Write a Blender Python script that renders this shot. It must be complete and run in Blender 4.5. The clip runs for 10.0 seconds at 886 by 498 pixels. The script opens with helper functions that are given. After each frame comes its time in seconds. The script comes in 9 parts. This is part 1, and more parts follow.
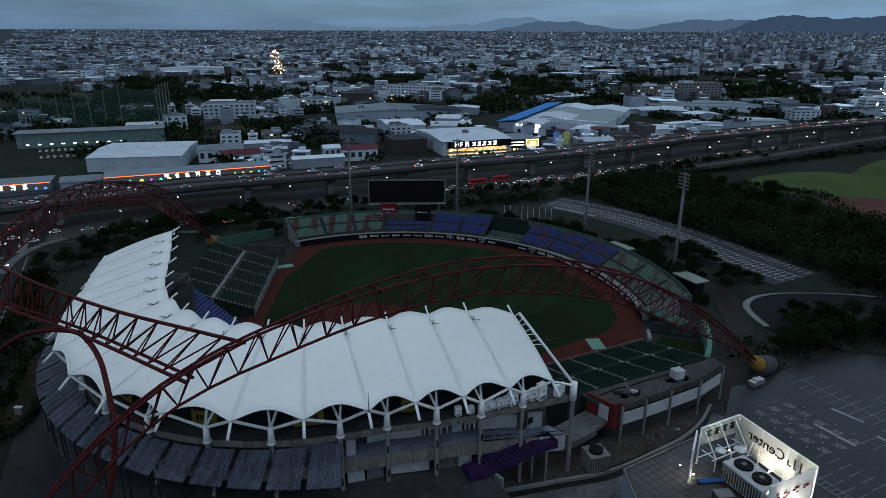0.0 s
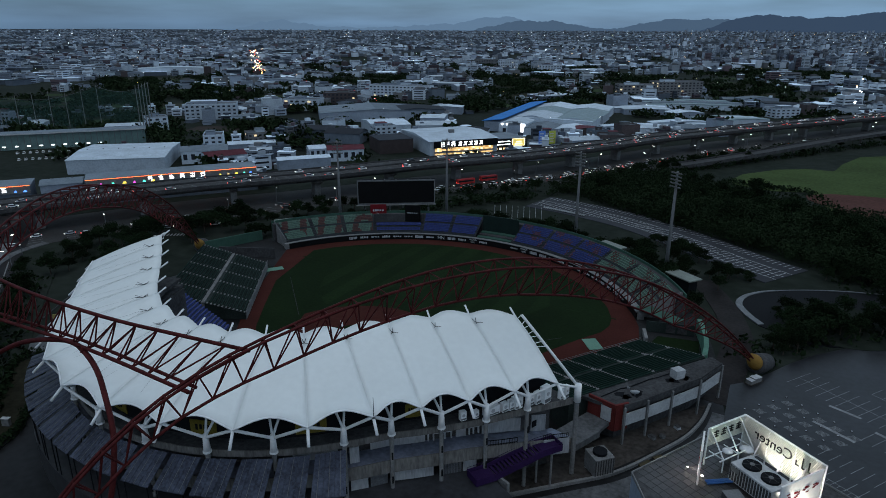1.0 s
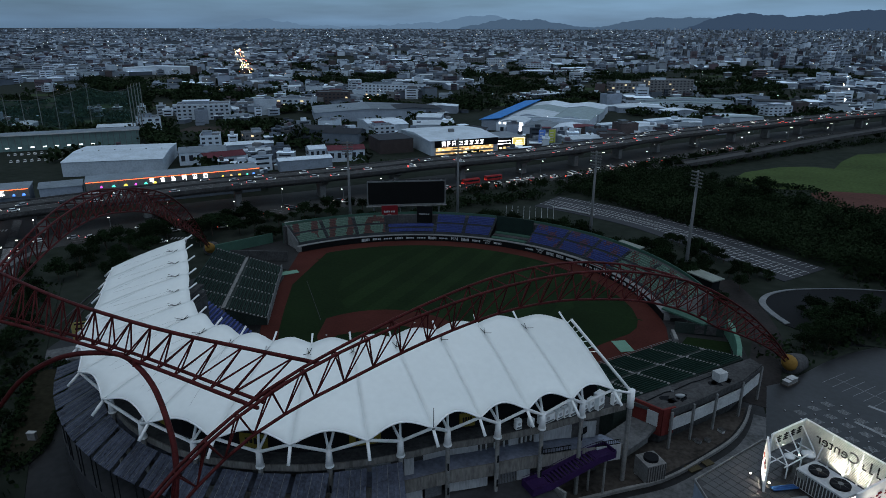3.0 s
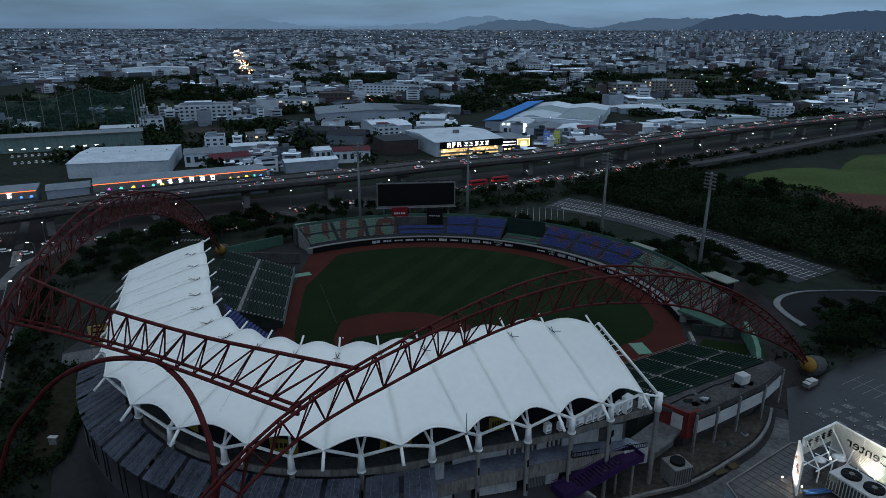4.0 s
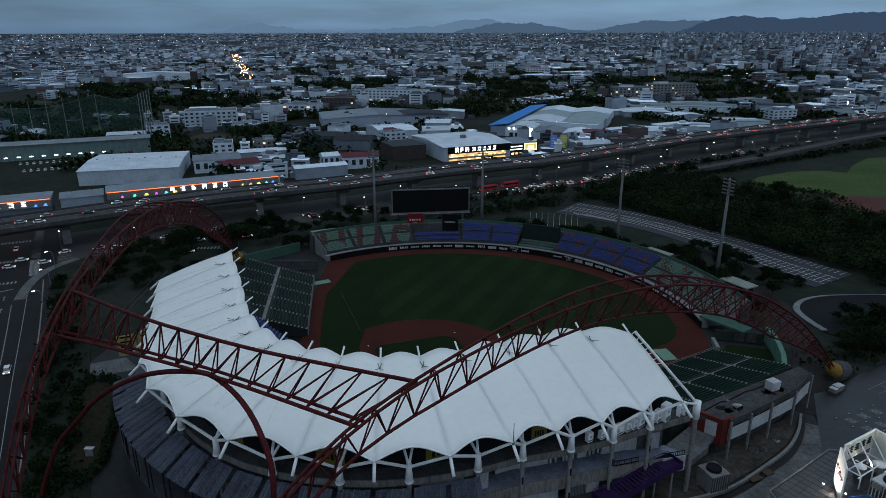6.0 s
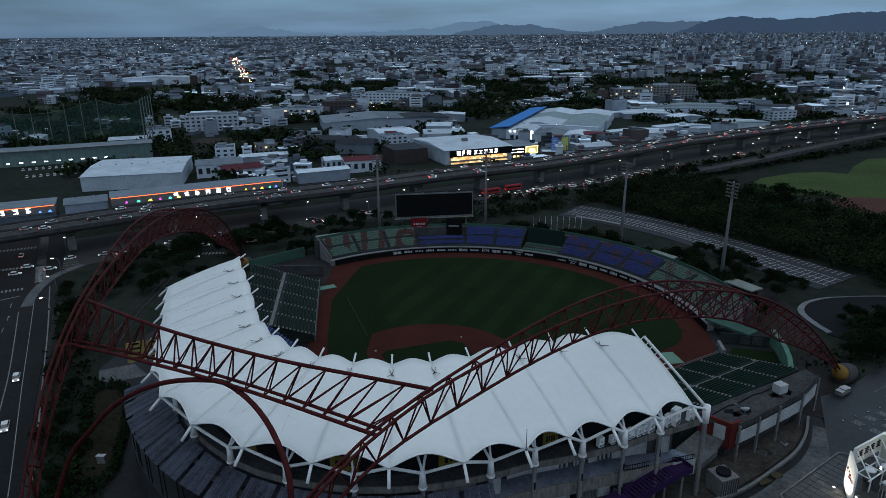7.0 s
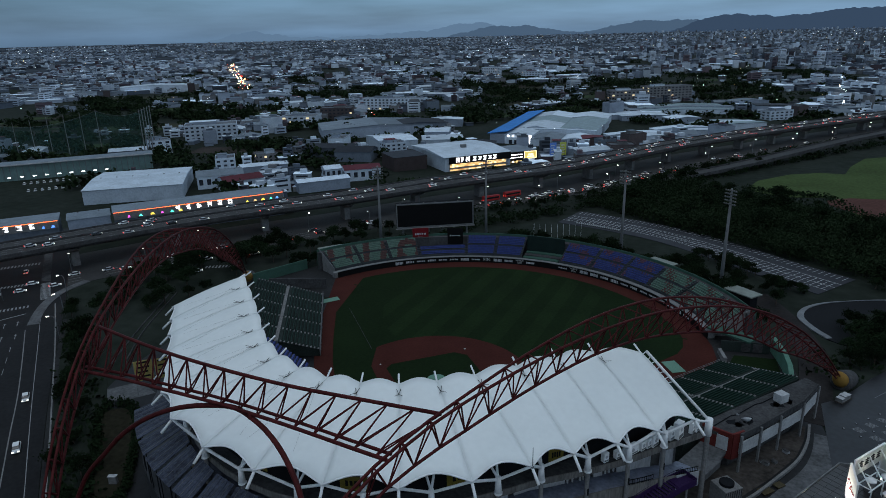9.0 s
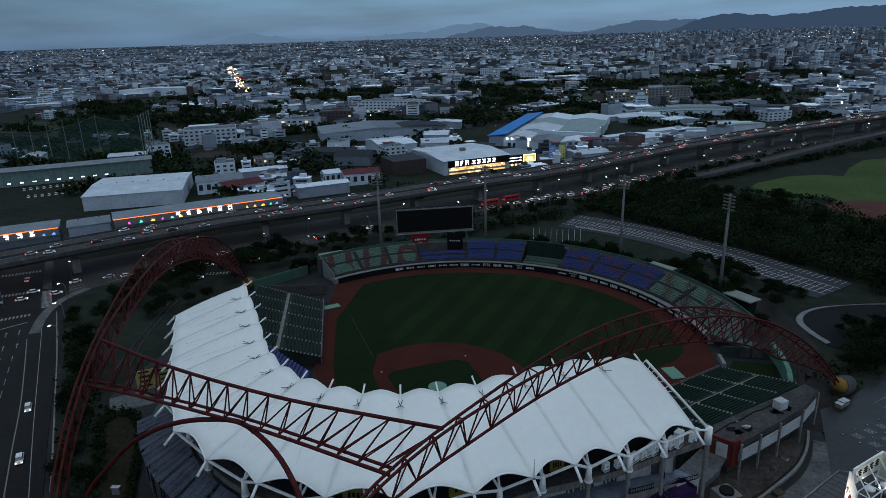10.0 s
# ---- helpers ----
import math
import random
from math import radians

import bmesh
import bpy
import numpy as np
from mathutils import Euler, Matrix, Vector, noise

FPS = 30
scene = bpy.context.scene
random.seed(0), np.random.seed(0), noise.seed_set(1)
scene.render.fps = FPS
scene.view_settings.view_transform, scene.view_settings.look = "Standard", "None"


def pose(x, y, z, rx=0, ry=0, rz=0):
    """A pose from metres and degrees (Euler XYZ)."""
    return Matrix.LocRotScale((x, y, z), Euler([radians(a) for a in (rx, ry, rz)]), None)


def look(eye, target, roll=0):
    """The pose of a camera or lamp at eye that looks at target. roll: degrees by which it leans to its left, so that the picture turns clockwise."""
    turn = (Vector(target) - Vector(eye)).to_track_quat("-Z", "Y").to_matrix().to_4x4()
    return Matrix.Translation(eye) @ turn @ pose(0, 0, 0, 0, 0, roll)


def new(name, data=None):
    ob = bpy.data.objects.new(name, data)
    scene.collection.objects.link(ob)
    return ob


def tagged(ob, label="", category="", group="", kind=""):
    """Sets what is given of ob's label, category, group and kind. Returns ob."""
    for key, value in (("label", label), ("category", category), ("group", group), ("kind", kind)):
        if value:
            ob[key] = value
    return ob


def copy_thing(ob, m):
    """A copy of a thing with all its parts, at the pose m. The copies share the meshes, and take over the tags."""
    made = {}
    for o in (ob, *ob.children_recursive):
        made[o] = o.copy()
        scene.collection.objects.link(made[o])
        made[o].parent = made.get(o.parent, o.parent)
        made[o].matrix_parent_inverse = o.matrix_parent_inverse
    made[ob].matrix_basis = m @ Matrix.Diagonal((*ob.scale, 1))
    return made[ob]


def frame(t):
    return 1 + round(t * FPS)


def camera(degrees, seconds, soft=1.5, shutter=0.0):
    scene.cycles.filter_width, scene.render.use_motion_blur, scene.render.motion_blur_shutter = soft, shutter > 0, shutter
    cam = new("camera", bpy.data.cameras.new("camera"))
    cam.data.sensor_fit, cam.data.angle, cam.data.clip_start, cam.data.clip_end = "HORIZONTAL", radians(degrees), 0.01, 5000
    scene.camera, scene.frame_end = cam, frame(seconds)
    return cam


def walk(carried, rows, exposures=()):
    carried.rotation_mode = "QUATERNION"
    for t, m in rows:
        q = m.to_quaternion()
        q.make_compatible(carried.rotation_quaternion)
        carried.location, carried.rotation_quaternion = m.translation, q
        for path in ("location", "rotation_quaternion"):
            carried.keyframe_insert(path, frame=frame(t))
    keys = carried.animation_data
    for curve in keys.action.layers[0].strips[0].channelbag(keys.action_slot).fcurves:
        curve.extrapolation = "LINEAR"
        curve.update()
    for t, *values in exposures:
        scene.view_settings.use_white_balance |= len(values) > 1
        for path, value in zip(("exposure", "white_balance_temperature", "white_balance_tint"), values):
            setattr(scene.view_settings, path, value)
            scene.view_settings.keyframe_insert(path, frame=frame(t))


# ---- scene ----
cam = camera(68.7, 10.0, soft=0.5)
PATH = [
    (0, (107.05, -118.60, 87.25), (60.12, -36.32, 55.18), 0.24),
    (0.5, (104.86, -118.70, 87.20), (59.39, -35.62, 55.10), 0.21),
    (1, (102.67, -118.78, 87.13), (58.19, -35.18, 55.00), 0.21),
    (1.5, (99.29, -119.14, 87.06), (55.79, -35.06, 54.86), 0.17),
    (2, (96.03, -119.70, 87.04), (53.12, -35.35, 54.74), 0.18),
    (2.5, (92.94, -120.57, 87.00), (50.37, -36.05, 54.69), 0.16),
    (4, (84.46, -123.63, 87.51), (42.52, -38.77, 55.27), 0.16),
    (4.5, (82.26, -124.75, 87.81), (40.44, -39.81, 55.63), 0.15),
    (5, (80.30, -125.82, 88.33), (38.57, -40.81, 56.19), 0.12),
    (5.5, (78.71, -126.72, 88.80), (37.03, -41.64, 56.79), 0.02),
    (7, (75.71, -128.95, 90.44), (34.11, -43.67, 58.86), -0.43),
    (7.5, (75.41, -129.33, 91.32), (33.82, -44.02, 59.80), -0.65),
    (8, (75.33, -129.73, 92.37), (33.74, -44.39, 60.92), -0.92),
    (8.5, (75.31, -129.91, 93.53), (33.72, -44.58, 62.09), -1.16),
    (9, (75.33, -130.03, 94.60), (33.78, -44.66, 63.22), -1.36),
    (9.5, (75.32, -130.15, 95.82), (33.77, -44.77, 64.46), -1.55),
    (10, (75.23, -130.20, 96.95), (33.76, -44.77, 65.64), -1.66),
]
walk(cam, [(t, look(eye, target, roll)) for t, eye, target, roll in PATH])

# ---------------------------------------------------------------- world and light
world = bpy.data.worlds.new("dusk_sky")
scene.world = world
world.use_nodes = True
wn, wl = world.node_tree.nodes, world.node_tree.links
wn.clear()
w_out = wn.new("ShaderNodeOutputWorld")
w_bg = wn.new("ShaderNodeBackground")
w_sky = wn.new("ShaderNodeTexSky")
w_sky.sky_type = "NISHITA"
w_sky.sun_disc = False
w_sky.sun_elevation = radians(4)
w_sky.sun_rotation = radians(150)
w_sky.air_density, w_sky.dust_density, w_sky.ozone_density = 1.0, 1.0, 4.0
w_tc = wn.new("ShaderNodeTexCoord")
w_sep = wn.new("ShaderNodeSeparateXYZ")
wl.new(w_tc.outputs["Generated"], w_sep.inputs[0])
# a closed cloud deck: pale blue-grey, darker streaks, brighter overhead
w_ramp = wn.new("ShaderNodeValToRGB")
w_ramp.color_ramp.elements[0].position = 0.0
w_ramp.color_ramp.elements[0].color = (0.142, 0.262, 0.43, 1)
w_ramp.color_ramp.elements[1].position = 1.0
w_ramp.color_ramp.elements[1].color = (0.565, 0.67, 0.765, 1)
e = w_ramp.color_ramp.elements.new(0.05)
e.color = (0.15, 0.276, 0.44, 1)
e = w_ramp.color_ramp.elements.new(0.3)
e.color = (0.315, 0.43, 0.555, 1)
wl.new(w_sep.outputs["Z"], w_ramp.inputs[0])
w_map = wn.new("ShaderNodeMapping")
w_map.inputs["Scale"].default_value = (3.0, 3.0, 26.0)
wl.new(w_tc.outputs["Generated"], w_map.inputs[0])
w_noise = wn.new("ShaderNodeTexNoise")
w_noise.inputs["Scale"].default_value = 1.6
w_noise.inputs["Detail"].default_value = 6.0
wl.new(w_map.outputs[0], w_noise.inputs["Vector"])
w_mr = wn.new("ShaderNodeMapRange")
w_mr.inputs["From Min"].default_value, w_mr.inputs["From Max"].default_value = 0.3, 0.7
w_mr.inputs["To Min"].default_value, w_mr.inputs["To Max"].default_value = 0.78, 1.2
wl.new(w_noise.outputs["Fac"], w_mr.inputs["Value"])
w_mul = wn.new("ShaderNodeVectorMath")
w_mul.operation = "SCALE"
wl.new(w_ramp.outputs[0], w_mul.inputs[0])
wl.new(w_mr.outputs[0], w_mul.inputs["Scale"])
w_sc = wn.new("ShaderNodeVectorMath")
w_sc.operation = "SCALE"
w_sc.inputs["Scale"].default_value = 0.05
wl.new(w_sky.outputs[0], w_sc.inputs[0])
w_add = wn.new("ShaderNodeVectorMath")
w_add.operation = "ADD"
wl.new(w_mul.outputs[0], w_add.inputs[0])
wl.new(w_sc.outputs[0], w_add.inputs[1])
# the western half of the cloud deck is a little darker
w_side = wn.new("ShaderNodeMapRange")
w_side.inputs["From Min"].default_value, w_side.inputs["From Max"].default_value = -0.85, -0.3
w_side.inputs["To Min"].default_value, w_side.inputs["To Max"].default_value = 0.78, 1.1
wl.new(w_sep.outputs["X"], w_side.inputs["Value"])
w_tilt = wn.new("ShaderNodeVectorMath")
w_tilt.operation = "SCALE"
wl.new(w_add.outputs[0], w_tilt.inputs[0])
wl.new(w_side.outputs[0], w_tilt.inputs["Scale"])
wl.new(w_tilt.outputs[0], w_bg.inputs["Color"])
w_bg.inputs["Strength"].default_value = 0.87
wl.new(w_bg.outputs[0], w_out.inputs[0])

sun = new("sun", bpy.data.lights.new("sun", "SUN"))
sun.data.energy, sun.data.angle, sun.data.color = 0.25, radians(30), (0.9, 0.95, 1.0)
sun.matrix_world = look((0, 0, 500), (-120, 150, 0))


# ---------------------------------------------------------------- materials
def mat(name, col, rough=0.8, metal=0.0, var=0.25, scale=0.25, fine=2.5, bump=0.15, col2=None, rand=0.0, stretch=(1, 1, 1), spec=0.06, island=0.0):
    """Painted or natural surface: two scales of variation in colour, fine relief; rand: difference from piece to piece."""
    m = bpy.data.materials.new(name)
    m.use_nodes = True
    nt = m.node_tree
    n, l = nt.nodes, nt.links
    b = n["Principled BSDF"]
    b.inputs["Roughness"].default_value, b.inputs["Metallic"].default_value = rough, metal
    b.inputs["Specular IOR Level"].default_value = spec
    geo = n.new("ShaderNodeNewGeometry")
    mp = n.new("ShaderNodeMapping")
    mp.inputs["Scale"].default_value = stretch
    l.new(geo.outputs["Position"], mp.inputs[0])
    big, small = n.new("ShaderNodeTexNoise"), n.new("ShaderNodeTexNoise")
    for t, s in ((big, scale), (small, fine)):
        t.inputs["Scale"].default_value, t.inputs["Detail"].default_value = s, 4.0
        l.new(mp.outputs[0], t.inputs["Vector"])
    add = n.new("ShaderNodeMath")
    add.operation = "ADD"
    l.new(big.outputs["Fac"], add.inputs[0])
    l.new(small.outputs["Fac"], add.inputs[1])
    mr = n.new("ShaderNodeMapRange")
    mr.inputs["From Min"].default_value, mr.inputs["From Max"].default_value = 0.7, 1.3
    mr.inputs["To Min"].default_value, mr.inputs["To Max"].default_value = 0.0, 1.0
    l.new(add.outputs[0], mr.inputs["Value"])
    mix = n.new("ShaderNodeMix")
    mix.data_type = "RGBA"
    c2 = col2 or tuple(c * (1 + var) for c in col)
    c1 = col if col2 else tuple(c * (1 - var) for c in col)
    mix.inputs["A"].default_value, mix.inputs["B"].default_value = (*c1, 1), (*c2, 1)
    l.new(mr.outputs[0], mix.inputs["Factor"])
    out = mix.outputs["Result"]
    if rand:
        info = n.new("ShaderNodeObjectInfo")
        rr = n.new("ShaderNodeMapRange")
        rr.inputs["To Min"].default_value, rr.inputs["To Max"].default_value = 1 - rand, 1 + rand
        l.new(info.outputs["Random"], rr.inputs["Value"])
        sc = n.new("ShaderNodeVectorMath")
        sc.operation = "SCALE"
        l.new(out, sc.inputs[0])
        l.new(rr.outputs[0], sc.inputs["Scale"])
        out = sc.outputs[0]
    if island:
        rr = n.new("ShaderNodeMapRange")
        rr.inputs["To Min"].default_value, rr.inputs["To Max"].default_value = 1 - island, 1 + island
        l.new(geo.outputs["Random Per Island"], rr.inputs["Value"])
        sc = n.new("ShaderNodeVectorMath")
        sc.operation = "SCALE"
        l.new(out, sc.inputs[0])
        l.new(rr.outputs[0], sc.inputs["Scale"])
        out = sc.outputs[0]
    l.new(out, b.inputs["Base Color"])
    if bump:
        bp = n.new("ShaderNodeBump")
        bp.inputs["Strength"].default_value, bp.inputs["Distance"].default_value = bump, 0.05
        l.new(small.outputs["Fac"], bp.inputs["Height"])
        l.new(bp.outputs[0], b.inputs["Normal"])
    return m


def glow(name, col, strength):
    m = bpy.data.materials.new(name)
    m.use_nodes = True
    n = m.node_tree.nodes
    b = n["Principled BSDF"]
    b.inputs["Base Color"].default_value = (*col, 1)
    b.inputs["Emission Color"].default_value = (*col, 1)
    b.inputs["Emission Strength"].default_value = strength
    return m


M_LAND = mat("land_scrub", (0.009, 0.013, 0.009), 0.95, var=0.5, scale=0.02, fine=0.2, col2=(0.024, 0.029, 0.024))
M_ASPHALT = mat("asphalt", (0.0085, 0.0092, 0.0108), 0.75, var=0.3, scale=0.05, fine=1.5)
M_DECK = mat("worn_deck_asphalt", (0.046, 0.046, 0.047), 0.7, var=0.25, scale=0.05, fine=1.0)
M_WET = mat("wet_asphalt", (0.0105, 0.0105, 0.0115), 0.5, var=0.6, scale=0.09, fine=0.6, spec=0.14)
M_PAVE = mat("paving", (0.022, 0.0225, 0.0235), 0.75, var=0.3, scale=0.1, fine=1.2)
M_LINE = mat("road_paint", (0.22, 0.225, 0.23), 0.7, var=0.35, scale=0.6)
M_GRASS = mat("turf", (0.0065, 0.0145, 0.0045), 0.95, var=0.3, scale=0.06, fine=1.0)
M_GRASS2 = mat("turf_mown_light", (0.0088, 0.0188, 0.006), 0.95, var=0.3, scale=0.06, fine=1.0)
M_FIELD = mat("meadow", (0.044, 0.067, 0.022), 0.95, var=0.35, scale=0.03, fine=0.5)
M_CLAY = mat("clay", (0.047, 0.0135, 0.0105), 0.95, var=0.25, scale=0.1, fine=1.5)
M_EARTH = mat("bare_earth", (0.075, 0.034, 0.028), 0.95, var=0.3, scale=0.05, fine=0.6)
M_CONC = mat("concrete", (0.16, 0.16, 0.16), 0.85, var=0.3, scale=0.3, fine=2.0)
M_CONC_D = mat("stained_concrete", (0.052, 0.052, 0.054), 0.85, var=0.45, scale=0.25, fine=1.5)
M_WALLW = mat("off_white_cladding", (0.38, 0.39, 0.40), 0.7, var=0.2, scale=0.4, fine=2.0)
M_MEMB = mat("white_membrane", (0.69, 0.715, 0.71), 0.55, var=0.035, scale=0.12, fine=0.8, bump=0.03)
M_WHITE = mat("white_painted_steel", (0.72, 0.73, 0.74), 0.5, var=0.1, scale=0.5)
M_RED = mat("dark_red_painted_steel", (0.058, 0.0112, 0.0115), 0.5, var=0.45, scale=0.6)
M_MROOF = mat("grey_metal_roofing", (0.05, 0.057, 0.08), 0.42, metal=0.0, var=0.55, scale=0.25, fine=2.0)
M_PURPLE = mat("purple_paint", (0.026, 0.012, 0.052), 0.6, var=0.2)
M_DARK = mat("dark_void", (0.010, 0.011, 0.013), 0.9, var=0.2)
M_SEAT_DG = mat("dark_green_seats", (0.014, 0.031, 0.025), 0.6, var=0.2, scale=0.8)
M_SEAT_G = mat("pale_green_seats", (0.108, 0.17, 0.138), 0.6, var=0.2, scale=0.8)
M_SEAT_R = mat("red_seats", (0.10, 0.052, 0.048), 0.6, var=0.2, scale=0.8)
M_SEAT_B = mat("blue_seats", (0.042, 0.058, 0.175), 0.6, var=0.2, scale=0.8)
M_SEAT_O = mat("orange_red_seats", (0.105, 0.055, 0.08), 0.6, var=0.2, scale=0.8)
M_TREAD = mat("stand_treads", (0.045, 0.05, 0.055), 0.85, var=0.3)
M_GREENP = mat("green_paint", (0.04, 0.085, 0.066), 0.7, var=0.2)
M_TARP = mat("pale_green_tarpaulin", (0.115, 0.22, 0.165), 0.6, var=0.12)
M_YELLOW = mat("yellow_paint", (0.20, 0.115, 0.03), 0.6, var=0.2)
M_BLACK = mat("black_panel", (0.007, 0.0075, 0.008), 0.5, var=0.2)
M_STEEL = mat("galvanised_steel", (0.14, 0.145, 0.15), 0.5, metal=0.0, var=0.2)
M_SIGNRED = mat("red_sign", (0.14, 0.012, 0.016), 0.5, var=0.1)
M_TREAD_D = mat("dark_stand_treads", (0.022, 0.03, 0.028), 0.85, var=0.3)
M_AVENUE = mat("avenue_asphalt", (0.0115, 0.0114, 0.0122), 0.6, var=0.45, scale=0.06, fine=0.9, spec=0.07)
M_ROAD = mat("frontage_asphalt", (0.04, 0.0395, 0.0395), 0.7, var=0.3, scale=0.06, fine=1.2)
M_CARPARK = mat("wet_car_park_asphalt", (0.0098, 0.0106, 0.0132), 0.4, var=0.65, scale=0.09, fine=0.7, spec=0.3)
M_RING = mat("worn_concrete_road", (0.078, 0.08, 0.084), 0.6, var=0.5, scale=0.22, fine=1.1, spec=0.15)
M_YARD = mat("stained_yard_concrete", (0.05, 0.044, 0.04), 0.75, var=0.55, scale=0.18, fine=0.9)
M_PLAZA = mat("wet_plaza_paving", (0.032, 0.033, 0.037), 0.4, var=0.5, scale=0.16, fine=0.8, spec=0.3)
M_LETTER = mat("white_letters", (0.4, 0.41, 0.42), 0.6, var=0.05)


# ---------------------------------------------------------------- building helpers
class MB:
    """Collects vertices and faces of one mesh."""

    def __init__(self):
        self.v, self.f = [], []

    def add(self, verts, faces):
        k = len(self.v)
        self.v += [tuple(p) for p in verts]
        self.f += [tuple(i + k for i in face) for face in faces]
        return self

    def box(self, x0, y0, z0, x1, y1, z1):
        vs = [(x, y, z) for z in (z0, z1) for x, y in ((x0, y0), (x1, y0), (x1, y1), (x0, y1))]
        return self.add(vs, [(0, 3, 2, 1), (4, 5, 6, 7), (0, 1, 5, 4), (1, 2, 6, 5), (2, 3, 7, 6), (3, 0, 4, 7)])

    def obox(self, cx, cy, z0, w, d, h, yaw=0.0):
        c, s = math.cos(yaw), math.sin(yaw)
        q = [(cx + c * a * w / 2 - s * b * d / 2, cy + s * a * w / 2 + c * b * d / 2) for a, b in ((-1, -1), (1, -1), (1, 1), (-1, 1))]
        return self.prism(q, z0, z0 + h)

    def prism(self, poly, z0, z1):
        n = len(poly)
        vs = [(x, y, z0) for x, y in poly] + [(x, y, z1) for x, y in poly]
        fs = [tuple(range(n - 1, -1, -1)), tuple(range(n, 2 * n))]
        fs += [(i, (i + 1) % n, n + (i + 1) % n, n + i) for i in range(n)]
        return self.add(vs, fs)

    def tube(self, pts, r, seg=8):
        pts = [Vector(p) for p in pts]
        k = len(self.v)
        side = None
        for i, p in enumerate(pts):
            t = (pts[min(i + 1, len(pts) - 1)] - pts[max(i - 1, 0)]).normalized()
            if side is None:
                side = t.cross(Vector((0, 0, 1)) if abs(t.z) < 0.95 else Vector((1, 0, 0))).normalized()
            side = (side - t * side.dot(t)).normalized()
            up = t.cross(side)
            rr = r[i] if isinstance(r, (list, tuple)) else r
            for j in range(seg):
                a = 2 * math.pi * j / seg
                self.v.append(tuple(p + side * rr * math.cos(a) + up * rr * math.sin(a)))
        for i in range(len(pts) - 1):
            for j in range(seg):
                a, b = k + i * seg + j, k + i * seg + (j + 1) % seg
                self.f.append((a, b, b + seg, a + seg))
        self.f.append(tuple(k + j for j in range(seg - 1, -1, -1)))
        self.f.append(tuple(k + (len(pts) - 1) * seg + j for j in range(seg)))
        return self

    def slab(self, a, b, z0, z1):
        """A curved slab between two lines of plan points; z0 and z1 may be numbers or lists along the line."""
        n = len(a)
        za = z0 if isinstance(z0, (list, tuple)) else [z0] * n
        zb = z1 if isinstance(z1, (list, tuple)) else [z1] * n
        k = len(self.v)
        for i in range(n):
            self.v += [(a[i][0], a[i][1], za[i]), (b[i][0], b[i][1], za[i]), (b[i][0], b[i][1], zb[i]), (a[i][0], a[i][1], zb[i])]
        for i in range(n - 1):
            p, q = k + 4 * i, k + 4 * (i + 1)
            for j in range(4):
                self.f.append((p + j, q + j, q + (j + 1) % 4, p + (j + 1) % 4))
        self.f += [(k, k + 1, k + 2, k + 3), (k + 4 * n - 1, k + 4 * n - 2, k + 4 * n - 3, k + 4 * n - 4)]
        return self

    def mesh(self, name, material, smooth=False):
        me = bpy.data.meshes.new(name)
        me.from_pydata(self.v, [], self.f)
        me.materials.append(material)
        bm = bmesh.new()
        bm.from_mesh(me)
        bmesh.ops.recalc_face_normals(bm, faces=bm.faces)
        bm.to_mesh(me)
        bm.free()
        if smooth:
            me.shade_smooth()
        return me


def part(name, mb, material, parent=None, label="", smooth=False):
    ob = new(name, mb if isinstance(mb, bpy.types.Mesh) else mb.mesh(name, material, smooth))
    if parent:
        ob.parent = parent
    if label:
        ob["label"] = label
    return ob


def thing(name, label, category, x=0, y=0, z=0, yaw=0, group="", kind=""):
    ob = new(name)
    ob.matrix_basis = Matrix.Translation((x, y, z)) @ Matrix.Rotation(yaw, 4, "Z")
    return tagged(ob, label, category, group, kind)


def structure(name, mb, material, label="", category=""):
    return tagged(part(name, mb, material), label or name.replace("_", " "), category or name.split("_")[0], kind="structure")


def pol(cx, cy, deg, r):
    a = radians(deg)
    return (cx + r * math.cos(a), cy + r * math.sin(a))


def arc(cx, cy, r, d0, d1, n):
    return [pol(cx, cy, d0 + (d1 - d0) * i / n, r) for i in range(n + 1)]


def interp(x, xs, ys):
    return float(np.interp(x, xs, ys))


def offset_line(pts, d):
    """Plan line moved sideways by d metres to its left."""
    out = []
    for i, p in enumerate(pts):
        a, b = Vector(pts[max(i - 1, 0)][:2]), Vector(pts[min(i + 1, len(pts) - 1)][:2])
        t = (b - a).normalized()
        out.append((p[0] - t.y * d, p[1] + t.x * d))
    return out


def smooth_line(pts, n):
    """n + 1 points along a smooth curve through the given points (plan or space)."""
    p = np.array(pts, float)
    s = np.r_[0, np.cumsum(np.linalg.norm(np.diff(p, axis=0), axis=1))]
    g = np.gradient(p, s, axis=0)
    out = []
    for q in np.linspace(0, s[-1], n + 1):
        i = min(int(np.searchsorted(s, q, "right")) - 1, len(p) - 2)
        h = s[i + 1] - s[i]
        t = (q - s[i]) / h
        out.append(tuple((2 * t**3 - 3 * t**2 + 1) * p[i] + (t**3 - 2 * t**2 + t) * h * g[i] + (3 * t**2 - 2 * t**3) * p[i + 1] + (t**3 - t**2) * h * g[i + 1]))
    return out


_rod = MB().tube([(0, 0, 0), (0, 0, 1)], 1.0, 6)


def rod_mesh(material, store={}):
    if material.name not in store:
        store[material.name] = _rod.mesh("rod", material, True)
    return store[material.name]


def rod(name, a, b, r, material, parent):
    """A straight round member from a to b; all of one material share a mesh."""
    a, b = Vector(a), Vector(b)
    ob = part(name, rod_mesh(material), None, parent)
    ob.matrix_basis = Matrix.LocRotScale(a, (b - a).to_track_quat("Z", "Y"), Vector((r, r, (b - a).length)))
    return ob


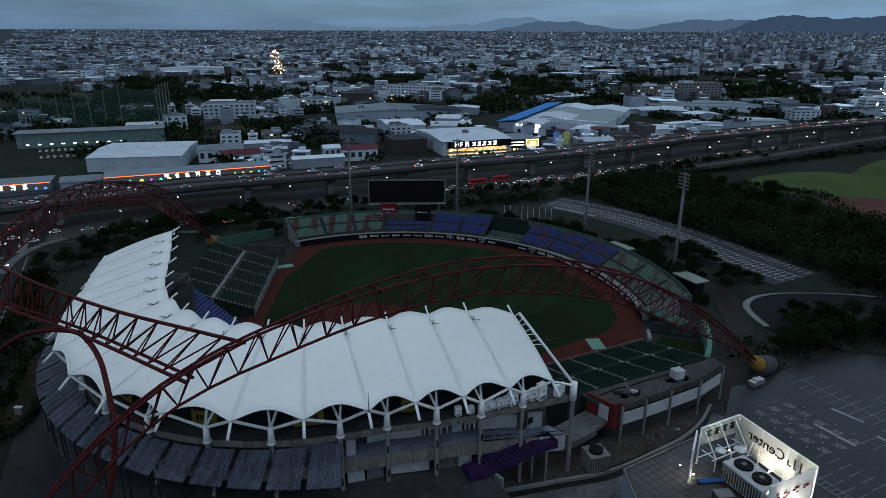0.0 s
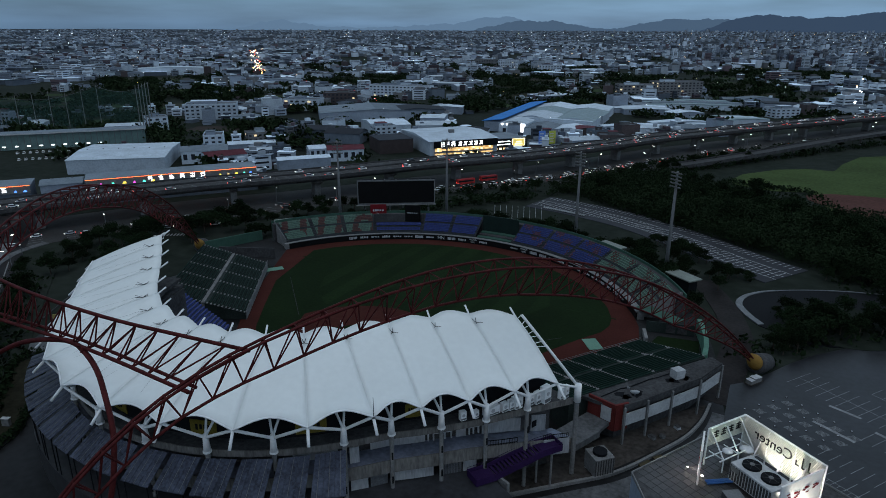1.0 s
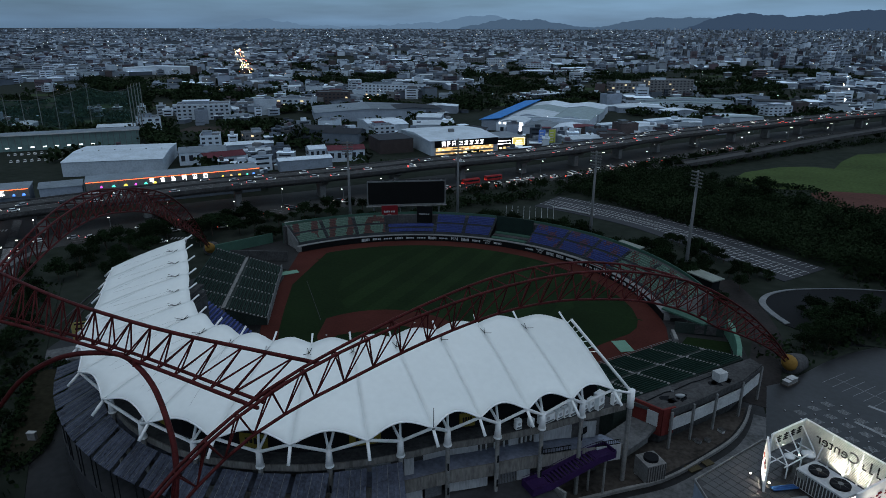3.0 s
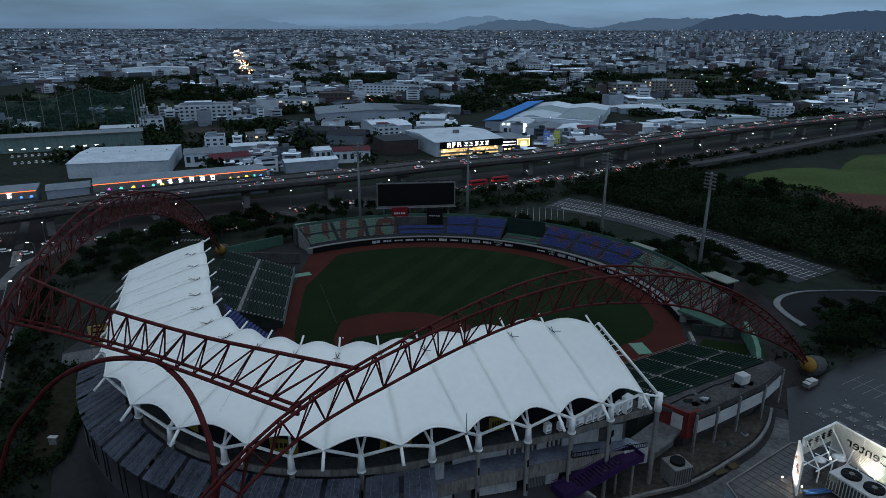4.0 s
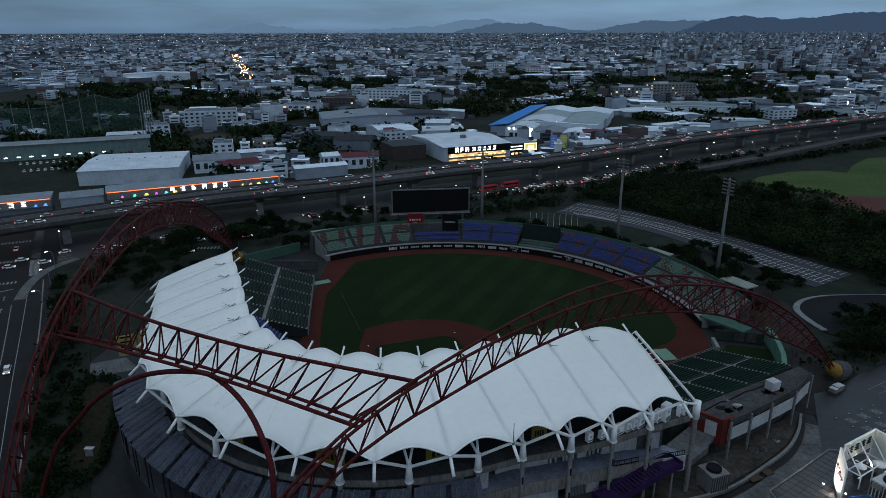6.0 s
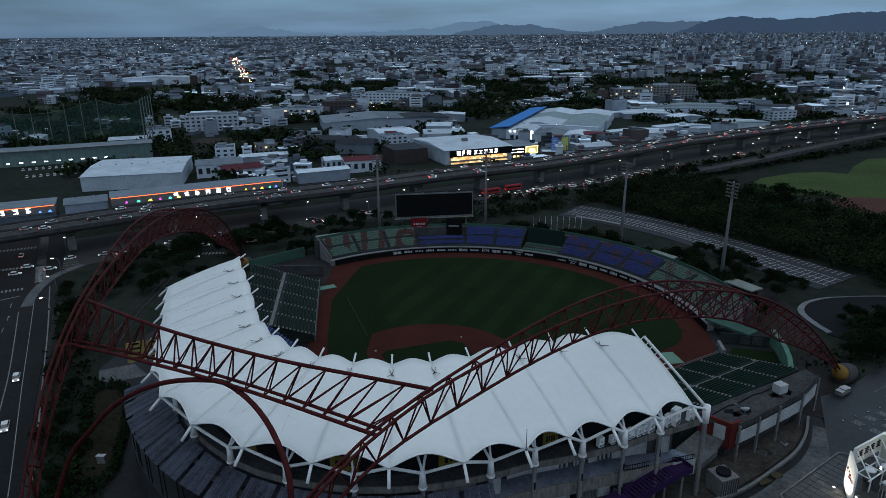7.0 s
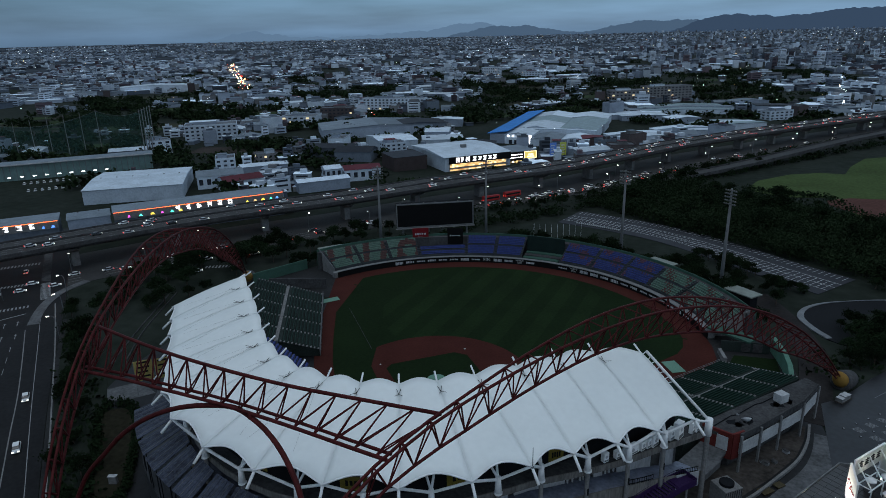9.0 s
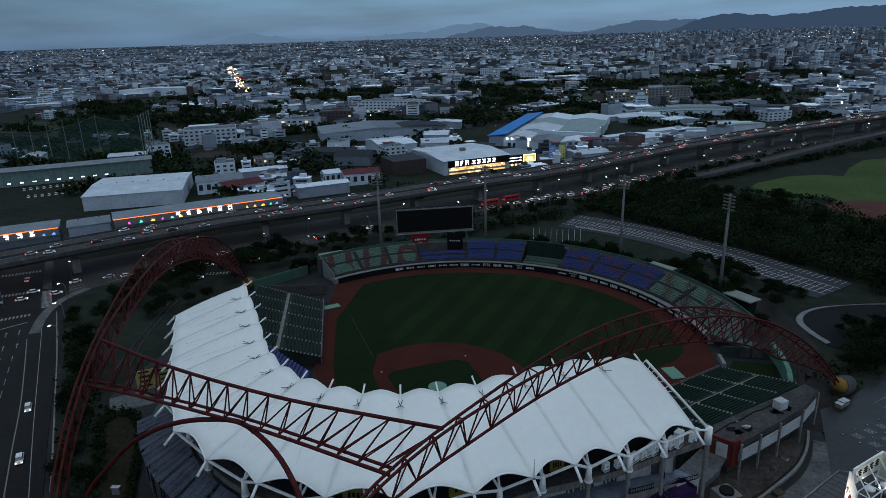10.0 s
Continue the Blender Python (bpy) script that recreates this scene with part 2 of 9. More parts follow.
def rise(x, y):
    """Height of the plain: level round the stadium, climbing gently towards the far hills."""
    r = math.hypot(x - 75, y + 130)
    return 0.0 if r < 1600 else 64.0 * ((r - 1600) / 2800) ** 1.3


# ---------------------------------------------------------------- ground and ball field
# The plan: home plate at the origin, centre field towards +y, field level 0.
n_g = 48
mb = MB()
rings = [0, 150, 400, 900, 1600, 2000, 2400, 2800, 3200, 3600, 4000, 4400, 4950]
mb.v.append((75, -130, -0.25))
for r in rings[1:]:
    for i in range(n_g):
        x, y = pol(75, -130, 360 * i / n_g, r)
        mb.v.append((x, y, rise(x, y) - 0.25 - (1.5 if r > 1600 else 0)))
for i in range(n_g):
    mb.f.append((0, 1 + i, 1 + (i + 1) % n_g))
for k in range(len(rings) - 2):
    for i in range(n_g):
        a, b = 1 + k * n_g + i, 1 + k * n_g + (i + 1) % n_g
        mb.f.append((a, a + n_g, b + n_g, b))
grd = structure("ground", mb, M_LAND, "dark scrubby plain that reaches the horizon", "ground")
# ground beyond 2200 m gets a paler, bluish colour that stands in for haze
grd.data.materials.append(mat("far_ground_hazed", (0.034, 0.042, 0.053), 0.9, var=0.6, scale=0.012, fine=0.05, bump=0.0))
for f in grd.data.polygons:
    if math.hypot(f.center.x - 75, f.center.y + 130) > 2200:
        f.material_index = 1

FC = (-3.0, 41.0)  # centre of the outfield fence's arc
FR = 79.5

# clay base of the whole playing field
poly = arc(*FC, FR, 26, 154, 60) + [(-50, 28), (-30, 0), (-18, -16), (0, -20), (18, -16), (34, 4), (56, 32), (66, 46), (72, 58), (72.4, 63.0), (70.5, 71.0)]
structure("warning_track", MB().prism(poly, -0.2, 0.0), M_CLAY, "dark red clay warning track and infield dirt", "dirt")


outf = arc(*FC, FR - 6.5, 33, 147, 60)
left_in = [(-54.5, 47.0), (-43.2, 29.0), (-34.2, 15.5), (-23.0, 1.5), (-12.0, -8.0)]
right_in = [(12.0, -8.0), (23.0, 1.5), (35.5, 16.5), (45.5, 30.0), (52.0, 44.0), (57.5, 55.0), (61.3, 61.5), (62.4, 67.0), (61.6, 73.0)]
turf = structure("outfield_turf", MB().prism(outf + left_in + right_in, -0.1, 0.04), M_GRASS, "dark green mown outfield turf", "grass")
# mown stripes
for k in range(-12, 12):
    if k % 2:
        continue
    a = radians(90)
    dx, dy = math.cos(a), math.sin(a)
    q = []
    for off in (k * 5.5, k * 5.5 + 5.5):
        px, py = FC[0] - dy * off, FC[1] + 32 + dx * off
        # chord inside a disc that stays clear of fence and infield
        h = math.sqrt(max(41.0**2 - off**2, 0.1))
        q.append(((px - dx * h, py - dy * h), (px + dx * h, py + dy * h)))
    part("mown_stripe", MB().prism([q[0][0], q[0][1], q[1][1], q[1][0]], 0.0, 0.055), M_GRASS2, turf)
clay_pts = arc(-0.5, 18.44, 28.0, 22, 158, 60)
infield = clay_pts + [(-21.5, 17.5), (-7.5, 3.0), (-7.5, -3.0), (-4.0, -7.0), (4.0, -7.0), (7.5, -3.0), (7.5, 3.0), (21.5, 17.5)]
dirt = structure("infield_dirt", MB().prism(infield, -0.05, 0.07), M_CLAY, "dark red clay infield", "dirt")
part("infield_grass", MB().prism([(-1.5, 4.0), (1.5, 4.0), (16.5, 18.0), (16.5, 21.0), (2.2, 35.4), (-2.2, 35.4), (-16.5, 21.0), (-16.5, 18.0)], 0.0, 0.1), M_GRASS, dirt)
mound = thing("pitchers_mound", "round mound under a pale green tarpaulin", "mound", 0, 18.44, 0.07)
mb = MB()
mb.v.append((0, 0, 0.36))
for r, z in ((1.3, 0.34), (2.7, 0.05)):
    for i in range(24):
        x, y = pol(0, 0, 15 * i, r)
        mb.v.append((x, y, z))
for i in range(24):
    j = (i + 1) % 24
    mb.f += [(0, 1 + i, 1 + j), (1 + i, 25 + i, 25 + j, 1 + j)]
part("tarpaulin", mb, M_TARP, mound)
for nm, (x, y), yaw in (("home_plate", (0, 0), 0), ("base", (19.4, 19.4), 45), ("base", (0, 38.8), 45), ("base", (-19.4, 19.4), 45)):
    ob = thing(nm, "white rubber base on the clay", "base", x, y, 0.07, radians(yaw))
    part("rubber", MB().box(-0.22, -0.22, 0, 0.22, 0.22, 0.12), M_LETTER, ob)
for sx in (-1, 1):
    a0, a1 = (sx * 27.3, 27.3), (sx * 52, 52)
    t = Vector(a1) - Vector(a0)
    yaw = math.atan2(t.y, t.x)
    structure("foul_line", MB().obox((a0[0] + a1[0]) / 2, (a0[1] + a1[1]) / 2, 0.0, t.length, 0.12, 0.1, yaw), M_CONC_D, "thin faded chalk foul line on the turf", "line")
for cx, cy, w, d, yaw in ((-63.2, 55.8, 6.8, 3.4, 0.95), (61.2, 52.4, 6.8, 4.2, -0.95)):
    ob = thing("bullpen_cover", "pale green tarpaulin spread flat on the clay", "tarpaulin", cx, cy, 0, yaw)
    part("sheet", MB().obox(0, 0, 0.01, w, d, 0.12), M_TARP, ob)


# ---------------------------------------------------------------- outfield fence and stands
fence = thing("outfield_fence", "low dark padded fence with white-lettered advertising boards", "fence")
fpts_a, fpts_b = arc(*FC, FR, 26, 153, 64), arc(*FC, FR + 0.35, 26, 153, 64)
part("padding", MB().slab(fpts_a, fpts_b, 0.0, 2.3), M_BLACK, fence)
part("rail", MB().slab(arc(*FC, FR - 0.05, 26, 153, 64), arc(*FC, FR + 0.45, 26, 153, 64), 2.35, 2.55), M_STEEL, fence, "pale steel top rail")
walkw = thing("outfield_walkway", "grey concrete walkway behind the outfield fence", "walkway")
part("deck", MB().slab(arc(*FC, FR + 0.5, 26, 154, 64), arc(*FC, FR + 2.6, 26, 154, 64), 0, 2.2), M_CONC, walkw)

_font_store = {}


def lettering(name, text, size, material, parent, m):
    cu = bpy.data.curves.new(name, "FONT")
    cu.body, cu.size, cu.extrude = text, size, 0.04
    cu.align_x, cu.align_y = "CENTER", "CENTER"
    ob = new(name, cu)
    bpy.context.view_layer.update()
    me = bpy.data.meshes.new_from_object(ob.evaluated_get(bpy.context.evaluated_depsgraph_get()))
    bpy.data.objects.remove(ob)
    me.materials.clear()
    me.materials.append(material)
    ob = part(name, me, None, parent)
    ob.matrix_basis = m
    return ob


def face_matrix(x, y, z, yaw):
    """Upright writing whose reader stands on the side that yaw points to."""
    return Matrix.Translation((x, y, z)) @ Matrix.Rotation(yaw + math.pi / 2, 4, "Z") @ Matrix.Rotation(math.pi / 2, 4, "X")


def bars(name, w, h, n, material, parent, m, rng):
    """Unreadable writing: a row of short blocks."""
    mb = MB()
    x = -w / 2
    step = w / n
    for i in range(n):
        k = rng.uniform(0.55, 0.85) * step
        mb.box(x + i * step, -h / 2 * rng.uniform(0.8, 1), 0, x + i * step + k, h / 2 * rng.uniform(0.7, 1), 0.06)
    ob = part(name, mb, material, parent)
    ob.matrix_basis = m
    return ob


rng = random.Random(5)
ang = 133.0
k = 0
while ang > 36:
    a = radians(ang)
    x, y = FC[0] + (FR - 0.05) * math.cos(a), FC[1] + (FR - 0.05) * math.sin(a)
    m = face_matrix(x, y, 1.25, a + math.pi)
    if not (84 < ang < 91):
        if abs(ang - 106.5) < 1.8:
            lettering("lettering", "FIN", 2.1, M_LETTER, fence, m)
        elif abs(ang - 95) < 1.5 or abs(ang - 78.5) < 1.5:
            lettering("lettering", "WORLD", 0.95, M_LETTER, fence, face_matrix(x, y, 1.75, a + math.pi))
            lettering("lettering", "GYM", 0.95, M_LETTER, fence, face_matrix(x, y, 0.7, a + math.pi))
        else:
            bars("lettering", 3.6, rng.choice((0.7, 1.0, 1.3)), rng.randint(4, 8), M_LETTER, fence, m, rng)
    ang -= 3.45
    k += 1


def stand_section(d0, d1, rows, r0, z0, tread, rise, paint, label):
    """A raked block of outfield seats between two angles; paint(row, place) gives each seat its material."""
    st = thing("outfield_stand", label, "stand", group="outfield seating blocks")
    n = max(int((d1 - d0) / 1.2), 2)
    for k in range(rows):
        part("step", MB().slab(arc(*FC, r0 + k * tread, d0, d1, n), arc(*FC, r0 + (k + 1) * tread, d0, d1, n), 0.0 if k == 0 else z0 + (k - 1) * rise, z0 + k * rise), M_TREAD, st)
    seats = {}
    for k in range(rows):
        r = r0 + (k + 0.6) * tread
        cnt = int(radians(d1 - d0) * r / 0.62)
        aisle = rows // 2
        if k == aisle:
            continue
        for i in range(cnt):
            if i < 1 or i >= cnt - 1:
                continue
            d = d0 + (d1 - d0) * (i + 0.5) / cnt
            m = paint(k / rows, (d - d0) / (d1 - d0), d)
            mbs = seats.setdefault(m.name, (m, MB()))[1]
            a = radians(d)
            x, y = FC[0] + r * math.cos(a), FC[1] + r * math.sin(a)
            z = z0 + k * rise
            mbs.obox(x, y, z + 0.3, 0.6, 0.56, 0.1, a)
            mbs.obox(x + 0.2 * math.cos(a), y + 0.2 * math.sin(a), z + 0.4, 0.08, 0.54, 0.42, a)
    for m, mbs in seats.values():
        tagged(part("seat_block", mbs, m, st), kind="stuff")
    return st


def paint_letters(k, f, d):
    """Pale green seats with broad slanting red strokes that form giant letters across the blocks."""
    u = ((d - 126.0) / 5.2 + 0.42 * k) % 1.0
    if d > 132.5 and u < 0.36 and not (d > 147 and k < 0.3):
        return M_SEAT_R
    if d <= 132.5 and abs(math.hypot((d - 129.0) / 3.2, (k - 0.25) / 0.6) - 0.85) < 0.26:
        return M_SEAT_R
    return M_SEAT_G


def paint_blue(k, f, d):
    return M_SEAT_B


def paint_blue_red(k, f, d):
    return M_SEAT_O if math.sin(0.62 * d - 5.2 * k) + 0.6 * math.sin(1.3 * d + 3 * k) + 0.4 * math.sin(7.0 * d + 11 * k) > 0.8 else M_SEAT_B


def paint_green_red(k, f, d):
    return M_SEAT_R if math.sin(0.95 * d - 5 * k) + 0.7 * math.sin(6.0 * d + 9 * k) > 0.62 else M_SEAT_G


R0, Z0, TR, RI = FR + 2.7, 3.0, 0.9, 0.46
for i, (d0, d1, fn, rows, lab) in enumerate((
    (144.2, 153.0, paint_letters, 11, "pale green outfield seats with broad red letter strokes"),
    (135.2, 144.0, paint_letters, 11, "pale green outfield seats with broad red letter strokes"),
    (126.2, 135.0, paint_letters, 11, "pale green outfield seats with broad red letter strokes"),
    (112.0, 126.0, paint_blue, 5, "low block of dark blue outfield seats under the scoreboard"),
    (103.3, 111.8, paint_blue, 11, "dark blue outfield seats"),
    (95.0, 103.1, paint_blue, 11, "dark blue outfield seats"),
    (73.7, 83.3, paint_blue_red, 11, "dark blue outfield seats with red patches"),
    (64.3, 73.5, paint_blue_red, 11, "dark blue outfield seats with red patches"),
    (54.8, 64.1, paint_blue_red, 11, "dark blue outfield seats with red patches"),
    (45.0, 54.5, paint_green_red, 11, "pale green and dull red outfield seats"),
    (35.5, 44.5, paint_green_red, 11, "pale green and dull red outfield seats"),
    (27.5, 35.0, paint_green_red, 11, "pale green and dull red outfield seats"),
)):
    stand_section(d0, d1, rows, R0, Z0, TR, RI, fn, lab)
RB = R0 + 11 * TR
back = thing("stand_back_wall", "grey concrete rear wall and walkway of the outfield stands", "wall")
part("walkway", MB().slab(arc(*FC, RB, 26, 154, 64), arc(*FC, RB + 2.2, 26, 154, 64), 0, Z0 + 10 * RI + 0.2), M_CONC_D, back)
part("parapet", MB().slab(arc(*FC, RB + 2.2, 26, 154, 64), arc(*FC, RB + 2.5, 26, 154, 64), 0, Z0 + 10 * RI + 1.2), M_GREENP, back, "faded green parapet")

eye = thing("batters_eye", "dark green batter's eye screen above stepped green planters", "screen")
mb = MB()
mb.slab(arc(*FC, RB - 2.0, 83.9, 94.6, 8), arc(*FC, RB - 1.5, 83.9, 94.6, 8), 0, 10.0)
part("panel", mb, mat("dark_green_screen", (0.012, 0.022, 0.02), 0.8), eye)
for k in range(3):
    part("planter_step", MB().slab(arc(*FC, R0 + 0.3 + 2.6 * k, 83.9, 94.6, 8), arc(*FC, R0 + 2.6 + 2.6 * k, 83.9, 94.6, 8), 0, Z0 - 0.5 + 0.35 * k), M_GREENP if k != 1 else M_CONC_D, eye)

# scoreboard behind left centre field
sx0, sy0, sx1, sy1 = -72.0, 123.8, -41.5, 143.8
sv = Vector((sx1 - sx0, sy1 - sy0))
syaw = math.atan2(sv.y, sv.x)
sb = thing("scoreboard", "large dark electronic scoreboard on steel legs, switched off", "scoreboard", (sx0 + sx1) / 2, (sy0 + sy1) / 2, 0, syaw)
W = sv.length
cab = part("cabinet", MB().box(-W / 2, -0.1, 8.6, W / 2, 2.4, 20.3), M_DARK, sb)
part("screen", MB().box(-W / 2 + 0.5, -0.5, 9.2, W / 2 - 0.5, -0.1, 19.6), M_BLACK, cab, "dark screen, switched off")
fr = MB()
fr.box(-W / 2, -0.6, 8.6, W / 2, -0.1, 9.15).box(-W / 2, -0.6, 19.65, W / 2, -0.1, 20.2)
fr.box(-W / 2, -0.6, 9.15, -W / 2 + 0.45, -0.1, 19.65).box(W / 2 - 0.45, -0.6, 9.15, W / 2, -0.1, 19.65)
part("frame", fr, M_STEEL, cab, "grey steel frame")
part("catwalk", MB().box(-W / 2 - 0.6, -1.7, 8.3, W / 2 + 0.4, -0.4, 8.5), M_CONC, sb, "pale maintenance catwalk")
for i in range(6):
    x = -W / 2 + 3 + i * (W - 6) / 5
    part("leg", MB().box(x - 0.4, 0.6, 0, x + 0.4, 1.4, 8.6), M_STEEL, sb)
for i in range(7):
    x = -W / 2 + 2 + i * (W - 4) / 6
    part("floodlight", MB().box(x - 0.25, -0.9, 20.2, x + 0.25, -0.3, 20.6), M_CONC, sb)


def ad_panel(name, label, x, y, yaw, w, z0, z1, material, lines):
    ob = thing(name, label, "sign", x, y, 0, yaw)
    part("board", MB().box(-w / 2, -0.2, z0, w / 2, 0.2, z1), material, ob)
    for sx in (-1, 1):
        part("post", MB().box(sx * w * 0.42 - 0.15, 0.2, 0, sx * w * 0.42 + 0.15, 0.5, z1 - 0.4), M_STEEL, ob)
    for text, dz, size in lines:
        m = Matrix.Translation((0, -0.22, z0 + dz)) @ Matrix.Rotation(math.pi / 2, 4, "X")
        if text:
            lettering("lettering", text, size, M_LETTER, ob, m)
        else:
            bars("lettering", w * 0.7, size, 5, M_LETTER, ob, m, rng)
    return ob


ad_panel("advertising_panel", "dark red advertising panel with white lettering under the scoreboard", -56.5, 118.0, syaw, 7.2, 5.0, 12.0, M_SIGNRED, [("", 4.3, 0.9), ("24h", 2.6, 1.5)])
ad_panel("advertising_panel", "black advertising panel with a faint white mark under the scoreboard", -42.0, 124.0, syaw * 0.6, 7.0, 4.5, 12.0, M_BLACK, [("", 4.0, 0.6)])


def flood_mast(x, y, h, label):
    ob = thing("floodlight_mast", label, "floodlight mast", x, y, 0, math.atan2(-y + 20, -x), "floodlight masts round the field")
    part("pole", MB().tube([(0, 0, 0), (0, 0, h * 0.5), (0, 0, h)], [0.75, 0.55, 0.32], 10), M_STEEL, ob, smooth=True)
    for k in range(5):
        bar = part("crossbar", MB().box(-0.1, -2.3, h - 6 + k * 1.25, 0.15, 2.3, h - 5.8 + k * 1.25), M_STEEL, ob)
        for j in range(6):
            yy = -2.1 + j * 0.84
            part("lamp_head", lamp_head_mesh, None, bar).location = (0.35, yy, h - 5.6 + k * 1.25)
    part("ladder_cage", MB().box(-0.55, -0.3, 3, -0.4, 0.3, h - 6), M_STEEL, ob)
    return ob


lamp_head_mesh = MB().tube([(-0.25, 0, 0.05), (0.1, 0, -0.02), (0.3, 0, -0.1)], [0.12, 0.3, 0.34], 8).mesh("lamp_head", M_CONC)
flood_mast(69.8, 119.0, 40.0, "tall grey steel floodlight mast with rows of lamps, unlit")
flood_mast(28.6, 140.5, 40.0, "tall grey steel floodlight mast with rows of lamps, unlit")
flood_mast(-34.5, 142.5, 40.0, "tall grey steel floodlight mast with rows of lamps, unlit")
flood_mast(-75.0, 114.0, 40.0, "tall grey steel floodlight mast with rows of lamps, unlit")

M_SHELT = mat("pale_roof_sheet", (0.17, 0.19, 0.17), 0.6)
# flat-roofed shelters behind the stands
for x, y, yaw, h in ((77.5, 107.5, -0.62, 6.0), (47.0, 127.5, -0.5, 6.5), (-87.0, 92.0, 0.9, 7.0)):
    ob = thing("shelter", "small kiosk with a pale flat metal roof behind the stands", "shelter", x, y, 0, yaw)
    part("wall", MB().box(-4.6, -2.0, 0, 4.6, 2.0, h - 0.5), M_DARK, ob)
    part("roof", MB().box(-5.6, -3.0, h - 0.4, 5.6, 3.0, h), M_SHELT, ob)


# ---------------------------------------------------------------- uncovered side stands
def side_stand(name, p_far, p_near, q_far, q_near, rows, z0, z1, label):
    """Straight raked stand: front edge p, back edge q (far and near ends), with aisles and rows of dark green seats."""
    ob = thing(name, label, "stand", group="uncovered side stands")
    sgn = 1 if p_far[0] > 0 else -1
    pf, pn, qf, qn = (Vector(p) for p in (p_far, p_near, q_far, q_near))
    aisles = []
    for k in range(rows):
        f0, f1 = k / rows, (k + 1) / rows
        poly = [pf.lerp(qf, f0), pn.lerp(qn, f0), pn.lerp(qn, f1), pf.lerp(qf, f1)]
        part("step", MB().prism([(p.x, p.y) for p in poly], 0, z0 + (z1 - z0) * f0), M_CONC if k == rows // 2 else M_TREAD_D, ob)
        # pale half steps in the aisles
        while len(aisles) < 6:
            aisles.append(MB())
        for j in range(6):
            g = min(max(j / 5, 0.006), 0.994)
            c = pf.lerp(qf, f0 + 0.25 / rows).lerp(pn.lerp(qn, f0 + 0.25 / rows), g)
            dd = (pn - pf).normalized()
            aisles[j].obox(c.x, c.y, z0 + (z1 - z0) * f0 - 0.02, 1.0, 0.5, 0.22, math.atan2(dd.y, dd.x))
    for mb in aisles:
        tagged(part("aisle_stair", mb, M_CONC, ob, "pale concrete aisle stair"), kind="stuff")
    for k in range(rows):
        f = (k + 0.55) / rows
        if abs(f - 0.5) < 0.6 / rows:
            continue
        a, b = pf.lerp(qf, f), pn.lerp(qn, f)
        z = z0 + (z1 - z0) * k / rows
        t = (b - a).normalized()
        yaw = math.atan2(t.y, t.x)
        L = (b - a).length
        blocks = 5
        for j in range(blocks):
            s0, s1 = L * j / blocks + 0.55, L * (j + 1) / blocks - 0.55
            c = a + t * (s0 + s1) / 2
            part("bench", MB().obox(c.x, c.y, z + 0.25, s1 - s0, 0.5, 0.12, yaw).obox(c.x + 0.2 * math.sin(yaw) * sgn, c.y - 0.2 * math.cos(yaw) * sgn, z + 0.37, s1 - s0, 0.1, 0.4, yaw), M_SEAT_DG, ob)
    d = (pn - pf).normalized()
    nrm = Vector((d.y, -d.x))
    if nrm.dot(qf - pf) > 0:
        nrm = -nrm
    for z in (z0 + 0.9, z0 + 0.45):
        rod("rail", (*(pf + nrm * 0.3), z), (*(pn + nrm * 0.3), z), 0.06, M_STEEL, ob)
    for k in range(12):
        c = pf.lerp(pn, k / 11) + nrm * 0.3
        rod("rail_post", (*c, 0), (*c, z0 + 0.95), 0.06, M_STEEL, ob)
    part("front_wall", MB().prism([tuple(pf + nrm * 0.05), tuple(pn + nrm * 0.05), tuple(pn + nrm * 0.25), tuple(pf + nrm * 0.25)], 0, z0), M_CONC, ob)
    return ob


side_stand("side_stand", (74.0, 56.5), (50.0, 20.5), (92.5, 41.5), (68.5, 5.5), 22, 2.4, 9.2, "uncovered stand of dark green seats with pale aisles")
side_stand("side_stand", (-66.0, 55.0), (-40.0, 17.0), (-88.0, 45.0), (-62.0, 5.0), 22, 2.4, 9.2, "uncovered stand of dark green seats with pale aisles")


# ---------------------------------------------------------------- membrane roof over the main stand
RC = (4.0, 12.0)
PHI = [0, 10, 20, 30, 40, 50, 60, 68, 76]
RIN = [49.6, 49.2, 48.0, 46.6, 45.5, 45.8, 47.8, 51.0, 55.0]
ZIN = [30.6, 30.6, 30.6, 30.7, 30.9, 31.2, 31.6, 32.0, 32.4]
BAYS = 16
# angles of the ribs at the inner and at the outer edge, and of the columns between them
TH_I = [-17.9, -24.2, -32.8, -43.2, -54.4, -63.8, -72.6, -81.4, -90.0, -98.8, -108.0, -117.0, -126.0, -137.7, -148.0, -157.0, -164.5]
TH_O = [-20.4, -27.5, -35.1, -42.8, -50.1, -59.2, -69.0, -79.1, -89.4, -99.8, -110.6, -120.3, -129.4, -137.6, -145.0, -152.7, -159.4]
R_O = [71.8, 69.1, 67.6, 66.9, 67.9, 69.9, 71.5, 72.4, 72.8, 72.4, 71.4, 69.7, 68.0, 67.2, 68.4, 70.6, 73.6]
Z_O = [23.6, 23.8, 23.85, 24.2, 24.5, 24.6, 24.8, 24.9, 25.0, 24.9, 24.8, 24.6, 24.6, 24.5, 24.6, 24.7, 24.8]
TH_C = [-23.7, -31.3, -38.8, -47.0, -54.6, -64.9, -74.6, -84.6, -94.9, -105.2, -115.1, -125.4, -133.0, -141.2, -148.7, -156.3]
IDX = list(range(BAYS + 1))
D_IN = [5.0, 0.6] + [0.0] * 15


